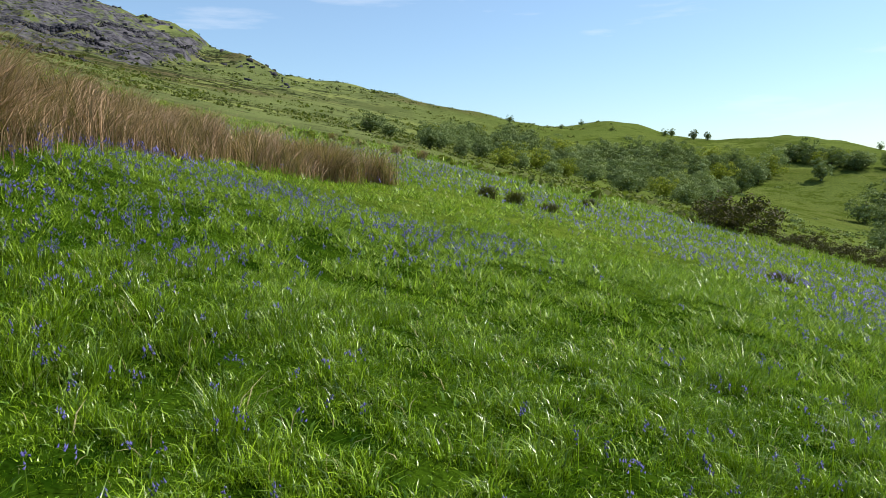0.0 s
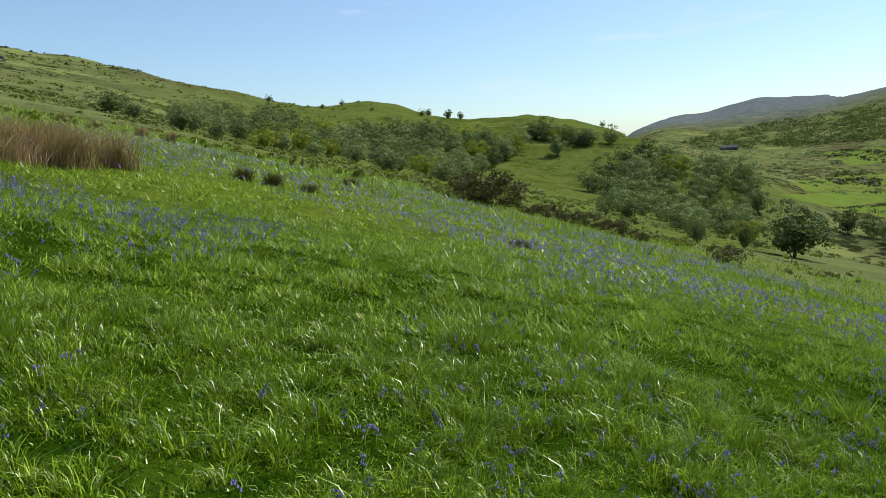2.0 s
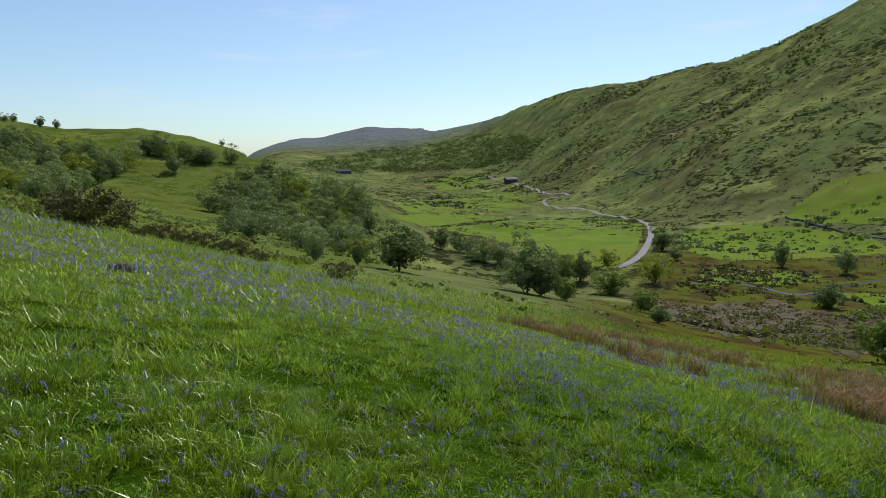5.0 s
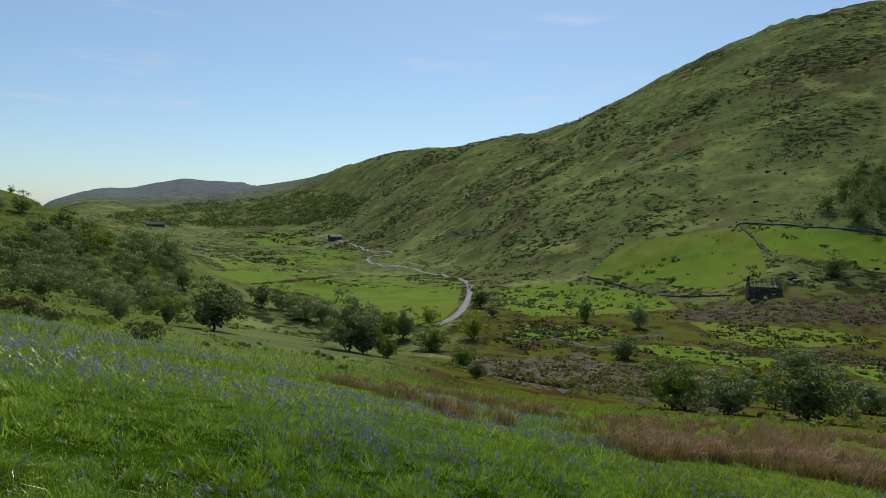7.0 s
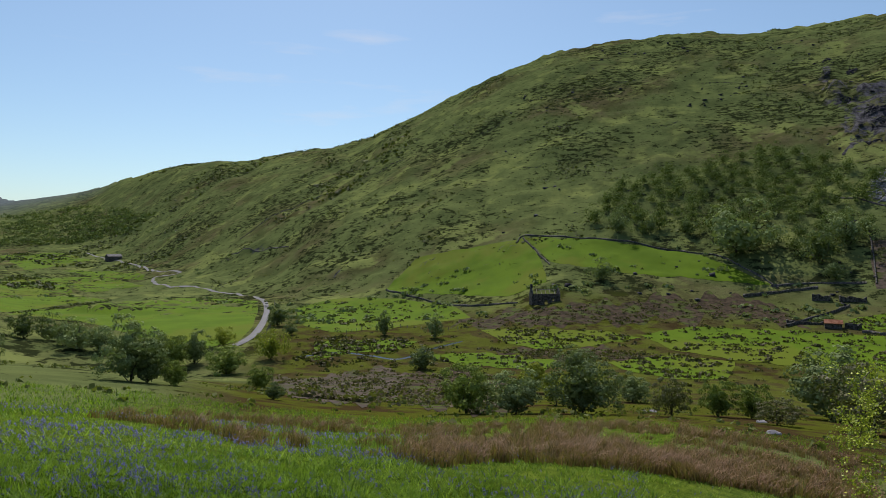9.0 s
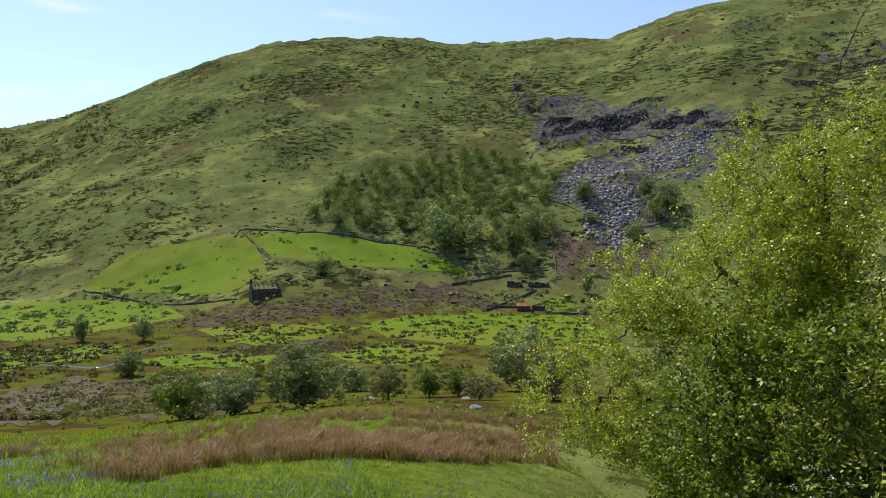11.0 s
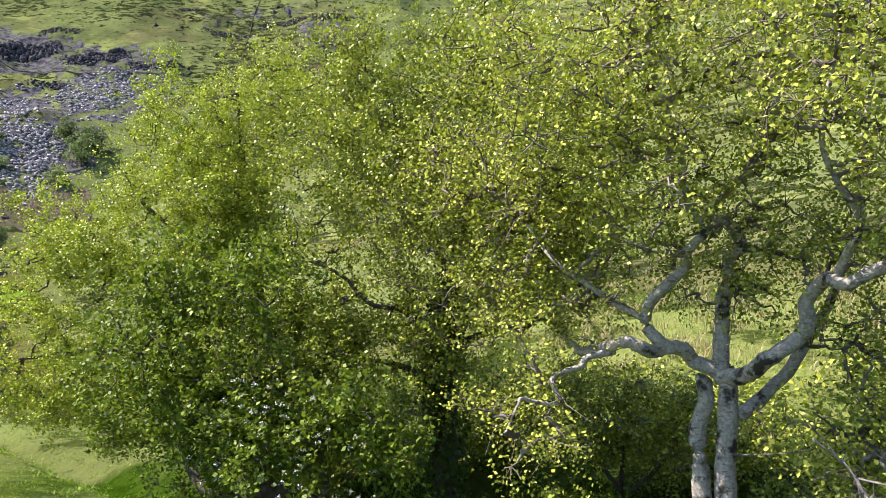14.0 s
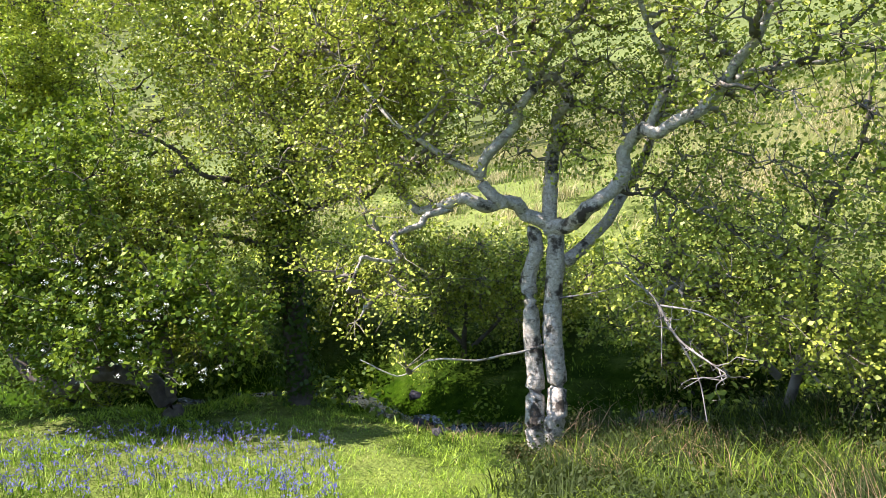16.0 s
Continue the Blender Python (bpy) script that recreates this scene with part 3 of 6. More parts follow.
# ---------------------------------------------------------------- trees further off
def crown_of(rng, height, wide, clumps, count, leaf, low, full=True):
    """A dome of leaf clumps: each bulges outwards and upwards, over shaded inner sprays."""
    k = np.arange(clumps) + rng.uniform(-0.3, 0.3, clumps)
    up = np.clip(1 - 1.4 * (k + 0.5) / clumps, -0.42, 1)
    a = k * 2.39996 + rng.uniform(0, 6.28) + rng.normal(size=clumps) * 0.3
    flat = np.sqrt(1 - np.maximum(up, 0) ** 2)
    d = np.stack([np.cos(a) * flat, np.sin(a) * flat, up], 1)
    shape = np.array((wide * rng.uniform(0.85, 1.1), wide * rng.uniform(0.85, 1.1), height * (1 - low) * 0.58))
    mid = np.array((0, 0, height * (low + (1 - low) * 0.40)))
    # the outline swells and sinks in a few broad lobes
    lobe = unit(rng.normal(size=(6, 3)) + (0, 0, 0.3))
    swell = 0.56 + 0.38 * np.exp(4.5 * (d @ lobe.T - 1)).max(1) + rng.normal(size=clumps) * 0.07
    c = mid + d * shape * swell[:, None]
    big = wide * rng.uniform(0.75, 1.35, clumps) * 1.32 / math.sqrt(clumps)
    which = rng.choice(clumps, count, p=big ** 2 / (big ** 2).sum())
    n = unit(rng.normal(size=(count, 3)) + d[which] * 0.75 + (0, 0, 0.55))
    pos = c[which] + n * (big[which] * rng.uniform(0.5, 1.06, count))[:, None] * (1, 1, 0.72)
    floor = height * low + rng.uniform(0, 0.08, count) * height
    pos[:, 2] = np.where(pos[:, 2] < floor, floor, pos[:, 2])
    pieces = [leaf_quads(pos, unit(n + rng.normal(size=n.shape) * 0.26), leaf * rng.uniform(0.6, 1.4, count), rng, 0.9)]
    k = count // 3 if full else count // 8
    deep = mid + unit(rng.normal(size=(k, 3)) + (0, 0, -0.1)) * shape * rng.uniform(0.15, 0.62, (k, 1))
    deep[:, 2] = np.maximum(deep[:, 2], height * low + 0.05 * height)
    pieces.append(leaf_quads(deep, unit(rng.normal(size=(k, 3))), np.full(k, leaf * 2.0), rng, 0.9))
    return mid + lobe * shape * 0.6, joined(pieces)


def tree_meshes(seed, height, wide, clumps, count, leaf, low=0.25, full=True):
    """Trunk with limbs, and a crown, for a tree of that height."""
    rng = np.random.default_rng(seed)
    c, crown = crown_of(rng, height, wide, clumps, count, leaf, low, full)
    trunk = smooth_line([(0, 0, -0.4), (rng.normal() * 0.1, rng.normal() * 0.1, height * low * 0.6), (rng.normal() * 0.3, rng.normal() * 0.3, height * 0.45), (rng.normal() * 0.4, rng.normal() * 0.4, height * 0.75)], 4)
    pick = rng.choice(len(trunk) - 6, len(c)) + 3
    limbs = bends(trunk[pick], c, rng, 4)
    wood = joined([tubes(trunk[None], [height * 0.028], [height * 0.006], 6), tubes(limbs, np.full(len(c), height * 0.011), np.full(len(c), height * 0.003), 3)])
    return mesh_from("trunk", *wood, 4, True), mesh_from("crown", *crown, 4)


def tree_thing(name, meshes, leaf_mat, label, category, group):
    root = tagged(new(name), label, category, group)
    solid("trunk", meshes[0], M_BARK, root)
    solid("crown", meshes[1], leaf_mat, root)
    return root


M_LEAF_WOOD = leaf_material("hillside_oak_crown", (0.030, 0.056, 0.016), (0.190, 0.245, 0.070), 0.14, 0.8, 0.0, 0.05, None, 1.0)
M_LEAF_YELLOW = leaf_material("oak_young_crown", (0.08, 0.11, 0.014), (0.36, 0.39, 0.055), 0.3, 0.7, 0.2, 0.05, None, 0.8)
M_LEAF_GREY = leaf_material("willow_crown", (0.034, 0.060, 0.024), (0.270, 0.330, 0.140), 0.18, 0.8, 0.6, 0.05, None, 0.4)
M_LEAF_VALE = leaf_material("alder_crown", (0.048, 0.088, 0.018), (0.28, 0.35, 0.085), 0.24, 0.8, 0.4, 0.05, None, 0.6)
M_LEAF_BROWN = leaf_material("hawthorn_crown", (0.085, 0.085, 0.035), (0.15, 0.14, 0.07), 0.25, 0.6)

rng = np.random.default_rng(7)
FAR_KINDS = []
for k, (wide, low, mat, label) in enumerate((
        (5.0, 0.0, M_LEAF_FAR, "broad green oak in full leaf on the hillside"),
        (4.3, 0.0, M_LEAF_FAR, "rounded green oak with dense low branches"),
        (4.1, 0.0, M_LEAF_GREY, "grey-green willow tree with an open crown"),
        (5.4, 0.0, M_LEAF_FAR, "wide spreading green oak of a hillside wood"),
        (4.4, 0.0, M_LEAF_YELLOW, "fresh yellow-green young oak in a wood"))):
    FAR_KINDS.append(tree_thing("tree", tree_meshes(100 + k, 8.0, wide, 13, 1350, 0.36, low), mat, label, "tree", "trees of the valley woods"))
NEAR_KINDS = []
for k, (wide, low, mat, label) in enumerate((
        (4.3, 0.03, M_LEAF_FAR, "dark green oak standing alone on rough pasture"),
        (4.1, 0.0, M_LEAF_VALE, "dense green alder beside the valley stream"),
        (4.4, 0.0, M_LEAF_GREY, "grey-green willow beside the valley stream"),
        (3.8, 0.0, M_LEAF_YELLOW, "yellow-green young oak beside the stream"),
        (4.2, 0.0, M_LEAF_BROWN, "brownish hawthorn with sparse new leaves"))):
    NEAR_KINDS.append(tree_thing("tree", tree_meshes(200 + k, 8.0, wide, 34, 3800, 0.25, low, k not in (3, 4)), mat, label, "tree", "trees along the valley stream"))
used = set()


def plant(kinds, k, x, y, height, turn, wide=1.0):
    """Sets a tree of one kind on the ground."""
    src = kinds[k]
    s = height / 8.0
    m = Matrix.Translation((x, y, float(ground(x, y)) - 0.15 * s)) @ Matrix.Rotation(turn, 4, "Z") @ Matrix.Diagonal((s * wide, s * wide, s, 1))
    if src.name not in used:
        used.add(src.name)
        src.matrix_basis = m
        return src
    return copy_thing(src, m) if src.scale[0] == 1 else copy_like(src, m)


def copy_like(src, m):
    """As copy_thing, where the first tree already carries a scale."""
    keep = src.matrix_basis.copy()
    src.matrix_basis = Matrix()
    made = copy_thing(src, m)
    src.matrix_basis = keep
    return made


def seen_tree(kinds, k, b, e, tall, wide=1.0, lo=80.0):
    """A tree whose foot is seen at bearing b and height e, and which is tall degrees high."""
    p = seen(b, e, lo)
    r = math.hypot(p.x - CX, p.y - CY)
    plant(kinds, k, p.x, p.y, max(1.5, 1.2 * r * (math.tan(radians(e + tall)) - math.tan(radians(e)))), rng.uniform(0, 6.28), wide)


WOOD_KNOLL = ((-1.2, 3.39), (5.3, 2.59), (12.1, 1.13), (17.7, 1.05), (22.6, 0.21), (25.9, -0.21), (24.2, -1.18), (22.6, -2.01), (20.6, -3.03), (16.4, -2.02), (9.8, -0.36), (2.0, 1.21), (-2.1, 2.13))
WOOD_RIDGE = ((26.6, 0.93), (28.6, 0.59), (31.2, -0.04), (31.2, -0.50), (28.6, 0.04), (26.6, 0.38))
WOOD_SPUR = ((30.9, -3.83), (33.5, -2.42), (33.5, -1.36), (36.5, -1.54), (40.2, -2.60), (43.1, -4.12), (44.1, -5.59), (43.5, -8.08), (38.5, -8.35), (35.1, -8.13), (32.1, -7.51), (31.2, -5.98), (33.4, -5.10), (31.1, -4.61))
WOOD_FAR = ((92.2, 1.2), (94.7, 4.2), (99.3, 5.5), (106.3, 6.8), (110.5, 5.3), (112.5, 4.6), (111.2, 2.4), (112.1, 0.3), (108.7, -0.9), (105.4, -0.9), (101.2, 0.6), (96.5, 0.4))
for poly, count, gap, lo, hi, near in ((WOOD_KNOLL, 125, 7.5, 1.3, 1.9, 90), (WOOD_RIDGE, 14, 4.0, 0.9, 1.3, 120), (WOOD_SPUR, 62, 8.5, 1.6, 2.3, 130)):
    for x, y in scatter(poly, count, rng, gap, near):
        tall = math.hypot(x - CX, y - CY) * math.tan(radians(rng.uniform(lo, hi)))
        plant(FAR_KINDS, int(rng.choice(5, p=(0.3, 0.25, 0.15, 0.22, 0.08))), x, y, min(max(tall, 2.5), 14), rng.uniform(0, 6.28), rng.uniform(0.95, 1.2))

# the wood on the mountain's foot, too many to tell one by one
pieces = []
for x, y in scatter(WOOD_FAR, 135, rng, 10.5, 250):
    tall = rng.uniform(7.0, 12.0)
    c, (v, f) = crown_of(rng, tall, tall * rng.uniform(0.58, 0.70), 11, 620, tall * 0.050, 0.0)
    pieces.append((v + (x, y, float(ground(x, y)) - 0.2), f))
tagged(solid("hillside_wood", mesh_from("hillside_wood", *joined(pieces), 4), M_LEAF_WOOD), "dense green oak wood on the foot of the mountain", "wood", kind="stuff")

# kind, bearing, height of the foot, degrees tall, spread
for k, b, e, tall, wide in ((0, 45.7, -9.2, 3.5, 1.2), (2, 38.9, -8.7, 1.8, 0.7), (2, 42.3, -8.97, 1.7, 0.6), (0, 56.4, -12.35, 4.1, 1.0), (2, 57.6, -11.6, 2.6, 0.9), (1, 63.2, -10.7, 2.0, 1.4),
                            (1, 65.9, -12.0, 1.7, 1.1), (1, 59.2, -10.1, 2.3, 1.0), (2, 58.0, -9.9, 2.3, 1.0), (0, 60.8, -9.8, 2.2, 1.0), (1, 59.5, -12.9, 1.7, 1.0), (2, 67.0, -13.3, 1.2, 1.3),
                            (1, 82.7, -14.3, 3.6, 1.1), (2, 86.7, -14.6, 3.2, 1.3), (2, 92.2, -14.0, 4.0, 1.2), (2, 91.5, -10.7, 2.0, 1.4), (3, 88.2, -12.3, 2.4, 1.1), (3, 90.0, -13.2, 2.4, 1.1), (4, 98.9, -13.5, 2.9, 0.9),
                            (1, 102.4, -13.1, 2.5, 0.9), (1, 104.8, -13.0, 2.3, 1.0), (2, 110.2, -12.5, 4.5, 1.3), (4, 112.7, -14.8, 4.2, 1.2), (4, 106.5, -14.6, 1.8, 1.4), (2, 96.0, -12.6, 2.0, 1.3)):
    seen_tree(NEAR_KINDS, k, b, e, tall, wide)
for k, b, e, tall, wide in ((1, 49.3, -7.3, 1.7, 1.0), (0, 50.9, -7.5, 1.6, 1.0), (0, 52.7, -8.3, 1.9, 1.1), (1, 54.1, -8.5, 1.8, 1.1), (1, 51.8, -7.9, 1.5, 1.1), (4, 62.9, -8.6, 1.4, 1.0), (4, 66.6, -9.7, 2.1, 0.9),
                            (2, 67.1, -7.1, 1.6, 1.0), (2, 68.1, -7.8, 0.9, 1.3), (2, 75.7, -7.9, 1.8, 0.7), (2, 79.9, -8.1, 1.8, 0.8), (2, 78.9, -10.6, 1.6, 1.3), (0, 93.4, -3.1, 1.4, 1.1), (0, 103.5, -0.9, 3.3, 1.2),
                            (1, 109.1, -1.5, 2.6, 0.9), (3, 110.8, -0.1, 2.1, 1.0), (2, 114.8, 2.9, 1.6, 1.0), (1, 115.3, 1.1, 0.9, 1.2), (1, 120.5, 1.3, 2.2, 0.8), (2, 119.6, 3.1, 1.5, 1.0), (1, 121.3, 2.2, 1.9, 0.9),
                            (2, 118.8, -0.2, 1.4, 1.0), (1, 110.1, -2.6, 1.2, 1.0), (2, 115.1, -4.6, 1.8, 0.6), (0, 94.7, 0.7, 1.6, 0.8), (2, 97.2, 0.6, 1.3, 0.6), (2, 99.8, 0.7, 1.2, 0.6),
                            (0, 5.4, 4.3, 0.45, 1.1), (2, 9.5, 3.6, 0.35, 1.1), (0, 11.1, 3.8, 0.4, 0.8), (1, 13.5, 3.3, 0.25, 1.3), (0, 17.5, 2.75, 0.45, 1.1), (2, 18.0, 2.7, 0.55, 1.0), (2, 19.6, 2.4, 0.7, 1.0),
                            (2, 20.6, 2.3, 0.6, 0.9), (0, 27.5, 0.4, 1.4, 1.0), (1, 26.3, 0.5, 1.3, 1.0), (1, 30.4, -0.2, 1.3, 1.3), (2, 28.3, -0.95, 1.5, 0.9), (0, 31.9, 1.15, 0.45, 0.8), (0, 24.2, -1.1, 1.6, 0.9),
                            (0, 32.6, -0.2, 1.2, 1.0), (1, -6.0, 3.7, 1.5, 1.4), (0, -4.4, 3.3, 1.3, 1.2)):
    seen_tree(FAR_KINDS, k, b, e, tall, wide)


# ---------------------------------------------------------------- fields, road, stream in the valley
def draped(name, poly, lift, mat, label, category, seed, rough=0.12):
    """A patch of ground cover with the outline poly of (bearing, height), a little over the ground."""
    p = np.array(poly, float)
    g = np.random.default_rng(seed)
    b = np.arange(p[:, 0].min() + 0.02, p[:, 0].max(), 0.1)
    lo, hi = np.full(len(b), 99.0), np.full(len(b), -99.0)
    for (x0, y0), (x1, y1) in zip(p, np.roll(p, -1, axis=0)):
        if x0 == x1:
            continue
        on = (b >= min(x0, x1)) & (b <= max(x0, x1))
        e = y0 + (y1 - y0) * (b - x0) / (x1 - x0)
        lo, hi = np.where(on, np.minimum(lo, e), lo), np.where(on, np.maximum(hi, e), hi)
    wob = np.convolve(g.normal(size=len(b) + 8), np.ones(9) / 9, "valid") * rough
    r0, r1 = seen_range(b, lo + wob, 60), seen_range(b, hi + wob, 60)
    r0, r1 = (np.convolve(np.pad(v, 2, mode="edge"), np.ones(5) / 5, "valid") for v in (r0, np.maximum(r1, r0 + 0.5)))
    k = 24
    r = np.exp(np.log(r0)[:, None] + (np.log(r1) - np.log(r0))[:, None] * np.linspace(0, 1, k))
    x, y = CX + np.sin(np.radians(b))[:, None] * r, CY + np.cos(np.radians(b))[:, None] * r
    v = np.stack([x, y, ground(x, y) + lift], -1).reshape(-1, 3)
    i, j = np.meshgrid(np.arange(len(b) - 1), np.arange(k - 1), indexing="ij")
    f = np.stack([i * k + j, i * k + j + 1, (i + 1) * k + j + 1, (i + 1) * k + j], -1).reshape(-1, 4)
    return tagged(solid(name, mesh_from(name, v, f, 4, True), mat), label, category, kind="structure")


M_MOOR = two_tone("brown_rough_ground", (0.028, 0.021, 0.012), (0.072, 0.051, 0.033), 0.45, third=(0.060, 0.080, 0.016), third_scale=0.14)
M_HEATH = two_tone("pale_heath", (0.105, 0.078, 0.062), (0.052, 0.044, 0.030), 0.5, third=(0.05, 0.06, 0.016), third_scale=0.15)
FLATS = (
    ((83.7, -7.37), (87.6, -7.28), (92.9, -7.22), (96.6, -7.59), (92.9, -8.45), (88.9, -8.88), (85.8, -8.46)),
    ((96.6, -7.36), (100.3, -6.58), (106.9, -6.44), (113.3, -6.41), (116.0, -7.1), (118.1, -8.9), (111.5, -9.2), (103.1, -8.84), (98.9, -8.43)),
    ((94.0, -9.74), (98.9, -8.75), (103.6, -9.07), (103.1, -10.35), (99.4, -10.58), (95.7, -10.31)),
    ((68.5, -5.66), (72.2, -4.83), (76.3, -4.9), (81.6, -5.6), (82.9, -6.46), (75.9, -7.41), (71.3, -7.64), (69.0, -7.04)),
    ((111.0, -5.4), (113.8, -4.66), (114.2, -5.79), (111.5, -6.18)),
    ((70.0, -8.4), (74.5, -8.3), (78.5, -8.4), (76.5, -9.3), (73.0, -9.3), (70.0, -9.9)),
    ((78.6, -9.6), (84.0, -9.3), (90.0, -9.7), (89.0, -10.6), (82.0, -10.3)))
for k, poly in enumerate(FLATS):
    draped("field", poly, 0.1, M_FIELD, "bright green wet pasture dotted with rush clumps", "field", 300 + k)
for k, (poly, label) in enumerate((
        (((44.4, -4.51), (50.0, -4.31), (54.8, -4.76), (48.2, -5.45)), "bright green hay field beyond a hedge"),
        (((48.2, -5.54), (54.9, -4.98), (60.0, -4.72), (65.6, -5.04), (65.3, -6.92), (64.1, -8.25), (61.8, -8.64), (57.3, -7.69), (52.7, -6.21)), "large bright green field inside a road bend"),
        (((78.3, -1.55), (87.1, 0.13), (88.6, -1.67), (89.1, -3.39), (85.8, -4.7), (77.7, -4.5), (75.8, -4.23)), "bright green sloping pasture below the mountain"),
        (((87.2, 0.22), (92.9, 0.09), (101.2, -1.07), (102.6, -1.63), (105.9, -3.15), (95.6, -2.59), (89.3, -1.8)), "bright green walled pasture on the mountain foot"),
        (((45.6, -3.54), (49.9, -3.04), (54.4, -3.06), (57.2, -3.84), (51.7, -4.29), (46.5, -4.2)), "green valley field with rough edges"),
        (((47.7, -1.49), (51.7, -1.27), (53.5, -1.83), (49.5, -2.59)), "green valley field far along the valley"),
        (((51.7, -2.55), (57.0, -2.75), (57.2, -3.3), (53.4, -3.0)), "green valley field beside the road"))):
    draped("field", poly, 0.1, M_FIELD, label, "field", 330 + k)
BOGS = []
for k, (poly, mat, label) in enumerate((
        (((66.3, -10.82), (69.6, -11.38), (76.0, -10.57), (77.8, -11.34), (76.6, -13.21), (72.0, -13.51), (68.2, -12.57)), M_HEATH, "pale brown heath on the valley floor"),
        (((76.9, -11.1), (81.7, -10.41), (87.1, -11.37), (85.8, -13.88), (77.7, -13.41)), M_MOOR, "brown boggy ground near the stream"),
        (((90.2, -5.22), (99.3, -4.45), (106.8, -4.77), (108.7, -5.91), (99.4, -6.31), (92.9, -6.63), (84.1, -7.3), (80.9, -6.96)), M_MOOR, "brown boggy ground below the ruin"),
        (((84.0, -8.95), (90.0, -8.95), (96.0, -8.6), (98.0, -8.8), (94.0, -9.6), (88.0, -9.5)), M_MOOR, "dark brown rushy ground between pastures"),
        (((112.2, 0.7), (116.0, -0.6), (121.0, -0.6), (121.0, -3.3), (116.5, -3.3), (112.4, -2.9)), M_HEATH, "brown rough slope below the slate tips"))):
    draped("rough_ground", poly, 0.06, mat, label, "rough ground", 350 + k, 0.9)
    BOGS.append(poly)


def ribbon(name, pts, width, lift, mat, label, category):
    """A band of constant width laid along points of (bearing, height)."""
    b, e = np.array(pts, float).T
    r = seen_range(b, e, 60)
    line = smooth_line(np.stack([CX + np.sin(np.radians(b)) * r, CY + np.cos(np.radians(b)) * r], 1), 10)
    d = unit(np.gradient(line, axis=0))
    n = np.stack([-d[:, 1], d[:, 0]], 1)
    rows = []
    for o in (-0.5, -0.2, 0.2, 0.5):
        q = line + n * width * o
        rows.append(np.stack([q[:, 0], q[:, 1], ground(q[:, 0], q[:, 1]) + lift - (0.12 if abs(o) == 0.5 else 0)], 1))
    v = np.stack(rows, 1).reshape(-1, 3)
    i, j = np.meshgrid(np.arange(len(line) - 1), np.arange(3), indexing="ij")
    f = np.stack([i * 4 + j, i * 4 + j + 1, (i + 1) * 4 + j + 1, (i + 1) * 4 + j], -1).reshape(-1, 4)
    return tagged(solid(name, mesh_from(name, v, f, 4, True), mat), label, category, kind="structure"), line


road, road_line = ribbon("road", ((52.1, -1.17), (53.7, -1.5), (55.3, -1.84), (56.6, -2.23), (57.6, -2.55), (59.5, -2.70), (59.4, -2.9), (57.9, -3.13), (57.8, -3.46), (59.1, -3.9), (61.9, -4.21),
                                  (64.2, -4.62), (65.8, -4.95), (66.2, -5.5), (66.1, -6.44), (65.5, -7.48), (64.6, -8.2), (63.4, -8.7)), 3.0, 0.32, M_ROAD, "pale grey lane winding along the valley floor", "road")

m, t, p = material("stream_water", 0.08, 0.6)
t.links.new(mix_colour(t, noise_node(t, 3.0), (0.015, 0.02, 0.022), (0.04, 0.045, 0.04)), p.inputs["Base Color"])
bump(t, p, noise_node(t, 9.0, 3), 0.5, 0.04)
M_WATER = m
ribbon("river", ((68.6, -9.59), (71.8, -9.25), (74.6, -9.55), (77.0, -9.84), (79.6, -9.0), (82.1, -8.36)), 1.7, 0.12, M_WATER, "shallow pale river winding through wet pasture", "river")

# ---------------------------------------------------------------- rough growth on the slopes
M_SCRUB = leaf_material("hill_scrub", (0.022, 0.032, 0.010), (0.055, 0.062, 0.022), 0.15, 0.7)
M_RUSHDARK = leaf_material("rush_clump", (0.032, 0.034, 0.012), (0.085, 0.070, 0.030), 0.15, 0.7)
M_RUSHRED = leaf_material("red_rush_straw", (0.075, 0.036, 0.018), (0.38, 0.205, 0.105), 0.25, 0.6, 0.0, 0.18, None, 1.0)
M_MOORRUSH = leaf_material("bog_rush", (0.045, 0.036, 0.016), (0.17, 0.125, 0.07), 0.2, 0.8)
M_TUSSOCK = leaf_material("tussock_grass", (0.050, 0.082, 0.012), (0.16, 0.165, 0.045), 0.25, 0.8)
M_GORSE = leaf_material("gorse_bush", (0.030, 0.022, 0.012), (0.070, 0.056, 0.022), 0.15, 0.7)
M_ROCK = two_tone("crag_rock", (0.018, 0.018, 0.024), (0.080, 0.077, 0.086), 0.25, rough=0.85, relief=0.3, third=(0.045, 0.045, 0.05), third_scale=0.4)
M_SLATE = two_tone("slate_waste", (0.17, 0.16, 0.172), (0.36, 0.345, 0.36), 0.6, rough=0.6, relief=0.05)
M_STONE = two_tone("wall_stone", (0.035, 0.034, 0.032), (0.13, 0.122, 0.112), 1.2, relief=0.05)


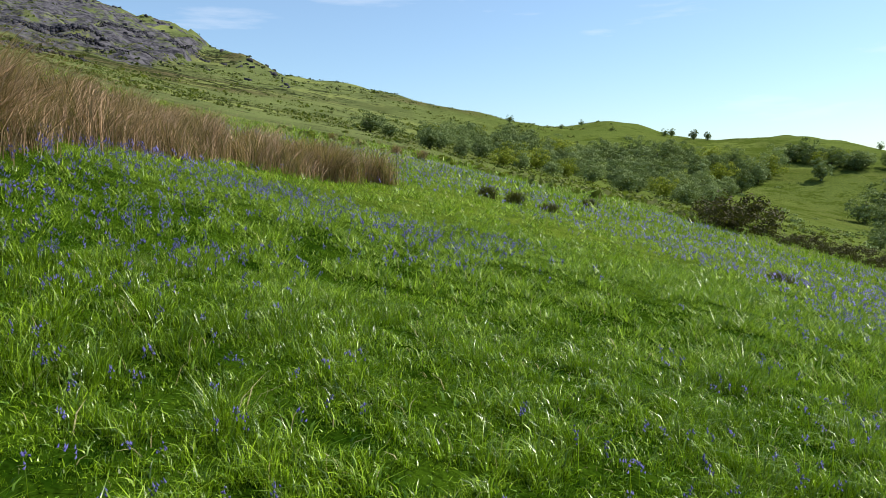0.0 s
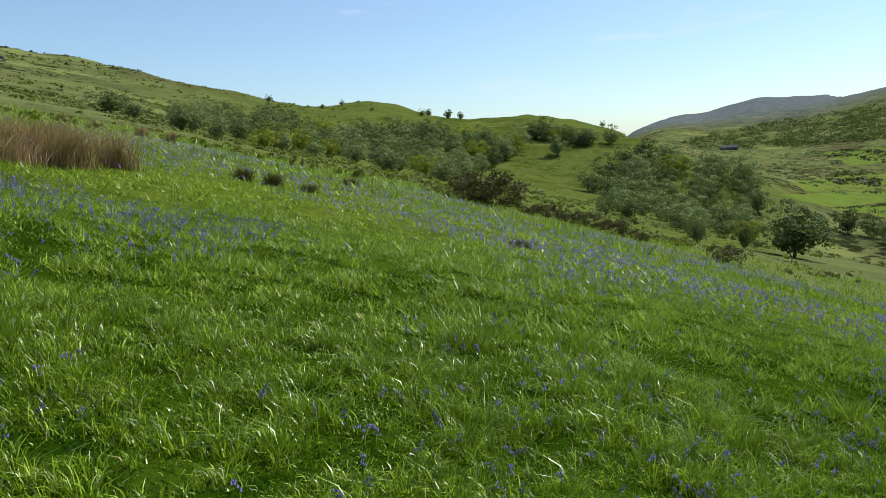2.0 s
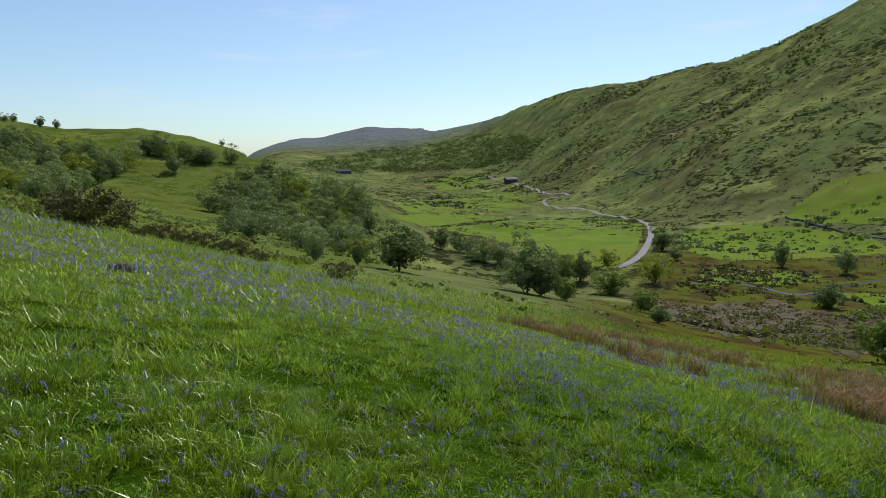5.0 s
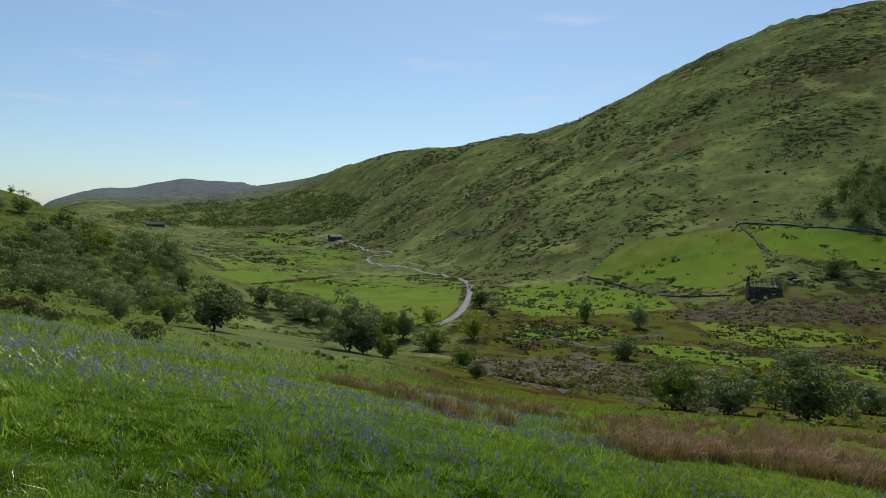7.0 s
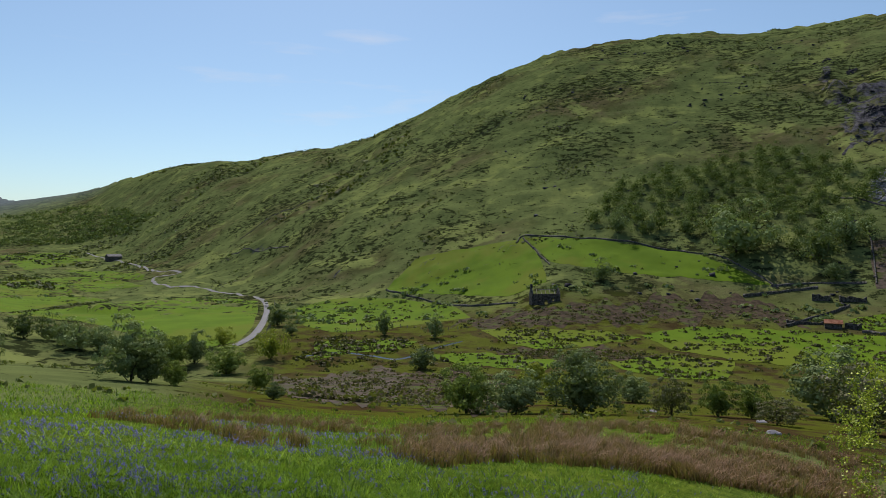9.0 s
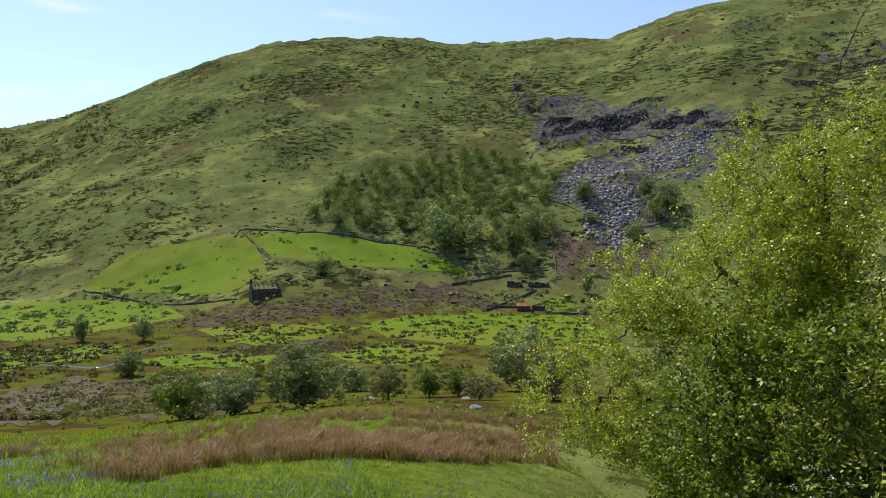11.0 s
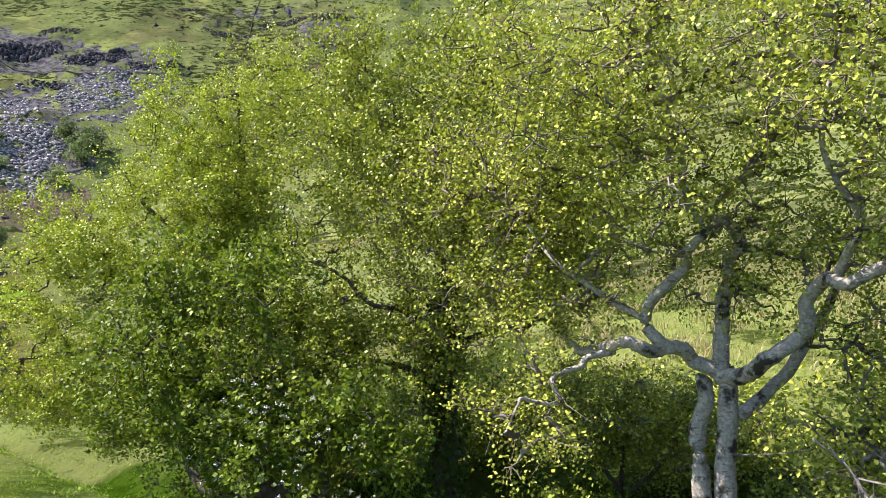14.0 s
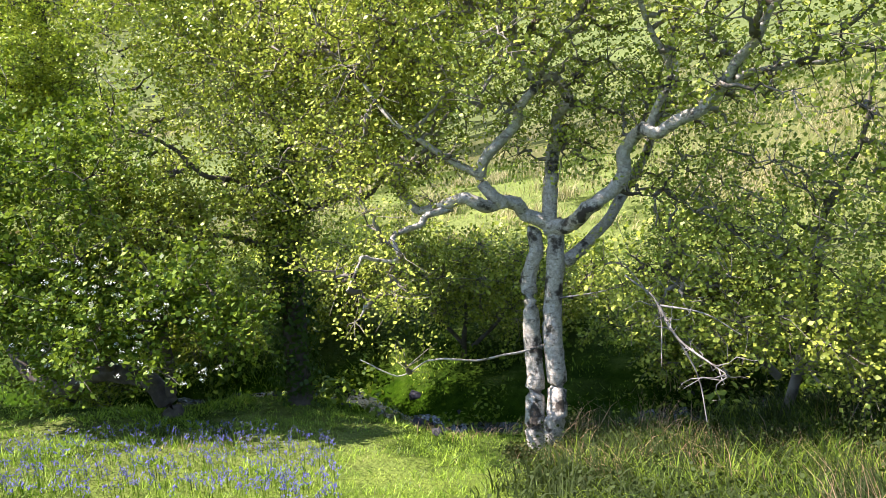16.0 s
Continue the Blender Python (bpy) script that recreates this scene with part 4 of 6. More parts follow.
def low_bushes(name, xy, size, per, flat, mat, label, category, seed, leaf=0.4):
    """Many low clumps as one mass of growth."""
    g = np.random.default_rng(seed)
    c = np.stack([xy[:, 0], xy[:, 1], ground(xy[:, 0], xy[:, 1])], 1)
    s = size * g.uniform(0.5, 1.5, len(c)) ** 1.5
    d = unit(g.normal(size=(len(c) * per, 3)))
    d[:, 2] = np.abs(d[:, 2])
    stretch = np.repeat(g.uniform(0.8, 2.0, (len(c), 1)), per, 0)
    along = unit(np.stack([-(c[:, 1] - CY), c[:, 0] - CX, np.zeros(len(c))], 1))
    off = d * np.repeat(s, per)[:, None] * g.uniform(0.5, 1.0, (len(d), 1)) * (1, 1, flat)
    ar = np.repeat(along, per, 0)
    off = off + ar * (off * ar).sum(1, keepdims=True) * (stretch - 1)
    v, f = leaf_quads(np.repeat(c, per, 0) + off, unit(d + g.normal(size=d.shape) * 0.4), np.repeat(s, per) * leaf * 2, g, 0.8)
    return tagged(solid(name, mesh_from(name, v, f, 4), mat), label, category, kind="stuff")


def hill_spots(count, b0, b1, r0, r1, size, keep, seed):
    """Places on the slopes, in patches."""
    g = np.random.default_rng(seed)
    b, r = g.uniform(b0, b1, count), np.sqrt(g.uniform(r0 ** 2, r1 ** 2, count))
    x, y = CX + np.sin(np.radians(b)) * r, CY + np.cos(np.radians(b)) * r
    ok = fractal(x, y, size, seed + 3, 3) > keep
    return np.stack([x[ok], y[ok]], 1)


far_spots = np.vstack([hill_spots(30000, 62, 150, 400, 1000, 45, 0.42, 21), hill_spots(1500, -34, 8, 150, 650, 60, 0.3, 23)])
low_bushes("hill_scrub", far_spots, 1.25, 7, 0.6, M_SCRUB, "dark low bracken and bilberry patches on the slopes", "scrub", 24)
low_bushes("flank_scrub", hill_spots(7000, 48, 78, 650, 1700, 90, 0.25, 22), 3.0, 7, 0.5, M_SCRUB, "dark bracken and rock on the far flank", "scrub", 25)
low_bushes("slope_bushes", hill_spots(260, -8, 36, 110, 290, 30, 0.2, 27), 0.9, 70, 0.8, M_LEAF_FAR, "low green bushes on the grass slope", "bushes", 29, 0.13)
low_bushes("valley_scrub", np.vstack([hill_spots(900, 44, 64, 420, 1300, 70, 0.1, 25), hill_spots(500, 66, 118, 300, 400, 30, 0.1, 26)] ), 1.5, 16, 0.8, M_LEAF_FAR,
           "green bushes and hedges scattered over the valley", "bushes", 28)
g = np.random.default_rng(30)
flat_spots = np.vstack([scatter(poly, n, g) for poly, n in zip(FLATS, (150, 330, 110, 130, 60, 130, 60))] + [scatter(((69, -8), (79, -8), (80, -10.5), (68, -10.5)), 150, g)])
low_bushes("rush_clumps", flat_spots, 0.85, 14, 0.8, M_RUSHDARK, "dark brown rush clumps on wet green pasture", "rushes", 31)

low_bushes("tussocks", np.vstack([hill_spots(4200, -36, 45, 44, 190, 18, -0.05, 151), hill_spots(1600, 45, 118, 46, 150, 14, 0.0, 152)]), 0.38, 8, 0.7, M_TUSSOCK, "olive and straw tussocks on the rough slope", "grass", 153, 0.45)
low_bushes("hill_tussocks", np.vstack([hill_spots(3500, -36, 14, 150, 470, 25, -0.1, 161), hill_spots(6000, 62, 150, 360, 960, 40, 0.2, 163)]), 0.7, 5, 0.5, M_TUSSOCK, "olive and brown tussocks over the upper slopes", "grass", 162, 0.5)
low_bushes("bog_rushes", scatter(((66, -5.6), (80, -5.4), (90, -4.8), (108, -4.8), (117, -6.4), (117, -9.6), (104, -11.0), (88, -12.6), (78, -13.6), (68, -13.2)), 500, g), 0.8, 10, 0.7, M_RUSHDARK, "dark brown rushes over the boggy valley floor", "rushes", 164)

low_bushes("moor_rushes", np.vstack([scatter(q, n, g) for q, n in zip(BOGS, (420, 420, 700, 300, 350))]), 0.62, 10, 0.7, M_MOORRUSH, "brown rushes and heather over boggy ground", "rushes", 171, 0.4)

# far woods along the valley's end
far_wood = scatter(((38, -0.3), (44, 0.9), (50, 1.6), (54, 2.2), (58, 1.6), (56, 0.2), (53, -0.6), (46, -1.0), (40, -1.0)), 1500, g)
low_bushes("far_woods", far_wood, 5.5, 22, 0.8, M_LEAF_WOOD, "distant dark green woods along the valley side", "woods", 32, 0.2)


def stones(name, xy, size, seed, mat, label, category, sink=0.2):
    """Angular blocks strewn on the ground, as one mass."""
    g = np.random.default_rng(seed)
    n = len(xy)
    cube = np.array([(x, y, z) for x in (-1, 1) for y in (-1, 1) for z in (-1, 1)], float)
    face = np.array([(0, 1, 3, 2), (4, 6, 7, 5), (0, 4, 5, 1), (2, 3, 7, 6), (0, 2, 6, 4), (1, 5, 7, 3)])
    s = size * g.uniform(0.4, 1.4, n) ** 1.6
    v = cube[None] * g.uniform(0.6, 1.1, (n, 8, 3)) * g.uniform(0.5, 1.0, (n, 1, 3)) * (1, 1, 0.6) * s[:, None, None]
    q = unit(g.normal(size=(n, 3)))
    ang = g.uniform(-0.9, 0.9, n)[:, None, None]
    qq = np.repeat(q[:, None], 8, 1)
    v = v * np.cos(ang) + np.cross(qq, v) * np.sin(ang) + qq * (qq * v).sum(2, keepdims=True) * (1 - np.cos(ang))
    turn = g.uniform(0, 6.28, n)[:, None]
    v[:, :, 0], v[:, :, 1] = v[:, :, 0] * np.cos(turn) - v[:, :, 1] * np.sin(turn), v[:, :, 0] * np.sin(turn) + v[:, :, 1] * np.cos(turn)
    v = v + np.stack([xy[:, 0], xy[:, 1], ground(xy[:, 0], xy[:, 1]) + s * (0.3 - sink)], 1)[:, None]
    f = face[None] + (np.arange(n) * 8)[:, None, None]
    return tagged(solid(name, mesh_from(name, v.reshape(-1, 3), f.reshape(-1, 4), 4), mat), label, category, kind="stuff")


TIPS = ((((112.0, 4.97), (114.0, 4.98), (115.5, 3.60), (114.4, 2.69), (112.2, 3.15)), 420),
        (((115.3, 3.60), (117.4, 4.75), (119.2, 3.82), (119.2, 1.49), (117.3, 0.82), (114.8, 1.08)), 850),
        (((118.8, 6.13), (122.1, 8.43), (124.6, 7.95), (123.9, 5.87), (121.6, 5.43), (119.7, 4.97)), 700),
        (((114.4, 0.85), (117.8, 0.81), (118.5, -0.82), (116.9, -1.49), (115.1, 0.16)), 240),
        (((114.2, 5.89), (117.4, 5.90), (117.4, 4.98), (115.6, 4.06), (113.8, 5.20)), 320))
spots = np.vstack([scatter(q, n, g, 0.0, 250) for q, n in TIPS] + [scatter(SCREE, 420, g, 0.0, 250)])
spots = spots + g.normal(size=spots.shape) * 1.6
stones("slate_blocks", spots, 0.85, 33, M_SLATE, "pale grey slate blocks tipped down the mountainside", "scree")
stones("hill_stones", np.vstack([hill_spots(1500, 85, 150, 330, 900, 60, 0.3, 34), hill_spots(900, -34, -12, 330, 700, 60, 0.0, 35)]), 1.3, 36, M_ROCK, "grey stones lying about the slopes", "stones")


def blocks(centre, size, g):
    """Angular blocks at the given places, each with its own turn and proportions."""
    n = len(centre)
    cube = np.array([(x, y, z) for x in (-1, 1) for y in (-1, 1) for z in (-1, 1)], float)
    face = np.array([(0, 1, 3, 2), (4, 6, 7, 5), (0, 4, 5, 1), (2, 3, 7, 6), (0, 2, 6, 4), (1, 5, 7, 3)])
    v = cube[None] * g.uniform(0.55, 1.15, (n, 8, 3)) * g.uniform(0.45, 1.1, (n, 1, 3)) * size[:, None, None]
    q = np.repeat(unit(g.normal(size=(n, 3)))[:, None], 8, 1)
    a = g.uniform(-0.7, 0.7, n)[:, None, None]
    v = v * np.cos(a) + np.cross(q, v) * np.sin(a) + q * (q * v).sum(2, keepdims=True) * (1 - np.cos(a))
    return (v + centre[:, None]).reshape(-1, 3), (face[None] + (np.arange(n) * 8)[:, None, None]).reshape(-1, 4)


def crag(b, e, across, tall, seed, label, lo=150.0):
    """A broken rock face: blocks piled up a steep strip of the slope."""
    g = np.random.default_rng(seed)
    p = seen(b, e, lo)
    side, out = np.array((math.cos(radians(b)), -math.sin(radians(b)))), np.array((math.sin(radians(b)), math.cos(radians(b))))
    n = int(across * tall / 1.6) + 40
    u, w = g.uniform(-0.5, 0.5, n), g.uniform(0, 1, n)
    edge = 1 - np.abs(2 * u) ** 3
    xy = np.array((p.x, p.y)) + side * (u * across)[:, None] + out * (w * tall * 1.1 + 2 * fractal(u * across, u * 0, 8.0, seed, 2))[:, None]
    s = tall * g.uniform(0.02, 0.10, n) * (0.4 + 0.6 * edge)
    z = ground(xy[:, 0], xy[:, 1]) + tall * 0.10 * edge * np.sin(w * 3.0) * g.uniform(0.2, 1.0, n)
    v, f = blocks(np.stack([xy[:, 0], xy[:, 1], z], 1), s, g)
    return v, f


def crags(places, seed, label):
    """All the broken rock of one slope."""
    v, f = joined([crag(*q, seed + k, label) for k, q in enumerate(places)])
    return tagged(solid("rock_outcrops", mesh_from("rock_outcrops", v, f, 4), M_ROCK), label, "rock", kind="stuff")


crags(((113.9, 8.3, 36, 13), (117.4, 8.4, 44, 20), (118.6, 6.6, 26, 9), (121.8, 8.6, 46, 15), (126.0, 8.6, 44, 11), (119.6, 10.6, 34, 9), (112.2, 7.0, 18, 9),
                                          (110.6, 10.0, 14, 9), (109.2, 11.8, 8, 7), (131.0, 11.0, 44, 8), (135.5, 12.0, 50, 9), (139.5, 12.6, 46, 10), (143.5, 14.6, 30, 11), (128.5, 12.6, 30, 6), (133.0, 14.2, 36, 6),
                                          (92.0, 8.5, 26, 4), (84.5, 9.0, 28, 4), (88.0, 6.0, 24, 3.5), (98.0, 9.0, 30, 4), (76.0, 6.0, 34, 5), (95.0, 12.5, 30, 4), (102.0, 12.0, 34, 4),
       (112.8, 9.2, 24, 14), (110.9, 12.0, 10, 10)), 500, "dark broken rock faces on the mountainside")
crags(((-31.0, 11.0, 50, 16), (-28.4, 10.6, 40, 14), (-26.6, 10.2, 26, 9), (-29.6, 9.4, 22, 7), (-24.0, 11.2, 40, 7), (-21.5, 10.6, 44, 8), (-19.6, 9.9, 30, 7), (-25.0, 9.4, 16, 5), (-22.6, 9.5, 16, 5), (-32.5, 9.6, 24, 8)), 540, "grey crags at the top of the hillside")


def wall_run(pts, tall, name, label, group, lo=100.0):
    """A dry stone wall along points of (bearing, height): two uneven faces and a rough top."""
    b, e = np.array(pts, float).T
    r = seen_range(b, e, lo)
    xy = np.stack([CX + np.sin(np.radians(b)) * r, CY + np.cos(np.radians(b)) * r], 1)
    total = np.linalg.norm(np.diff(xy, axis=0), axis=1).sum()
    line = smooth_line(xy, max(4, int(total / len(xy) / 2.0)))
    d = unit(np.gradient(line, axis=0))
    n = np.stack([-d[:, 1], d[:, 0]], 1)
    g2 = np.random.default_rng(int(abs(b[0]) * 100))
    cols = []
    for o, h in ((-0.30, -0.3), (-0.24, 0.5), (-0.16, 1.0), (0.16, 1.0), (0.24, 0.5), (0.30, -0.3)):
        q = line + n * o * g2.uniform(0.8, 1.3, (len(line), 1))
        cols.append(np.stack([q[:, 0], q[:, 1], ground(q[:, 0], q[:, 1]) + h * tall * (g2.uniform(0.45, 1.2, len(line)) if h == 1 else 1)], 1))
    v = np.stack(cols, 1).reshape(-1, 3)
    i, j = np.meshgrid(np.arange(len(line) - 1), np.arange(5), indexing="ij")
    f = np.stack([i * 6 + j, i * 6 + j + 1, (i + 1) * 6 + j + 1, (i + 1) * 6 + j], -1).reshape(-1, 4)
    return tagged(solid(name, mesh_from(name, v, f, 4), M_STONE), label, "stone wall", group)


for pts in (((86.5, -0.23), (87.5, 0.36), (92.9, 0.18), (101.2, -0.98), (104.0, -1.99), (106.4, -3.38)), ((87.1, 0.13), (88.2, -0.9), (89.3, -2.03)), ((75.8, -4.23), (78.5, -4.9), (81.7, -5.48), (86.7, -5.16)),
            ((108.6, 3.4), (110.5, 3.2), (112.3, 2.8), (114.5, 2.0)), ((114.6, 0.87), (114.8, 2.25), (113.7, 2.94)), ((112.7, 8.18), (115.9, 8.3), (121.1, 7.9), (126.0, 7.9)),
            ((115.5, 1.0), (118.2, 0.87), (121.2, 1.1)), ((112.1, 0.86), (112.4, -1.0), (112.6, -2.83)), ((137.6, 17.9), (136.0, 16.8), (134.4, 15.58), (133.2, 13.0), (132.4, 10.54)), ((64.1, -0.17), (67.8, 2.25), (70.5, 3.47)), ((63.2, -1.37), (65.5, -1.2), (67.9, -0.77)),
            ((105.9, -3.3), (109.0, -2.9), (112.0, -2.8))):
    wall_run(pts, 0.85, "stone_wall", "grey dry stone wall crossing the mountain pasture", "stone walls of the mountain")


# ---------------------------------------------------------------- rushes, gorse
def rush_blades(xy, per, tall, wide, spread, g):
    """Arching straws in clumps: each a bent, tapering blade."""
    n = len(xy) * per
    c = np.repeat(xy, per, 0) + g.normal(size=(n, 2)) * spread
    h = np.repeat(g.uniform(0.45, 1.25, len(xy)) * tall, per) * g.uniform(0.55, 1.1, n)
    a = g.uniform(0, 2 * np.pi, n)
    lean = np.stack([np.cos(a), np.sin(a), 0 * a], 1) * (h * g.uniform(0.1, 0.95, n))[:, None] + np.repeat(g.normal(size=(len(xy), 3)) * (0.22, 0.22, 0) + (0.2, -0.05, 0), per, 0) * h[:, None]
    side = np.stack([-np.sin(a + 0.7), np.cos(a + 0.7), 0 * a], 1) * (wide * g.uniform(0.6, 1.4, n))[:, None] * 0.5
    root = np.stack([c[:, 0], c[:, 1], ground(c[:, 0], c[:, 1]) - 0.03], 1)
    up = np.array((0, 0, 1.0)) * h[:, None]
    low, mid, tip = root + up * 0.42 + lean * 0.14, root + up * 0.74 + lean * 0.48, root + up * 0.86 + lean * 1.05
    v = np.stack([root - side, root + side, low + side * 0.9, low - side * 0.9, mid + side * 0.65, mid - side * 0.65, tip], 1).reshape(-1, 3)
    o = (np.arange(n) * 7)[:, None]
    flat = np.concatenate([o + (0, 1, 2, 3), o + (3, 2, 4, 5), o + (5, 4, 6)], 1).ravel()
    return v, flat, np.tile((4, 4, 3), n)


def blades_thing(name, data, mat, label, category, kind="stuff", group=""):
    v, flat, sizes = data
    return tagged(solid(name, mesh_from(name, v, flat, sizes), mat), label, category, group, kind)


g = np.random.default_rng(40)


def band_patchy(outline, count, lo):
    q = band(outline, count * 2, lo)
    return q[fractal(q[:, 0], q[:, 1], 5.0, 44, 3) + g.normal(size=len(q)) * 0.4 > -0.1]


def band(outline, count, lo):
    p = np.array(outline, float)
    b = g.uniform(p[:, 0].min(), p[:, 0].max(), count * 6)
    e = g.uniform(p[:, 1].min(), p[:, 1].max(), count * 6)
    ok = inside(outline, b, e)
    b, e = b[ok][:count], e[ok][:count]
    r = seen_range(b, e, lo)
    return np.stack([CX + np.sin(np.radians(b)) * r, CY + np.cos(np.radians(b)) * r], 1)


upper = band(((-36, 3.6), (-32.4, 3.3), (-29.0, 2.7), (-23.4, 2.9), (-20.3, 2.1), (-16.1, 1.4), (-11.3, 0.2), (-8.7, -0.3), (-6.5, -0.5), (-9, 0.6), (-12, 1.5), (-17, 2.9), (-22, 4.6), (-27, 5.6), (-33, 7.0), (-36, 7.5)), 150, 6)
upper = np.vstack([upper, band(((-24, 2.7), (-18, 1.7), (-18, 3.4), (-24, 5.2)), 26, 6), band(((-13, 0.6), (-5, -0.7), (-4.4, -0.1), (-8, 0.6), (-13, 2.0)), 16, 6)])
blades_thing("rush_bed", rush_blades(upper, 210, 0.98, 0.0095, 0.17, g), M_RUSH, "tall dry brown rushes in a bed above the bluebells", "rushes")
LOWER = ((53.7, -12.9), (56.5, -13.6), (61.2, -14.6), (65.0, -15.83), (69.8, -16.51), (74.4, -17.0), (77.5, -17.6), (81.2, -17.7), (86.7, -17.3), (97.3, -17.4), (113, -18.0), (113, -14.9), (99, -13.9), (91.2, -14.5), (83.2, -14.9), (76.6, -14.9), (69.7, -14.5), (63.1, -13.7), (57.9, -13.0))
lower = band_patchy(LOWER, 900, 12)
blades_thing("lower_rush_bed", rush_blades(lower, 58, 0.54, 0.019, 0.15, g), M_RUSHRED, "dry reddish brown rushes in a band below the meadow", "rushes")
for k, (b, e, tall) in enumerate(((-7.2, 2.7, 0.9), (-2.0, 1.5, 0.8), (-4.0, 2.0, 0.7), (-9.0, 3.2, 0.8), (3.1, -1.6, 0.6), (5.2, -2.1, 0.6), (8.0, -2.8, 0.6), (11.3, -2.5, 0.6), (24.5, -7.9, 0.75), (19.1, -3.9, 0.7))):
    p = seen(b, e, 6)
    blades_thing("rush_clump", rush_blades(np.array([(p.x, p.y)]), 380, tall * (0.85 if k < 4 else 0.62), 0.012, 0.13, g), M_RUSH if k < 4 else M_RUSHDARK, "single clump of dry brown rushes on the grass slope", "rushes", "", "rush clumps on the slope")

gorse_mesh = []
for k in range(2):
    gg = np.random.default_rng(60 + k)
    c = gg.normal(size=(40, 3)) * (0.75, 0.75, 0.35) + (0, 0, 0.7)
    c[:, 2] = np.abs(c[:, 2])
    gorse_mesh.append(mesh_from("gorse_bush", *clump_leaves(c, gg.uniform(0.2, 0.4, 40), 60, np.full(2400, 0.13), gg, 1.0, 0.8), 4))
for k, (b, e, size) in enumerate(((22.3, -4.7, 1.55), (21.2, -4.3, 1.2), (23.4, -4.9, 1.25), (26.0, -5.6, 0.6), (27.4, -5.9, 0.75), (28.8, -6.2, 0.6), (30.2, -6.6, 0.8), (31.6, -7.0, 0.7), (33.0, -7.4, 0.8), (34.6, -7.9, 0.5), (40.9, -9.55, 0.75), (22.9, -4.2, 0.8))):
    p = seen(b, e, 20)
    ob = solid("gorse_bush", gorse_mesh[k % 2], M_GORSE)
    ob.matrix_basis = Matrix.Translation(p - Vector((0, 0, 0.1))) @ Matrix.Rotation(k * 1.3, 4, "Z") @ Matrix.Scale(size, 4)
    tagged(ob, "dark brown-green gorse bush at the edge of the slope", "bush", "gorse bushes on the slope")


# ---------------------------------------------------------------- the trees by the stream
def near_tree(name, label, limbs, blobs, n_mid, n_fine, leaf_mat, leaf, per, seed, bark, trunk_parts=("trunk",), shell=0.5, stray=0.06, twig=0.006, slim=0.72):
    """A tree grown from its main limbs to points in its crown: limbs are (points, first and last radius), blobs (centre, radii, weight)."""
    g = np.random.default_rng(seed)
    root = tagged(new(name), label, "tree", "trees beside the stream")
    nodes, heavy = [], []
    for k, (pts, r0, r1) in enumerate(limbs):
        line = smooth_line(pts, 7)
        crook = np.repeat(g.normal(size=(len(line) // 4 + 2, 3)), 4, 0)[:len(line)]
        crook = np.stack([np.convolve(np.pad(q, 2, mode="edge"), np.ones(5) / 5, "valid") for q in crook.T], 1)
        line = line + crook * np.minimum(0.045, 0.004 / r0) * np.minimum(1, np.arange(len(line)) / 8)[:, None]
        nodes.append(line)
        sides = 12 if r0 > 0.06 else 8
        v, f = tubes(line[None], [r0], [r1], sides)
        # swellings and knots along the wood
        ring = np.repeat(line, sides, 0)
        swell = 1 + 0.025 * np.repeat(np.convolve(g.normal(size=len(line) + 2), (0.5, 0.8, 0.5), "valid"), sides)[:, None]
        v = ring + (v - ring) * swell + g.normal(size=v.shape) * r0 * 0.05
        kind = trunk_parts[k] if k < len(trunk_parts) else ("limb" if r0 > 0.036 or len(trunk_parts) > 1 or trunk_parts[0] == "trunk" else "stem")
        solid(kind, mesh_from(kind, v, f, 4, True), bark, root)
    nodes = np.concatenate(nodes)

    def points(n, shell):
        w = np.array([b[2] for b in blobs], float)
        k = g.choice(len(blobs), n, p=w / w.sum())
        d = unit(g.normal(size=(n, 3))) * (g.uniform(0, 1, n)[:, None] ** shell)
        rad = np.array([b[1] for b in blobs], float)[k]
        return np.array([b[0] for b in blobs], float)[k] + (d + g.normal(size=(n, 3)) * 0.2) * rad

    def nearest(p, pool):
        out = np.empty(len(p), int)
        for i in range(0, len(p), 400):
            d = p[i:i + 400, None] - pool[None]
            q = (d ** 2).sum(2) + 0.8 * np.maximum(-d[:, :, 2], 0) ** 2
            out[i:i + 400] = q.argmin(1)
        return out

    p1 = points(n_mid, 0.5)
    # branches nearest to the limbs first; later ones spring from those
    p1 = p1[np.argsort(np.linalg.norm(p1 - nodes[nearest(p1, nodes)], axis=1))]
    pool, grown = nodes, []
    for q, thick in zip(np.array_split(p1, 7), (0.044, 0.038, 0.032, 0.026, 0.020, 0.016, 0.012)):
        c1 = bends(pool[nearest(q, pool)], q, g, 8, 0.13, 0.10, 0.05)
        heavy.append(tubes(c1, thick * g.uniform(0.55, 1.0, len(q)), np.full(len(q), 0.004), 5))
        grown.append(c1[:, 2:].reshape(-1, 3))
        pool = np.concatenate([pool, grown[-1]])
    pool = np.concatenate(grown)
    p2 = np.where(g.uniform(size=(n_fine, 1)) < 0.75, p1[g.integers(0, n_mid, n_fine)] + g.normal(size=(n_fine, 3)) * 0.2, points(n_fine, shell))
    near = nearest(p2, pool)
    s2 = pool[near]
    d2 = p2 - s2
    far2 = np.linalg.norm(d2, axis=1, keepdims=True)
    p2 = s2 + d2 * np.minimum(1, 0.75 / np.maximum(far2, 1e-6))
    c2 = bends(s2, p2, g, 3, 0.16, 0.1, 0.03)
    tagged(solid("branchwork", mesh_from("branchwork", *joined(heavy), 4, True), M_TWIG if bark is M_BIRCH else bark, root), kind="stuff")
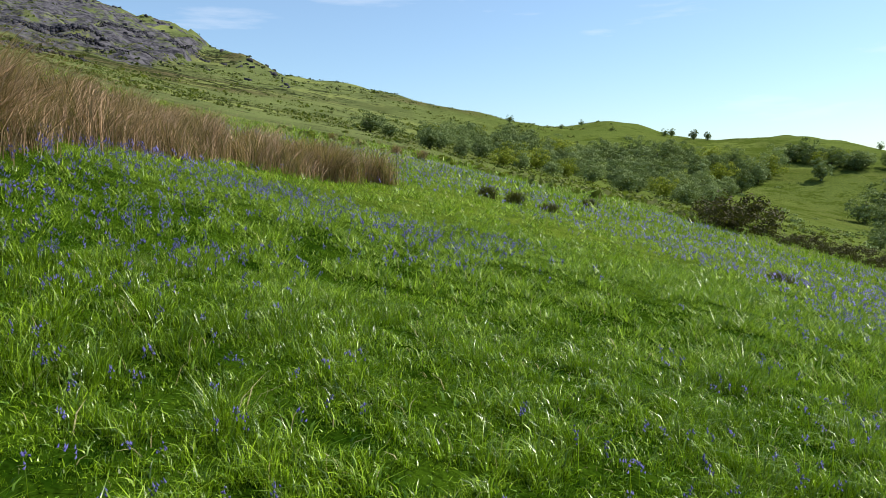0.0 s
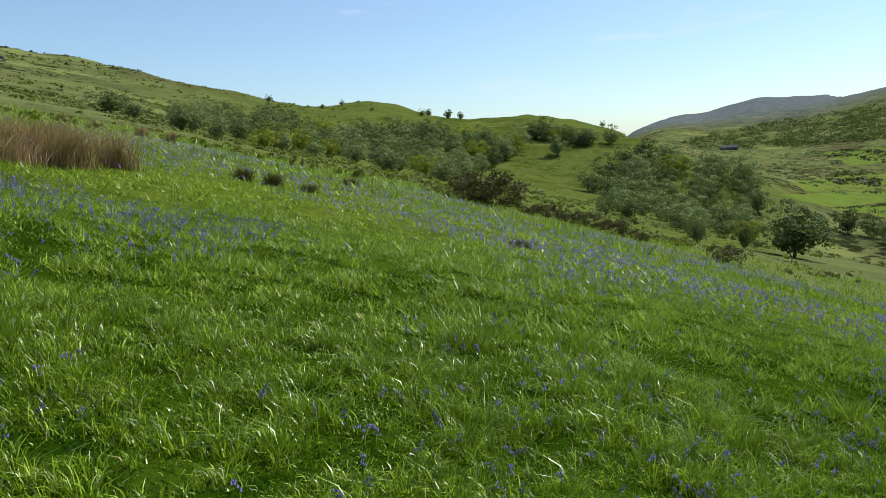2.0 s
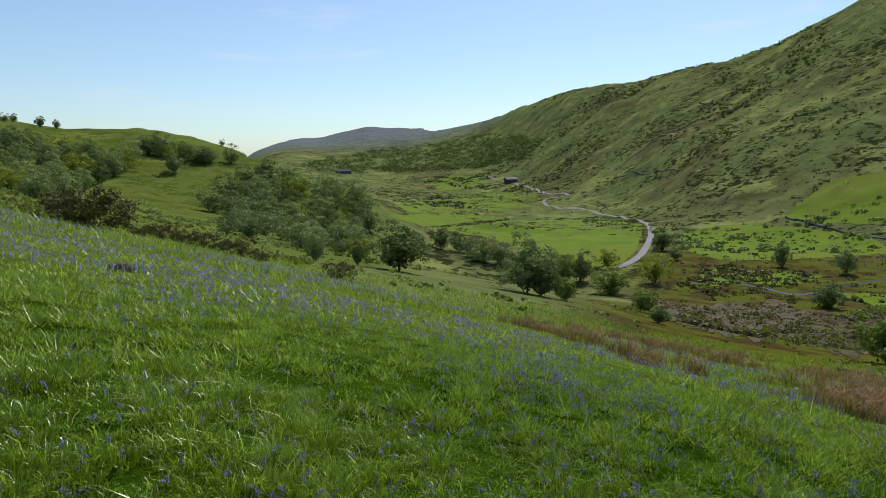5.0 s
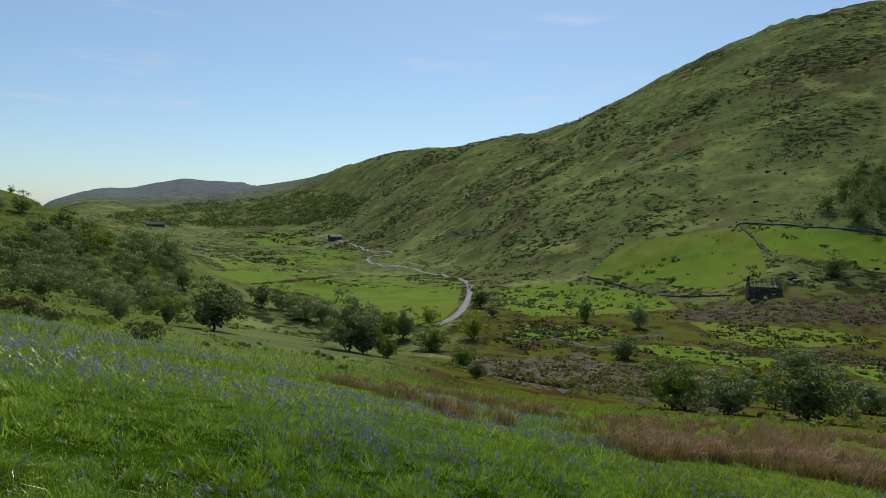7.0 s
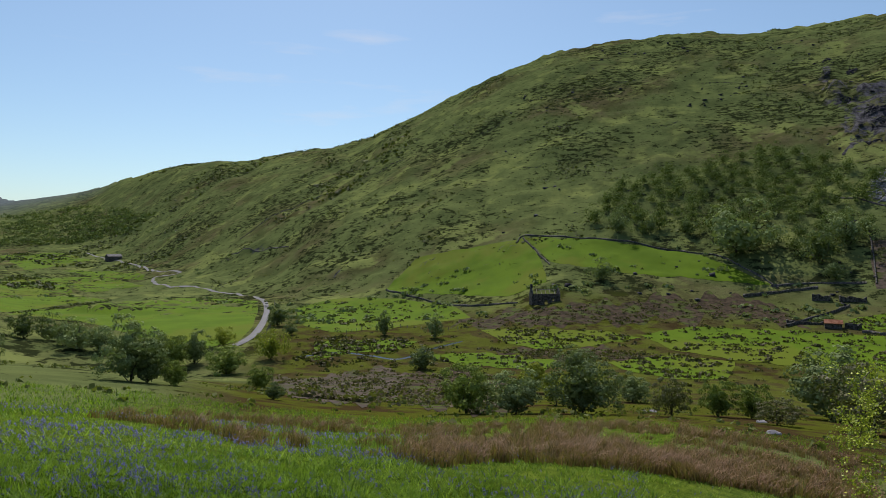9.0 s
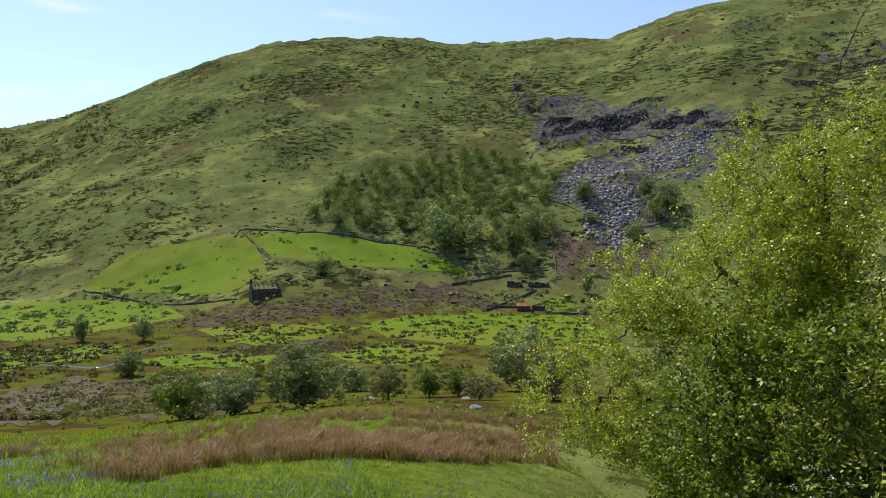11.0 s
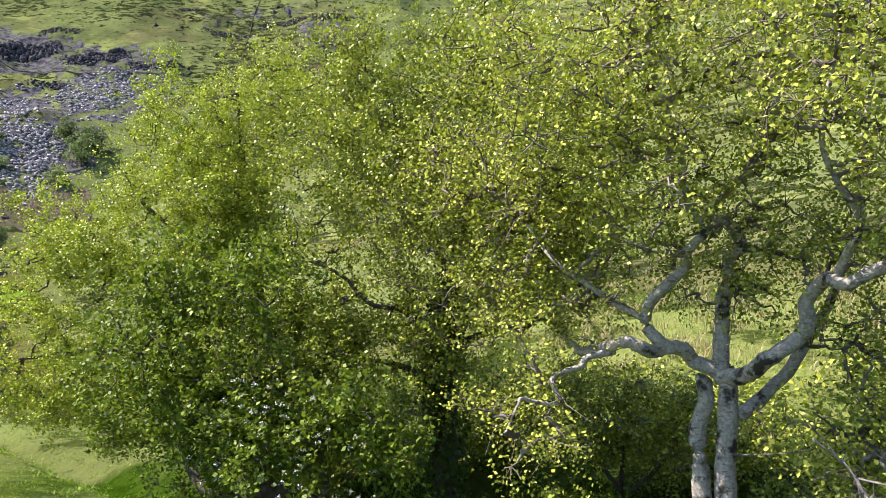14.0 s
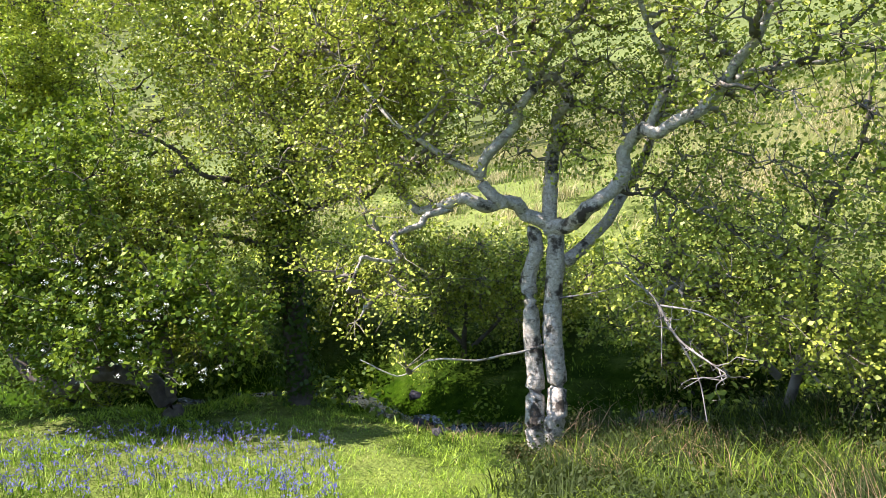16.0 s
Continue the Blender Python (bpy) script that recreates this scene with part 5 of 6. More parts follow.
    tagged(solid("twigwork", mesh_from("twigwork", *tubes(c2, np.full(n_fine, twig), np.full(n_fine, 0.0018), 3), 4, True), M_TWIG, root), kind="stuff")
    s = g.uniform(0.55, 1.08, (n_fine, per))
    i = np.clip((s * 2).astype(int), 0, 1)
    u = (s * 2 - i)[:, :, None]
    rows = np.arange(n_fine)[:, None]
    pos = (c2[rows, i] * (1 - u) + c2[rows, i + 1] * u).reshape(-1, 3) + g.normal(size=(n_fine * per, 3)) * stray
    normal = unit(g.normal(size=pos.shape) * 0.9 + (0.25, 0.15, 0.75))
    tagged(solid("foliage", mesh_from("foliage", *leaf_quads(pos, normal, np.full(len(pos), leaf), g, slim), 4), leaf_mat, root), kind="stuff")
    return root


M_TWIG = two_tone("twig_bark", (0.085, 0.068, 0.054), (0.25, 0.22, 0.18), 3.0)
M_DEAD = two_tone("dead_wood", (0.27, 0.25, 0.225), (0.10, 0.09, 0.08), 9.0)
M_LEAF_OAK = leaf_material("fresh_green_leaf", (0.09, 0.145, 0.014), (0.60, 0.66, 0.075), 0.24, 0.45, 0.0, 0.2, None, 1.0)
M_LEAF_HAW = leaf_material("hawthorn_leaf", (0.022, 0.056, 0.005), (0.22, 0.30, 0.030), 0.28, 0.5, 0.0, 0.18, None, 1.0)
M_IVY = leaf_material("ivy_leaf", (0.018, 0.045, 0.008), (0.045, 0.085, 0.014), 0.15)
M_BLOSSOM = leaf_material("hawthorn_blossom", (0.55, 0.56, 0.48), (0.75, 0.74, 0.68), 0.2)

foot = float(ground(1.17, -7.6))
BIRCH_LIMBS = (
    (((1.24, -7.58, foot - 0.3), (1.30, -7.66, -2.45), (1.40, -7.86, -2.0), (1.54, -8.08, -1.35), (1.52, -8.2, -0.7), (1.45, -8.23, -0.42)), 0.115, 0.07),
    (((1.11, -7.62, foot - 0.3), (1.12, -7.7, -2.45), (1.16, -7.91, -2.0), (1.27, -8.14, -1.33), (1.29, -8.25, -0.67), (1.4, -8.26, -0.33)), 0.125, 0.085),
    (((1.4, -8.26, -0.35), (1.62, -8.18, -0.27), (1.81, -7.96, -0.1), (2.03, -7.7, -0.04), (2.34, -7.89, -0.16), (2.67, -8.07, -0.26), (3.09, -8.36, -0.18), (3.42, -8.71, 0.08), (4.03, -8.85, 0.03), (4.65, -8.94, 0.1)), 0.08, 0.026),
    (((1.4, -8.26, -0.38), (1.06, -8.07, -0.3), (0.88, -7.94, -0.08), (0.71, -7.92, 0.27), (0.61, -7.87, 0.55), (0.39, -7.7, 0.73), (0.06, -7.53, 0.87), (-0.11, -7.44, 1.07), (-0.25, -7.34, 1.32), (-0.4, -7.23, 1.57), (-0.57, -7.1, 1.9), (-0.8, -6.96, 2.5)), 0.085, 0.026),
    (((1.81, -7.96, -0.1), (2.02, -7.85, 0.21), (1.79, -7.86, 0.56), (1.65, -7.83, 0.87), (1.5, -7.87, 1.11), (1.61, -7.75, 1.43), (1.69, -7.61, 1.9), (1.9, -7.5, 2.6), (2.0, -7.6, 3.4)), 0.065, 0.016),
    (((1.38, -8.26, -0.35), (1.41, -8.42, 0.22), (1.39, -8.38, 0.61), (1.25, -8.32, 0.93), (1.36, -8.31, 1.1), (1.55, -8.36, 1.2), (1.3, -8.33, 1.54), (1.02, -8.26, 1.8), (0.9, -8.05, 2.6), (1.0, -8.2, 3.8)), 0.085, 0.016),
    (((1.2, -8.25, -0.75), (0.89, -8.56, -0.45), (0.65, -8.8, 0.01), (0.5, -8.96, 0.35), (0.33, -9.13, 1.02), (0.26, -9.14, 1.7), (0.2, -9.1, 2.6)), 0.07, 0.02),
    (((2.34, -7.89, -0.16), (2.63, -7.65, -0.23), (2.76, -7.33, -0.41), (2.75, -7.18, -0.54), (2.96, -6.96, -0.56), (3.04, -6.76, -0.68)), 0.04, 0.012),
    (((2.02, -7.85, 0.21), (2.5, -7.8, 0.45), (2.9, -7.7, 0.75), (3.3, -7.8, 1.1), (3.7, -7.9, 1.4)), 0.04, 0.012),
    (((1.26, -8.1, -1.6), (1.77, -7.47, -1.62), (2.15, -7.14, -1.56), (2.47, -6.88, -1.59), (2.85, -6.67, -1.41)), 0.014, 0.005),
    (((-0.11, -7.44, 1.07), (-0.35, -7.6, 1.2), (-0.8, -7.6, 1.35), (-1.3, -7.5, 1.4)), 0.04, 0.012),
    (((0.39, -7.7, 0.73), (0.3, -7.5, 1.3), (0.5, -7.3, 1.9), (0.4, -7.2, 2.7)), 0.04, 0.012))
near_tree("birch", "old silver birch with two pale stems and twisted limbs", BIRCH_LIMBS,
          (((4.2, -8.5, 1.1), (1.5, 1.2, 1.0), 1.9), ((2.4, -7.6, 2.2), (1.6, 1.2, 1.2), 2.2), ((0.5, -7.6, 2.6), (1.7, 1.3, 1.2), 1.3), ((-0.8, -7.0, 2.1), (1.2, 1.0, 1.1), 0.8), ((3.4, -8.0, 0.3), (1.3, 0.9, 0.5), 0.8),
           ((1.4, -8.1, 3.7), (1.9, 1.5, 1.0), 0.9), ((2.8, -7.1, -0.9), (0.9, 0.5, 0.5), 0.16), ((1.5, -8.5, 1.0), (1.7, 0.7, 0.9), 0.7), ((0.2, -8.3, 1.2), (1.2, 0.7, 0.8), 0.5), ((3.1, -8.3, 1.3), (1.3, 0.8, 0.9), 0.8), ((-0.5, -8.0, -0.6), (0.9, 0.6, 0.6), 0.3), ((0.0, -8.4, 0.2), (0.9, 0.6, 0.6), 0.3)),
          1000, 6600, M_LEAF_NEAR, 0.044, 14, 901, M_BIRCH, ("trunk", "trunk", "limb", "limb"))
near_tree("alder", "dark ivy-clad alder with a leaning trunk by the stream",
          ((((5.02, -8.91, float(ground(5.02, -8.91)) - 0.3), (5.2, -9.17, -2.19), (5.3, -9.23, -1.2), (5.24, -9.37, -0.34), (5.08, -9.61, 0.65), (4.86, -9.64, 1.69), (4.7, -9.62, 2.5), (4.8, -9.7, 3.2)), 0.19, 0.03),
           (((5.35, -9.3, -0.6), (5.65, -8.87, -0.2), (5.93, -8.44, 0.0), (6.3, -8.1, 0.35), (6.9, -7.9, 0.6)), 0.05, 0.012), (((5.1, -9.4, -0.7), (4.47, -9.66, -0.51), (4.15, -9.74, -0.38), (3.7, -9.8, 0.1)), 0.06, 0.02),
           (((5.2, -9.4, 0.1), (5.8, -9.7, 1.0), (6.3, -9.9, 2.0), (6.6, -9.9, 2.9)), 0.08, 0.02), (((5.25, -9.3, -1.3), (5.9, -8.7, -1.0), (6.5, -8.2, -1.1), (7.1, -7.9, -1.0)), 0.05, 0.014)),
          (((4.8, -9.8, 2.8), (1.9, 1.6, 1.35), 1.5), ((6.0, -9.0, 1.5), (1.8, 1.5, 1.2), 1.3), ((4.0, -9.7, 1.2), (1.3, 1.1, 1.0), 0.8), ((6.6, -8.4, -0.5), (1.5, 1.1, 0.8), 1.0), ((5.3, -9.0, -0.6), (0.9, 0.8, 1.0), 0.5), ((6.9, -9.6, 2.6), (1.4, 1.3, 1.3), 0.9)),
          380, 3600, M_LEAF_ALDER, 0.052, 28, 902, M_BARK)
near_tree("oak", "fresh green oak with a wide crown beside the stream",
          ((((11.6, -12.2, float(ground(11.6, -12.2)) - 0.3), (11.5, -12.0, -2.4), (11.4, -11.6, -1.2), (11.3, -11.3, -0.3), (11.2, -10.95, 0.9), (10.9, -10.75, 2.1), (10.8, -10.6, 3.3)), 0.21, 0.015),
           (((11.35, -11.4, -0.6), (11.8, -10.6, 0.1), (12.3, -9.8, 0.9), (12.6, -9.3, 1.8)), 0.11, 0.02), (((11.35, -11.4, -0.8), (12.0, -10.2, -0.5), (12.6, -9.2, -0.3), (13.2, -8.2, -0.2)), 0.10, 0.02),
           (((11.3, -11.3, -0.3), (10.7, -10.9, 0.9), (10.2, -10.8, 2.2), (9.8, -10.9, 3.2)), 0.09, 0.02), (((11.4, -11.6, -1.2), (10.9, -10.4, -1.3), (10.5, -9.5, -1.8), (10.2, -8.9, -2.1)), 0.08, 0.02),
           (((11.4, -11.6, -1.4), (12.3, -9.9, -1.4), (12.9, -8.6, -1.6), (13.3, -7.4, -1.6)), 0.08, 0.02)),
          (((12.0, -10.6, 2.3), (1.9, 1.8, 1.6), 1.5), ((12.7, -8.7, 0.3), (1.9, 1.7, 1.4), 1.4), ((13.0, -7.4, -1.7), (2.0, 1.7, 1.2), 1.2), ((11.2, -10.2, -0.3), (1.8, 1.6, 1.5), 1.2), ((10.2, -9.0, -2.2), (1.7, 1.3, 1.0), 1.0), ((9.8, -11.0, 3.0), (1.9, 1.6, 1.5), 1.3), ((11.8, -8.2, -2.2), (1.6, 1.4, 0.9), 0.9), ((10.8, -10.1, 1.0), (1.3, 1.0, 1.2), 1.3)),
          460, 4300, M_LEAF_OAK, 0.050, 44, 903, M_BARK)
haw = near_tree("hawthorn", "low hawthorn with white blossom and a bent trunk",
                ((((6.3, -7.9, float(ground(6.3, -7.9)) - 0.2), (6.6, -7.85, -2.9), (7.2, -7.75, -2.75), (7.9, -7.6, -3.0), (8.6, -7.6, -2.9), (9.3, -7.8, -2.3), (9.7, -7.9, -1.6)), 0.15, 0.05),
                 (((6.4, -7.9, -3.0), (6.2, -7.7, -2.2), (6.0, -7.4, -1.5), (5.9, -7.2, -0.9)), 0.08, 0.02), (((7.2, -7.75, -2.75), (7.2, -7.5, -2.1), (7.5, -7.2, -1.5)), 0.07, 0.02), (((9.3, -7.8, -2.4), (9.5, -7.4, -1.6), (9.3, -7.2, -0.8)), 0.05, 0.015)),
                (((5.9, -7.4, -1.5), (1.2, 0.6, 0.7), 0.9), ((7.3, -7.2, -1.6), (1.4, 0.7, 0.7), 1.2), ((9.0, -7.4, -1.1), (1.6, 1.0, 1.2), 1.6), ((8.0, -7.8, 0.1), (1.8, 1.0, 0.9), 1.2), ((10.0, -7.6, -2.0), (1.2, 0.9, 0.7), 0.7)),
                200, 1900, M_LEAF_HAW, 0.072, 20, 904, M_BARK)
near_tree("willow", "thin grey willow scrub on the stream bank",
          ((((-1.2, -9.2, float(ground(-1.2, -9.2)) - 0.2), (-1.3, -9.0, -1.6), (-1.2, -8.8, -0.6), (-1.4, -8.6, 0.4), (-1.5, -8.4, 1.2)), 0.06, 0.015),
           (((-1.3, -9.2, -2.2), (-1.8, -8.9, -1.2), (-2.2, -8.6, -0.2), (-2.5, -8.4, 0.7)), 0.05, 0.012), (((-1.1, -9.1, -2.1), (-0.6, -8.6, -1.5), (-0.2, -8.2, -1.0), (0.2, -7.9, -0.7)), 0.05, 0.012),
           (((-2.6, -9.0, float(ground(-2.6, -9.0)) - 0.2), (-2.9, -8.8, -0.9), (-3.1, -8.6, 0.2), (-3.2, -8.3, 1.3)), 0.05, 0.012)),
          (((-1.2, -8.6, -0.2), (1.3, 0.8, 0.9), 1.2), ((-2.3, -8.3, 0.5), (1.2, 0.9, 0.9), 1.0), ((-0.3, -8.0, -0.8), (1.0, 0.6, 0.6), 1.0), ((-3.1, -8.4, 0.2), (1.1, 0.8, 1.1), 0.9), ((-1.6, -8.0, -1.1), (1.4, 0.7, 0.6), 1.0), ((-2.8, -7.8, -0.6), (1.0, 0.7, 0.7), 0.8)),
          240, 2400, M_LEAF_NEAR, 0.052, 12, 905, M_TWIG)
near_tree("hazel", "leafy green hazel bush across the stream",
          ((((3.4, -11.6, float(ground(3.4, -11.6)) - 0.2), (3.4, -11.5, -2.8), (3.3, -11.4, -2.2)), 0.05, 0.02), (((3.4, -11.6, -3.4), (4.1, -11.5, -2.6), (4.4, -11.4, -2.0)), 0.04, 0.015), (((3.3, -11.6, -3.4), (2.6, -11.4, -2.6), (2.2, -11.3, -1.9)), 0.04, 0.015)),
          (((3.4, -11.4, -2.1), (1.0, 0.8, 0.7), 1.0), ((4.4, -11.5, -2.0), (0.8, 0.7, 0.6), 0.7), ((2.3, -11.3, -1.9), (0.8, 0.7, 0.6), 0.7)),
          110, 1500, M_LEAF_ALDER, 0.06, 10, 906, M_BARK)

for k, (x, y, wide, tall) in enumerate(((7.6, -10.6, 1.3, 1.3), (9.2, -9.3, 1.4, 1.2), (5.8, -12.3, 1.4, 1.4), (2.2, -12.8, 1.3, 1.2), (-0.6, -11.3, 1.2, 1.1), (-3.2, -10.4, 1.3, 1.2), (10.6, -12.6, 1.5, 1.5))):
    z = float(ground(x, y))
    near_tree("hazel", "leafy green hazel bush in the shade by the stream",
              [(((x, y, z - 0.2), (x + 0.3 * math.cos(q + k), y + 0.3 * math.sin(q + k), z + 0.5 * tall), (x + 0.8 * math.cos(q + k), y + 0.8 * math.sin(q + k), z + tall)), 0.035, 0.01) for q in (0, 2.1, 4.2)],
              (((x, y, z + tall * 0.8), (wide, wide * 0.8, tall * 0.6), 1.0), ((x + 0.5, y + 0.3, z + tall * 0.5), (wide, wide * 0.8, tall * 0.5), 0.8)), 60, 650, M_LEAF_ALDER, 0.07, 14, 920 + k, M_BARK, ("stem",))

# ivy up the alder, blossom on the hawthorn
g = np.random.default_rng(70)
line = smooth_line(((5.02, -8.91, -3.2), (5.2, -9.17, -2.19), (5.3, -9.23, -1.2), (5.24, -9.37, -0.34), (5.08, -9.61, 0.65)), 12)
k = g.integers(0, len(line), 4200)
d = unit(g.normal(size=(4200, 3)) * (1, 1, 0.4))
tagged(solid("ivy", mesh_from("ivy", *leaf_quads(line[k] + d * g.uniform(0.14, 0.40, (4200, 1)), unit(d + g.normal(size=d.shape) * 0.4), np.full(4200, 0.07), g, 0.9), 4), M_IVY), "dark green ivy climbing the alder trunk", "ivy", kind="stuff")
c = np.array(((6.2, -6.9, -1.0), (6.7, -6.8, -1.1), (5.7, -7.0, -1.4), (6.1, -6.8, -1.9), (7.1, -6.7, -2.0), (5.4, -7.0, -2.0), (6.6, -6.8, -1.5)))
c = np.repeat(c, 11, 0) + g.normal(size=(77, 3)) * (0.28, 0.18, 0.16)
v, f = clump_leaves(c, np.full(len(c), 0.045), 12, np.full(len(c) * 12, 0.028), g)
solid("blossom", mesh_from("blossom", v, f, 4), M_BLOSSOM, haw, "small white flower clusters")
dead = [tubes(smooth_line(q, 6)[None], [r * 0.55], [0.004], 7) for q, r in ((((0.18, -7.19, -0.75), (-0.01, -6.91, -0.93), (-0.28, -6.65, -1.01), (-0.41, -6.53, -1.04)), 0.028), (((0.5, -7.5, -0.6), (0.18, -7.19, -0.75), (0.1, -6.9, -1.2)), 0.02),
                                                                 (((-0.01, -6.91, -0.93), (-0.2, -6.9, -1.25), (-0.3, -6.8, -1.6)), 0.02), (((0.18, -7.19, -0.75), (-0.2, -7.1, -0.75), (-0.5, -6.95, -0.85)), 0.018), (((1.2, -8.1, -1.1), (0.8, -7.8, -0.9), (0.5, -7.5, -0.7)), 0.018))]
knots = smooth_line(((0.5, -7.5, -0.6), (0.18, -7.19, -0.75), (-0.01, -6.91, -0.93), (-0.28, -6.65, -1.01), (-0.41, -6.53, -1.04)), 6)
from_here = knots[g.integers(4, len(knots), 26)]
dead.append(tubes(bends(from_here, from_here + g.normal(size=(26, 3)) * (0.16, 0.12, 0.16), g, 6, 0.2, 0.0, 0.06), np.full(26, 0.006), np.full(26, 0.0015), 7))
tagged(solid("dead_branch", mesh_from("dead_branch", *joined(dead), 4, True), M_DEAD), "bare grey dead birch branch hanging low", "branch")


def stream_near():
    """Water in the gully, a little over its bed."""
    line = smooth_line(STREAM[:10], 8)
    d = unit(np.gradient(line, axis=0))
    n = np.stack([-d[:, 1], d[:, 0]], 1)
    z = ground(line[:, 0], line[:, 1])
    z = np.minimum.accumulate(z) * 0.5 + z * 0.5 + 0.03
    v = np.stack([np.stack([*(line + n * o).T, z], 1) for o in (-0.5, 0, 0.5)], 1).reshape(-1, 3)
    i, j = np.meshgrid(np.arange(len(line) - 1), np.arange(2), indexing="ij")
    f = np.stack([i * 3 + j, i * 3 + j + 1, (i + 1) * 3 + j + 1, (i + 1) * 3 + j], -1).reshape(-1, 4)
    return tagged(solid("stream", mesh_from("stream", v, f, 4, True), M_WATER), "narrow shaded stream between grassy banks", "stream", kind="structure")


stream_near()
s = smooth_line(STREAM, 8)
k = g.integers(8, 70, 44)
stones("stream_stones", s[k] + g.normal(size=(44, 2)) * 0.5, 0.10, 72, M_ROCK, "wet grey stones along the stream", "stones")


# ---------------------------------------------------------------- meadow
# near-black growth: the shade on the bank is put into its colour
M_SHADEGROWTH = leaf_material("shade_growth", (0.008, 0.014, 0.003), (0.034, 0.050, 0.010), 0.1, 0.7)
M_MOSS = leaf_material("moss", (0.035, 0.038, 0.010), (0.11, 0.10, 0.03), 0.15, 0.8)
M_STRAW = leaf_material("dry_stalk", (0.30, 0.25, 0.11), (0.52, 0.46, 0.25), 0.2, 0.6, 0.0)
M_STRAP = leaf_material("bluebell_leaf", (0.040, 0.11, 0.012), (0.22, 0.38, 0.04), 0.3, 0.4, 0.0, 0.3, None, 1.0)


def ring_places(n, r0, r1, b0, b1, g, even=2.0):
    b, r = g.uniform(b0, b1, n), g.uniform(r0 ** even, r1 ** even, n) ** (1 / even)
    return np.stack([CX + np.sin(np.radians(b)) * r, CY + np.cos(np.radians(b)) * r], 1), r


def grass(name, xy, tall, wide, g, mat, label, bend=1.0, split=True, clump=0.0):
    n = len(xy)
    lush = 0.75 + 0.7 * fractal(xy[:, 0], xy[:, 1], 0.36, 81, 3)
    tall = tall * np.where(xy[:, 1] < -3.6, 0.5, 1.0)
    h = tall * np.clip(lush, 0.5, 1.5) * g.uniform(0.5, 1.25, n)
    if clump:
        h = h * np.clip(0.95 + 0.8 * fractal(xy[:, 0], xy[:, 1], clump, 83, 2), 0.35, 1.8)
    comb = fractal(xy[:, 0], xy[:, 1], 0.3, 87, 3) * 5
    a = comb + g.normal(size=n) * 3.0
    lean = np.stack([np.cos(a), np.sin(a), 0 * a], 1) * (h * bend * g.uniform(0.2, 1.2, n))[:, None]
    side = np.stack([-np.sin(a), np.cos(a), 0 * a], 1) * (wide * g.uniform(0.6, 1.4, n))[:, None] * 0.5
    turn = unit(g.normal(size=(n, 3)) * (1, 1, 0.2))
    side = side * 0.6 + turn * (np.linalg.norm(side, axis=1, keepdims=True) * 0.6)
    root = np.stack([xy[:, 0], xy[:, 1], ground(xy[:, 0], xy[:, 1]) - 0.02], 1)
    up = np.array((0, 0, 1.0)) * h[:, None]
    if split:
        mid, tip = root + up * 0.65 + lean * 0.35, root + up * 0.85 + lean
        v = np.stack([root - side, root + side, mid + side * 0.8, mid - side * 0.8, tip], 1).reshape(-1, 3)
        o = (np.arange(n) * 5)[:, None]
        flat, sizes = np.concatenate([o + (0, 1, 2, 3), o + (3, 2, 4)], 1).ravel(), np.tile((4, 3), n)
    else:
        tip = root + up * 0.9 + lean
        v, flat, sizes = np.stack([root - side, root + side, tip], 1).reshape(-1, 3), np.arange(3 * n), 3
    return tagged(solid(name, mesh_from(name, v, flat, sizes), mat), label, "grass", kind="stuff")


g = np.random.default_rng(80)
xy, _ = ring_places(150000, 2.7, 6.5, -38, 113, g, 1.2)
grass("meadow_grass", xy, 0.115, 0.0060, g, M_GRASS, "dense bright green meadow grass on the slope", 1.3, clump=0.14)
xy, _ = ring_places(250000, 2.7, 7.0, -38, 113, g, 1.3)
grass("short_grass", xy, 0.10, 0.0072, g, M_GRASS, "short bright green grass between the longer blades", 0.8, False, 0.14)
xy, _ = ring_places(130000, 4.0, 9.5, 108, 186, g, 1.5)
xy = xy[np.degrees(np.arctan2(xy[:, 0] - CX, xy[:, 1] - CY)) % 360 < 172 + g.normal(size=len(xy)) * 4]
grass("bank_turf", xy, 0.15, 0.0075, g, M_BANK, "short green grass on the bank above the stream", 1.1, False)
xy, _ = ring_places(5200, 2.7, 9, -38, 165, g, 1.3)
grass("dry_stalks", xy, 0.14, 0.005, g, M_STRAW, "pale dry stalks among the meadow grass", 1.3)
xy, _ = ring_places(22000, 2.7, 15, -38, 120, g, 1.4)
grass("bluebell_leaves", xy, 0.10, 0.014, g, M_STRAP, "strap-shaped green bluebell leaves in the grass", 1.3)
xy, _ = ring_places(240000, 6.3, 13, -39, 80, g, 1.2)
grass("meadow_grass", xy, 0.095, 0.015, g, M_MEADOW, "bright green meadow grass further down the slope", 1.2, False, 0.2)

xy, _ = ring_places(30000, 0.05, 2.8, 0, 360, g, 1.6)
grass("trodden_grass", xy, 0.09, 0.0085, g, M_GRASS, "short green grass underfoot on the slope", 1.2, False)
xy, _ = ring_places(36000, 2.7, 10, 200, 322, g, 1.6)
xy = np.vstack([xy, ring_places(9000, 2.7, 4.2, 110, 170, g, 1.6)[0]])
grass("upper_turf", xy, 0.13, 0.016, g, M_GRASS, "green grass on the slope above the stream", 1.1, False)


def off_rushes(xy):
    """Leaves out the places where the lower rush band stands."""
    x, y = xy.T
    r = np.hypot(x - CX, y - CY)
    b = np.degrees(np.arctan2(x - CX, y - CY))
    e = np.degrees(np.arctan2(ground(x, y) - EYE, r))
    return xy[~(inside(LOWER, b, e) & (fractal(x, y, 5.0, 44, 3) > -0.25))]


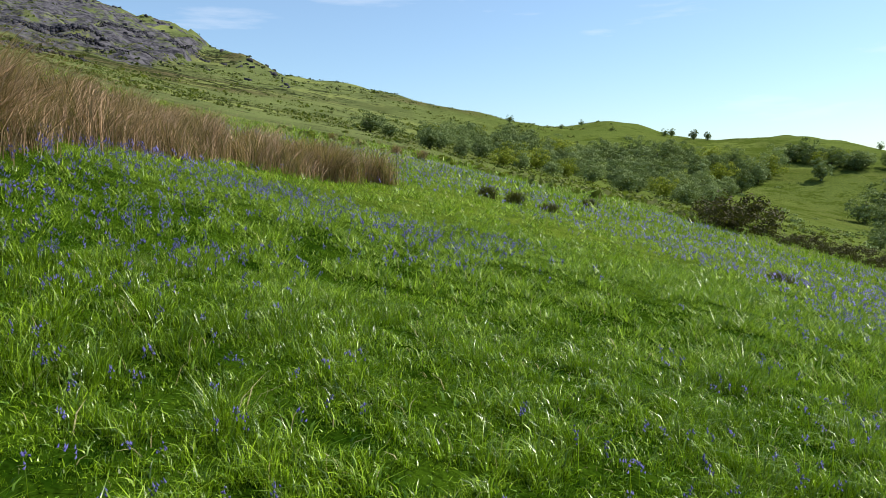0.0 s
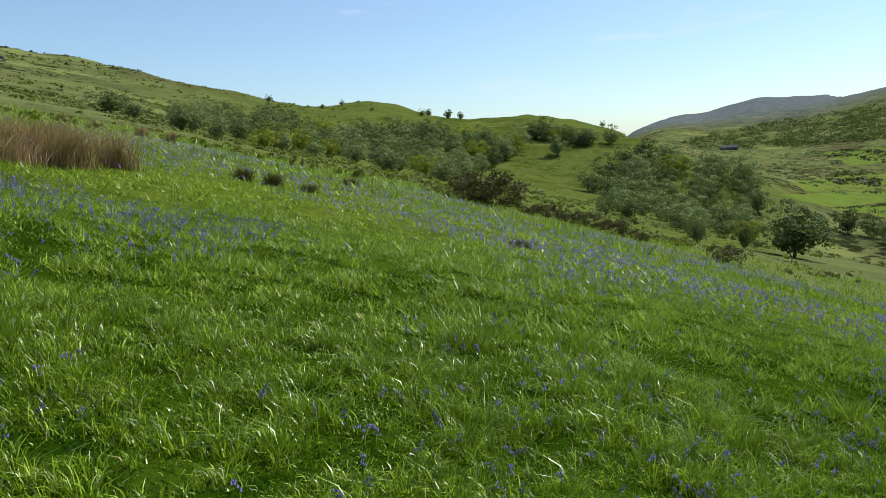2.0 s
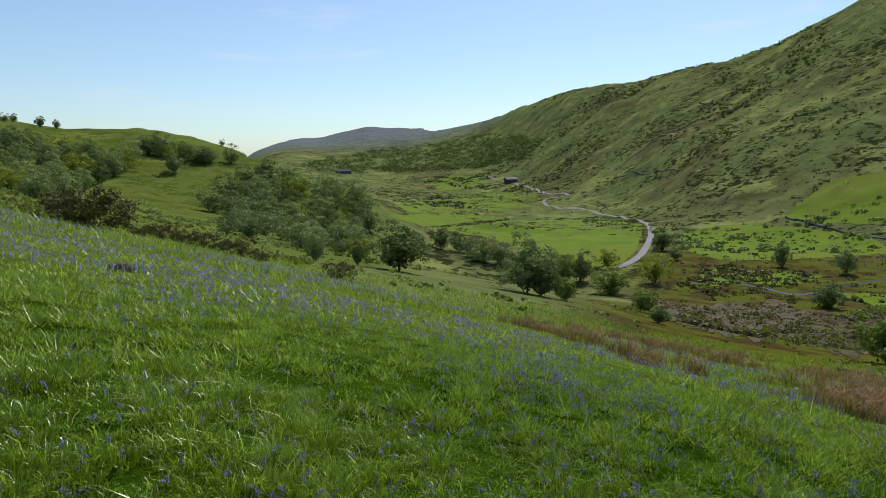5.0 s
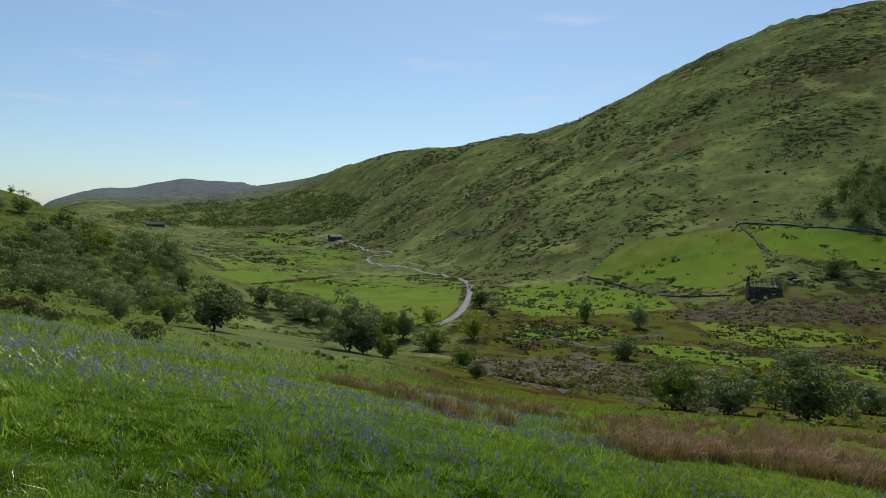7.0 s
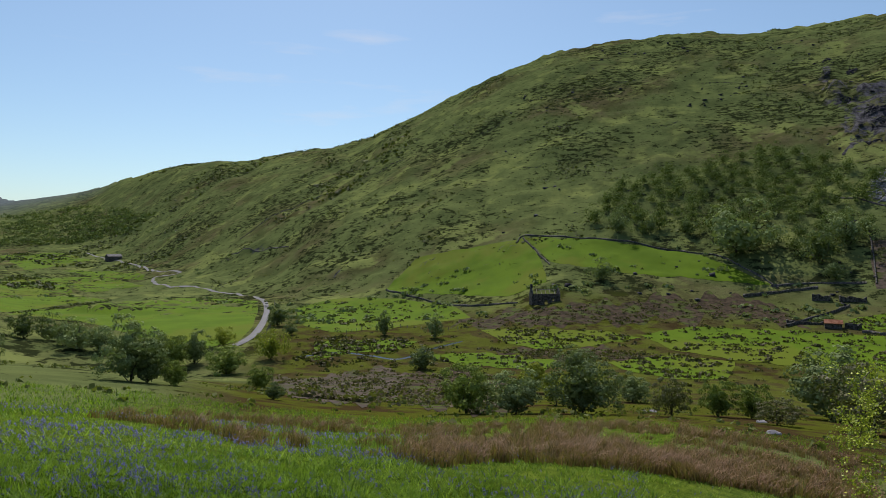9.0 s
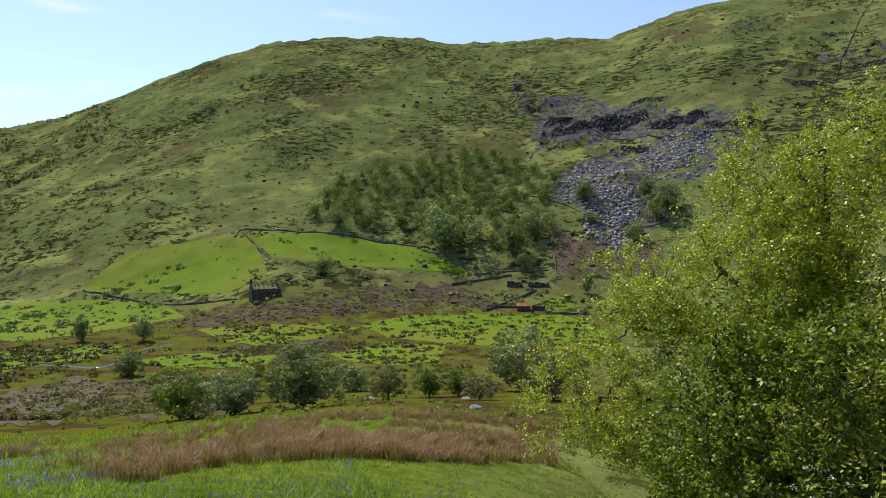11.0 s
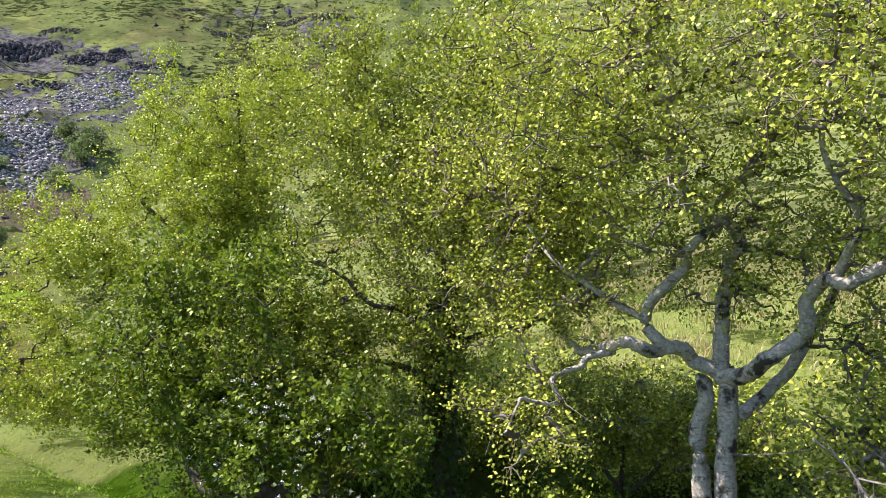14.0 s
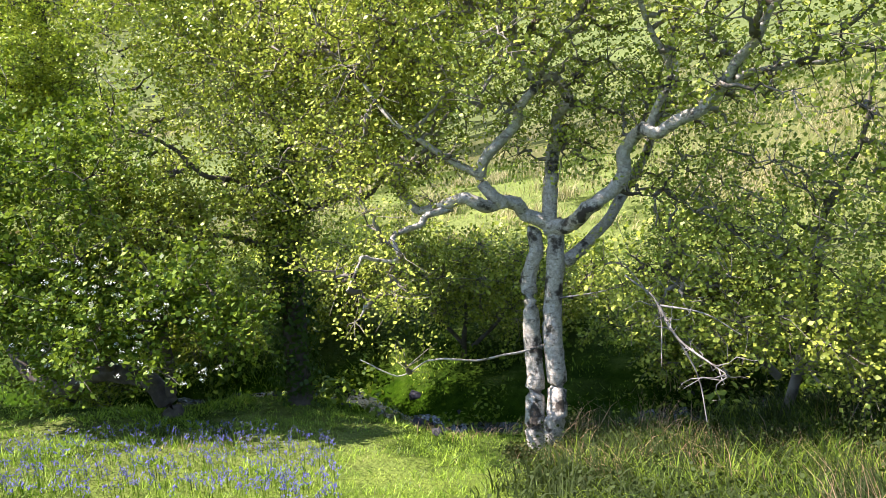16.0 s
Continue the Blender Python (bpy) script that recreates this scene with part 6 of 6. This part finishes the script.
xy, _ = ring_places(90000, 12.5, 27, -38, 80, g, 1.3)
grass("meadow_grass", off_rushes(xy), 0.12, 0.032, g, M_MEADOW, "bright green grass on the far part of the meadow", 1.3, False, 0.36)
xy, _ = ring_places(130000, 6.3, 27, 70, 180, g, 1.2)
xy = np.vstack([xy, ring_places(45000, 8.5, 15, 106, 152, g, 1.2)[0]])
grass("lower_turf", off_rushes(xy), 0.15, 0.024, g, M_BANK, "dull yellow-green grass at the foot of the meadow", 1.1, False, 0.4)
xy, _ = ring_places(24000, 8, 27, 104, 122, g, 1.2)
grass("lower_turf", xy, 0.13, 0.022, g, M_BANK, "yellow-green grass on the slope beside the rushes", 1.1, False, 0.4)
xy, _ = ring_places(80000, 26, 62, -38, 125, g)
grass("rough_grass", off_rushes(xy), 0.26, 0.07, g, M_MEADOW, "rough green grass on the edge of the slope", 0.8, False, 1.3)


def bluebells(name, xy, bells, size, g, label, sides=4):
    """Arching stems with hanging bells on one side."""
    n = len(xy)
    root = np.stack([xy[:, 0], xy[:, 1], ground(xy[:, 0], xy[:, 1])], 1)
    h = g.uniform(0.13, 0.25, n)
    a = g.uniform(0, 6.28, n)
    out = np.stack([np.cos(a), np.sin(a), 0 * a], 1)
    k = np.linspace(0.0, 1.0, bells)
    at_z = (h[:, None] * (0.76 + 0.25 * np.sin(k * 1.7)))
    reach = (h[:, None] * 0.22 * k ** 1.5)
    p = root[:, None] + out[:, None] * reach[:, :, None] + np.array((0, 0, 1.0)) * at_z[:, :, None] + g.normal(size=(n, bells, 3)) * 0.008
    p = p.reshape(-1, 3)
    tip = p + np.repeat(out, bells, 0) * size * 0.5 + g.normal(size=p.shape) * size * 0.25 + (0, 0, -size)
    axis = unit(tip - p)
    u = unit(np.cross(axis, np.array((0.3, 0.9, 0.1))))
    w = np.cross(axis, u)
    ring = [tip + (u * math.cos(q) + w * math.sin(q)) * size * 0.42 for q in np.arange(sides) / sides * 2 * math.pi]
    v = np.stack([p] + ring, 1).reshape(-1, 3)
    o = (np.arange(len(p)) * (sides + 1))[:, None]
    f = np.concatenate([o + (0, i + 1, (i + 1) % sides + 1) for i in range(sides)], 1).ravel()
    tagged(solid(name, mesh_from(name, v, f, 3), M_BELL), label, "bluebells", kind="stuff")
    return root, h, out


def patchy(n, r0, r1, b0, b1, floor, g, size=3.0, seed=91):
    xy, r = ring_places(n, r0, r1, b0, b1, g)
    return xy[fractal(xy[:, 0], xy[:, 1], size, seed, 3) + g.normal(size=len(xy)) * 0.25 > floor]


near_bells = np.vstack([patchy(700, 2.4, 8, -38, 40, -0.1, g), patchy(1300, 3, 9, 40, 110, 0.1, g), patchy(150, 4, 8, 110, 150, 0.0, g), band(((122, -26.3), (131.7, -27.6), (141.5, -28.6), (152, -30.8), (154, -36), (122, -30)), 620, 2.5)])
root, h, out = bluebells("bluebells", near_bells, 8, 0.0135, g, "violet-blue bluebells in flower among the grass")
n = len(root)
mid = root + np.array((0, 0, 0.75)) * h[:, None]
top = root + np.array((0, 0, 1.02)) * h[:, None] + out * (h * 0.3)[:, None]
v, f = tubes(np.stack([root, mid, top], 1), np.full(n, 0.003), np.full(n, 0.0015), 3)
tagged(solid("bluebell_stems", mesh_from("bluebell_stems", v, f, 4), M_GRASS), "thin green bluebell stems", "stems", kind="stuff")
mid_bells = np.vstack([patchy(1900, 6, 13, -38, 12, 0.0, g), patchy(3200, 8, 18, -5, 60, 0.05, g), patchy(1700, 8, 20, 55, 97, 0.1, g), patchy(300, 8, 18, 92, 108, 0.15, g)])
bluebells("bluebells", mid_bells, 6, 0.018, g, "violet-blue bluebells spread over the meadow", 3)
far_bells = np.vstack([patchy(7500, 13, 42, -30, 52, 0.1, g, 8.0, 95), patchy(2400, 16, 34, 50, 80, 0.1, g, 7.0, 97)])
bluebells("bluebells", far_bells, 3, 0.038, g, "haze of bluebells on the far meadow", 3)

# ferns and saplings in the shade of the gully
q = np.stack([g.uniform(-2.5, 8.5, 90), g.uniform(-12.4, -9.0, 90)], 1)
low_bushes("gully_ferns", q, 0.27, 70, 1.0, M_LEAF_HAW, "deep green ferns and saplings in the shaded gully", "ferns", 871, 0.11)

# straw and dry tufts round the birch and along the bank
tufts = np.array(((2.3, -8.3), (0.9, -7.2), (0.4, -6.9), (0.7, -7.5), (-0.3, -7.0), (-0.9, -7.3), (-1.4, -7.6), (2.0, -8.6), (5.1, -7.2), (1.8, -8.9), (-2.0, -7.4), (-0.6, -7.9), (-1.6, -8.2), (-2.6, -7.0), (0.1, -8.0)))
blades_thing("dry_tufts", rush_blades(np.repeat(tufts, 2, 0) + g.normal(size=(30, 2)) * 0.25, 45, 0.27, 0.006, 0.16, g), M_RUSH, "dry straw-coloured grass tufts below the birch", "grass")
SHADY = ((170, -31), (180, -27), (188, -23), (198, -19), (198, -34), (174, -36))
# dark hawthorn green stands in for shade on these tufts
blades_thing("green_tufts", rush_blades(band(SHADY, 80, 3) + g.normal(size=(80, 2)) * 0.3, 70, 0.32, 0.007, 0.13, g), M_LEAF_HAW, "long green grass tufts on the stream bank", "grass")
# tufts coloured near-black where the bank lacks cast shade
blades_thing("dark_tufts", rush_blades(band(SHADY, 170, 3) + g.normal(size=(170, 2)) * 0.3, 70, 0.30, 0.012, 0.2, g), M_SHADEGROWTH, "old grass and bramble on the bank, near-black in place of shade", "grass")
blades_thing("straw_tufts", rush_blades(band(SHADY, 30, 3) + g.normal(size=(30, 2)) * 0.3, 40, 0.42, 0.005, 0.16, g), M_RUSH, "pale dry grass straws on the bank", "grass")
# low growth added to darken the bank, its shade painted in
low_bushes("bramble", band(SHADY, 110, 3) + g.normal(size=(110, 2)) * 0.3, 0.28, 150, 0.8, M_SHADEGROWTH, "low bramble and dead growth on the bank, near-black in place of shade", "bramble", 866, 0.038)
a = g.uniform(0, 6.28, 60)
low_bushes("moss", np.stack([1.17 + np.cos(a) * g.uniform(0.12, 0.34, 60), -7.55 + np.sin(a) * g.uniform(0.10, 0.3, 60)], 1), 0.10, 60, 1.2, M_MOSS, "dark mossy growth round the foot of the birch", "moss", 861, 0.12)

bank = band(((138, -14.5), (150, -15), (165, -15), (180, -13), (198, -8), (198, 8), (188, 7), (176, 3), (165, -6), (150, -9), (138, -11)), 420, 11)
blades_thing("bank_grass", rush_blades(bank, 60, 0.42, 0.016, 0.3, g), M_STRAW, "pale dry grass on the bank across the stream", "grass")
low_bushes("bank_scrub", band(((146, -20), (160, -20), (176, -22), (196, -17), (196, -6), (176, -12), (160, -15), (146, -16)), 46, 9.5), 0.55, 120, 0.9, M_LEAF_ALDER, "low green scrub along the stream", "scrub", 842, 0.07)


# ---------------------------------------------------------------- buildings, fences, a car
M_RUST = two_tone("rusty_sheet", (0.20, 0.075, 0.04), (0.32, 0.15, 0.09), 0.8, rough=0.7)
M_ROOF = two_tone("slate_roof", (0.07, 0.07, 0.08), (0.12, 0.115, 0.125), 0.5, rough=0.6)
M_WOOD = two_tone("weathered_wood", (0.20, 0.17, 0.14), (0.33, 0.30, 0.26), 2.0)


def box(bm, centre, size, ragged=0.0, g=None):
    """A block with an uneven top edge."""
    n = max(2, int(size[0] / 1.2)) if ragged else 1
    x = np.linspace(-0.5, 0.5, n + 1)
    top = size[2] * (1 + (g.uniform(-ragged, ragged * 0.4, n + 1) if ragged else np.zeros(n + 1)))
    rows = []
    for i in range(n + 1):
        px = centre[0] + x[i] * size[0]
        rows.append([bm.verts.new((px, centre[1] + s * size[1] / 2, centre[2] + h)) for s, h in ((-1, 0), (1, 0), (1, top[i]), (-1, top[i]))])
    for a, b in zip(rows, rows[1:]):
        for k in range(4):
            bm.faces.new((a[k], b[k], b[(k + 1) % 4], a[(k + 1) % 4]))
    bm.faces.new(rows[0][::-1])
    bm.faces.new(rows[-1])
    return bm


def gable(bm, x, depth, base, wall, peak, thick):
    """An end wall with its pointed top."""
    sect = ((-depth / 2, base), (depth / 2, base), (depth / 2, wall), (0.25, peak), (-0.25, peak), (-depth / 2, wall))
    a = [bm.verts.new((x - thick / 2, y, z)) for y, z in sect]
    b = [bm.verts.new((x + thick / 2, y, z)) for y, z in sect]
    bm.faces.new(a[::-1])
    bm.faces.new(b)
    for k in range(6):
        bm.faces.new((a[k], a[(k + 1) % 6], b[(k + 1) % 6], b[k]))
    return bm


def facing(b, p, turn=0.0):
    """Pose of a building at p whose front looks along its bearing to the path."""
    return Matrix.Translation(p) @ Matrix.Rotation(radians(-b + turn), 4, "Z")


def ruin(b, e, across, turn):
    g = np.random.default_rng(801)
    p = seen(b, e, 150)
    root = tagged(new("ruined_house"), "roofless dark stone farmhouse with a chimney, standing on the pasture", "ruin")
    root.matrix_basis = facing(b, p, turn)
    d, wall = 6.0, 4.0
    for side in (-1, 1):
        bm = bmesh.new()
        if side < 0:
            for x0, x1 in ((-0.5, -0.32), (-0.22, -0.06), (0.06, 0.22), (0.32, 0.5)):
                box(bm, ((x0 + x1) / 2 * across, -d / 2, -1.0), ((x1 - x0) * across, 0.6, wall + 1.0), 0.06, g)
            for x0, z0, z1 in ((-0.27, -1, 1.0), (-0.27, 2.3, wall), (0.27, -1, 1.0), (0.27, 2.3, wall), (0.0, 2.2, wall)):
                box(bm, (x0 * across, -d / 2 + 0.003, z0), ((0.12 if x0 == 0 else 0.1) * across, 0.594, z1 - z0))
        else:
            box(bm, (0, d / 2, -1.0), (across, 0.6, wall + 0.6), 0.15, g)
        part("wall", bm, M_STONE, root)
    for side in (-1, 1):
        part("gable", gable(bmesh.new(), side * (across / 2 + 0.303), d + 0.6, -1.0, wall - 0.2, wall + 2.4, 0.6), M_STONE, root)
    part("chimney", box(bmesh.new(), (-across / 2 - 0.303, 0, wall + 2.2), (0.9, 1.3, 1.9)), M_STONE, root)
    for k in range(5):
        bm = bmesh.new()
        x = (-0.35 + 0.17 * k) * across
        ends = [Vector((x, -d / 2, wall)), Vector((x + 0.2, 0.1, wall + 2.0 - 0.3 * (k % 2)))]
        v, f = tubes(np.array([ends]), [0.14], [0.12], 5)
        vs = [bm.verts.new(q) for q in v]
        for q in f:
            bm.faces.new([vs[i] for i in q])
        part("rafter", bm, M_WOOD, root)
    part("beam", box(bmesh.new(), (0.1 * across, 0, wall + 1.5), (across * 0.7, 0.25, 0.25)), M_WOOD, root)


ruin(88.9, -5.05, 11.5, 12)


def barn(p, b, size, roof, label, turn=0.0):
    w, d, h = size
    root = tagged(new("barn"), label, "barn", "barns in the valley")
    root.matrix_basis = facing(b, p, turn)
    bm = box(bmesh.new(), (0, 0, -1.5), (w, d, h + 1.5))
    part("wall", bm, M_STONE, root)
    for side in (-1, 1):
        bm = bmesh.new()
        sect = [(side * (d / 2 + 0.4), h - 0.2), (0, h + d * 0.33), (0, h + d * 0.33 + 0.25), (side * (d / 2 + 0.4), h + 0.05)]
        a = [bm.verts.new((-w / 2 - 0.4, y, z)) for y, z in sect]
        c = [bm.verts.new((w / 2 + 0.4, y, z)) for y, z in sect]
        bm.faces.new(a), bm.faces.new(c[::-1])
        for k in range(4):
            bm.faces.new((a[k], a[(k + 1) % 4], c[(k + 1) % 4], c[k]))
        part("roof_slope", bm, roof, root)
    for side in (-1, 1):
        bm = bmesh.new()
        vs = [bm.verts.new((side * w / 2 - side * 0.02, y, z)) for y, z in ((-d / 2, h - 0.1), (d / 2, h - 0.1), (0, h + d * 0.33))]
        us = [bm.verts.new((side * w / 2 - side * 0.4, y, z)) for y, z in ((-d / 2, h - 0.1), (d / 2, h - 0.1), (0, h + d * 0.33))]
        bm.faces.new(vs), bm.faces.new(us[::-1])
        for k in range(3):
            bm.faces.new((vs[k], vs[(k + 1) % 3], us[(k + 1) % 3], us[k]))
        part("gable", bm, M_STONE, root)
    part("door", box(bmesh.new(), (0.1 * w, -d / 2 - 0.05, 0), (w * 0.18, 0.14, h * 0.75)), M_ROOF, root, "dark doorway")


barn(seen(55.0, -1.85, 400), 55, (19, 9, 6), M_ROOF, "dark stone barn beside the valley road", 25)
barn(at(41.3, 1350), 41, (30, 12, 6), M_ROOF, "long dark barn below the wooded spur", -10)
barn(seen(110.0, -6.05, 150), 110, (5.6, 3.4, 1.9), M_RUST, "low stone shed with a rusty red sheet roof", 4)
g = np.random.default_rng(820)
for b, e, w, tall, turn in ((109.2, -4.15, 7.0, 2.6, 0), (111.2, -4.1, 10.0, 2.2, 5), (108.2, -5.9, 13.0, 1.3, 6), (111.6, -6.0, 3.5, 2.0, 70)):
    p = seen(b, e, 150)
    root = tagged(new("ruined_wall"), "broken dark stone wall of an abandoned farm", "ruin", "walls of the abandoned farm")
    root.matrix_basis = facing(b, p, turn)
    part("front", box(bmesh.new(), (0, 0, -1), (w, 0.7, tall + 1), 0.25, g), M_STONE, root)
    part("return", box(bmesh.new(), (-w / 2 + 0.36, 2.36, -1), (0.7, 4.0, tall + 1)), M_STONE, root)
    part("return", box(bmesh.new(), (w / 2 - 0.36, 2.36, -1), (0.7, 4.0, tall * 0.8 + 1)), M_STONE, root)
for pts in (((107.0, -6.2), (108.5, -5.6), (110.2, -4.9), (111.0, -4.5)), ((111.8, -6.25), (113.5, -6.35), (115.4, -6.3)), ((104.0, -4.1), (107.0, -3.6), (109.0, -3.3))):
    wall_run(pts, 1.2, "stone_wall", "low tumbled stone wall round the abandoned farm", "stone walls of the farm")

post_bm = box(bmesh.new(), (0, 0, -0.3), (0.16, 0.16, 1.6))
post_mesh = bpy.data.meshes.new("post")
post_bm.to_mesh(post_mesh)
post_bm.free()
post_mesh.materials.append(M_WOOD)
for pts, step, label in ((((72.6, -7.75), (75.8, -7.2), (79.7, -7.5), (82.9, -7.3)), 4.0, "weathered wooden post fence across wet pasture"), (((66.8, -5.2), (66.9, -6.4), (66.2, -7.6)), 4.0, "post fence beside the valley lane"),
                         (((82.5, -9.7), (88.0, -10.2), (92.0, -10.7)), 4.0, "wooden post fence near the river"), (((60.2, -8.75), (62.0, -8.8), (63.2, -8.9)), 3.5, "post fence at the field corner")):
    b, e = np.array(pts, float).T
    r = seen_range(b, e, 120)
    line = smooth_line(np.stack([CX + np.sin(np.radians(b)) * r, CY + np.cos(np.radians(b)) * r], 1), 30)
    s = np.concatenate([[0], np.cumsum(np.linalg.norm(np.diff(line, axis=0), axis=1))])
    w = np.arange(0, s[-1], step)
    x, y = np.interp(w, s, line[:, 0]), np.interp(w, s, line[:, 1])
    z = ground(x, y)
    root = tagged(new("fence"), label, "fence", "fences of the valley")
    for q in zip(x, y, z):
        ob = solid("post", post_mesh, M_WOOD, root)
        ob.matrix_basis = Matrix.Translation(q) @ Matrix.Rotation(q[0], 4, "Z")
    for h in (0.6, 1.0):
        solid("wire", mesh_from("wire", *tubes(np.stack([x, y, z + h], 1)[None], [0.012], [0.012], 3), 4), M_ROOF, root)


def car(p, heading):
    m, t, q = material("car_paint", 0.3, 0.5)
    t.links.new(mix_colour(t, noise_node(t, 3.0), (0.03, 0.035, 0.05), (0.04, 0.045, 0.06)), q.inputs["Base Color"])
    glass, t, q = material("car_glass", 0.08, 0.6)
    q.inputs["Base Color"].default_value = (0.02, 0.025, 0.03, 1)
    root = tagged(new("car"), "small dark car driving on the valley lane", "car")
    root.matrix_basis = Matrix.Translation(p) @ Matrix.Rotation(heading, 4, "Z")

    def hull(name, rows, mat, half):
        bm = bmesh.new()
        a = [bm.verts.new((-half, y, z)) for y, z in rows]
        b = [bm.verts.new((half, y, z)) for y, z in rows]
        bm.faces.new(a), bm.faces.new(b[::-1])
        for k in range(len(rows)):
            bm.faces.new((a[k], a[(k + 1) % len(rows)], b[(k + 1) % len(rows)], b[k]))
        bmesh.ops.bevel(bm, geom=bm.edges[:], offset=0.06, segments=2, affect="EDGES")
        return part(name, bm, mat, root)
    hull("body", ((-2.0, 0.3), (2.0, 0.3), (2.05, 0.65), (1.0, 0.9), (-1.9, 0.95), (-2.05, 0.6)), m, 0.85)
    hull("cabin", ((0.95, 0.9), (0.25, 1.42), (-1.3, 1.42), (-1.85, 0.93)), glass, 0.74)
    for x in (-0.8, 0.8):
        for y in (-1.25, 1.25):
            bm = bmesh.new()
            bmesh.ops.create_cone(bm, cap_ends=True, segments=16, radius1=0.32, radius2=0.32, depth=0.2, matrix=Matrix.Translation((x, y, 0.32)) @ Matrix.Rotation(radians(90), 4, "Y"))
            part("wheel", bm, M_ROOF, root)


p = seen(66.22, -5.55, 200)
k = int(np.argmin(np.hypot(road_line[:, 0] - p.x, road_line[:, 1] - p.y)))
d = road_line[min(k + 1, len(road_line) - 1)] - road_line[k]
car((road_line[k][0], road_line[k][1], float(ground(road_line[k][0], road_line[k][1])) + 0.44), math.atan2(-d[0], d[1]))

# hedge between the fields, boulders by the stream trees
h0, h1 = seen(48.6, -5.48, 200), seen(54.8, -4.85, 200)
u = np.linspace(0, 1, 60)
low_bushes("hedge", np.stack([h0.x + (h1.x - h0.x) * u, h0.y + (h1.y - h0.y) * u], 1), 0.9, 14, 1.2, M_SCRUB, "dark low hedge between two bright fields", "hedge", 830)
for k, (b, e) in enumerate(((105.5, -13.2), (106.3, -13.9), (97.6, -13.2), (96.9, -13.3))):
    p = seen(b, e, 60)
    bm = bmesh.new()
    bmesh.ops.create_icosphere(bm, subdivisions=2, radius=0.6)
    for v in bm.verts:
        v.co *= 1 + 0.25 * noise.noise(v.co * 2 + Vector((k * 7, 0, 0)))
        v.co.z *= 0.55
    ob = part("boulder", bm, M_SLATE)
    ob.matrix_basis = Matrix.Translation(p) @ Matrix.Rotation(k * 2.0, 4, "Z")
    tagged(ob, "pale grey boulder among valley trees", "boulder", "boulders by the trees")
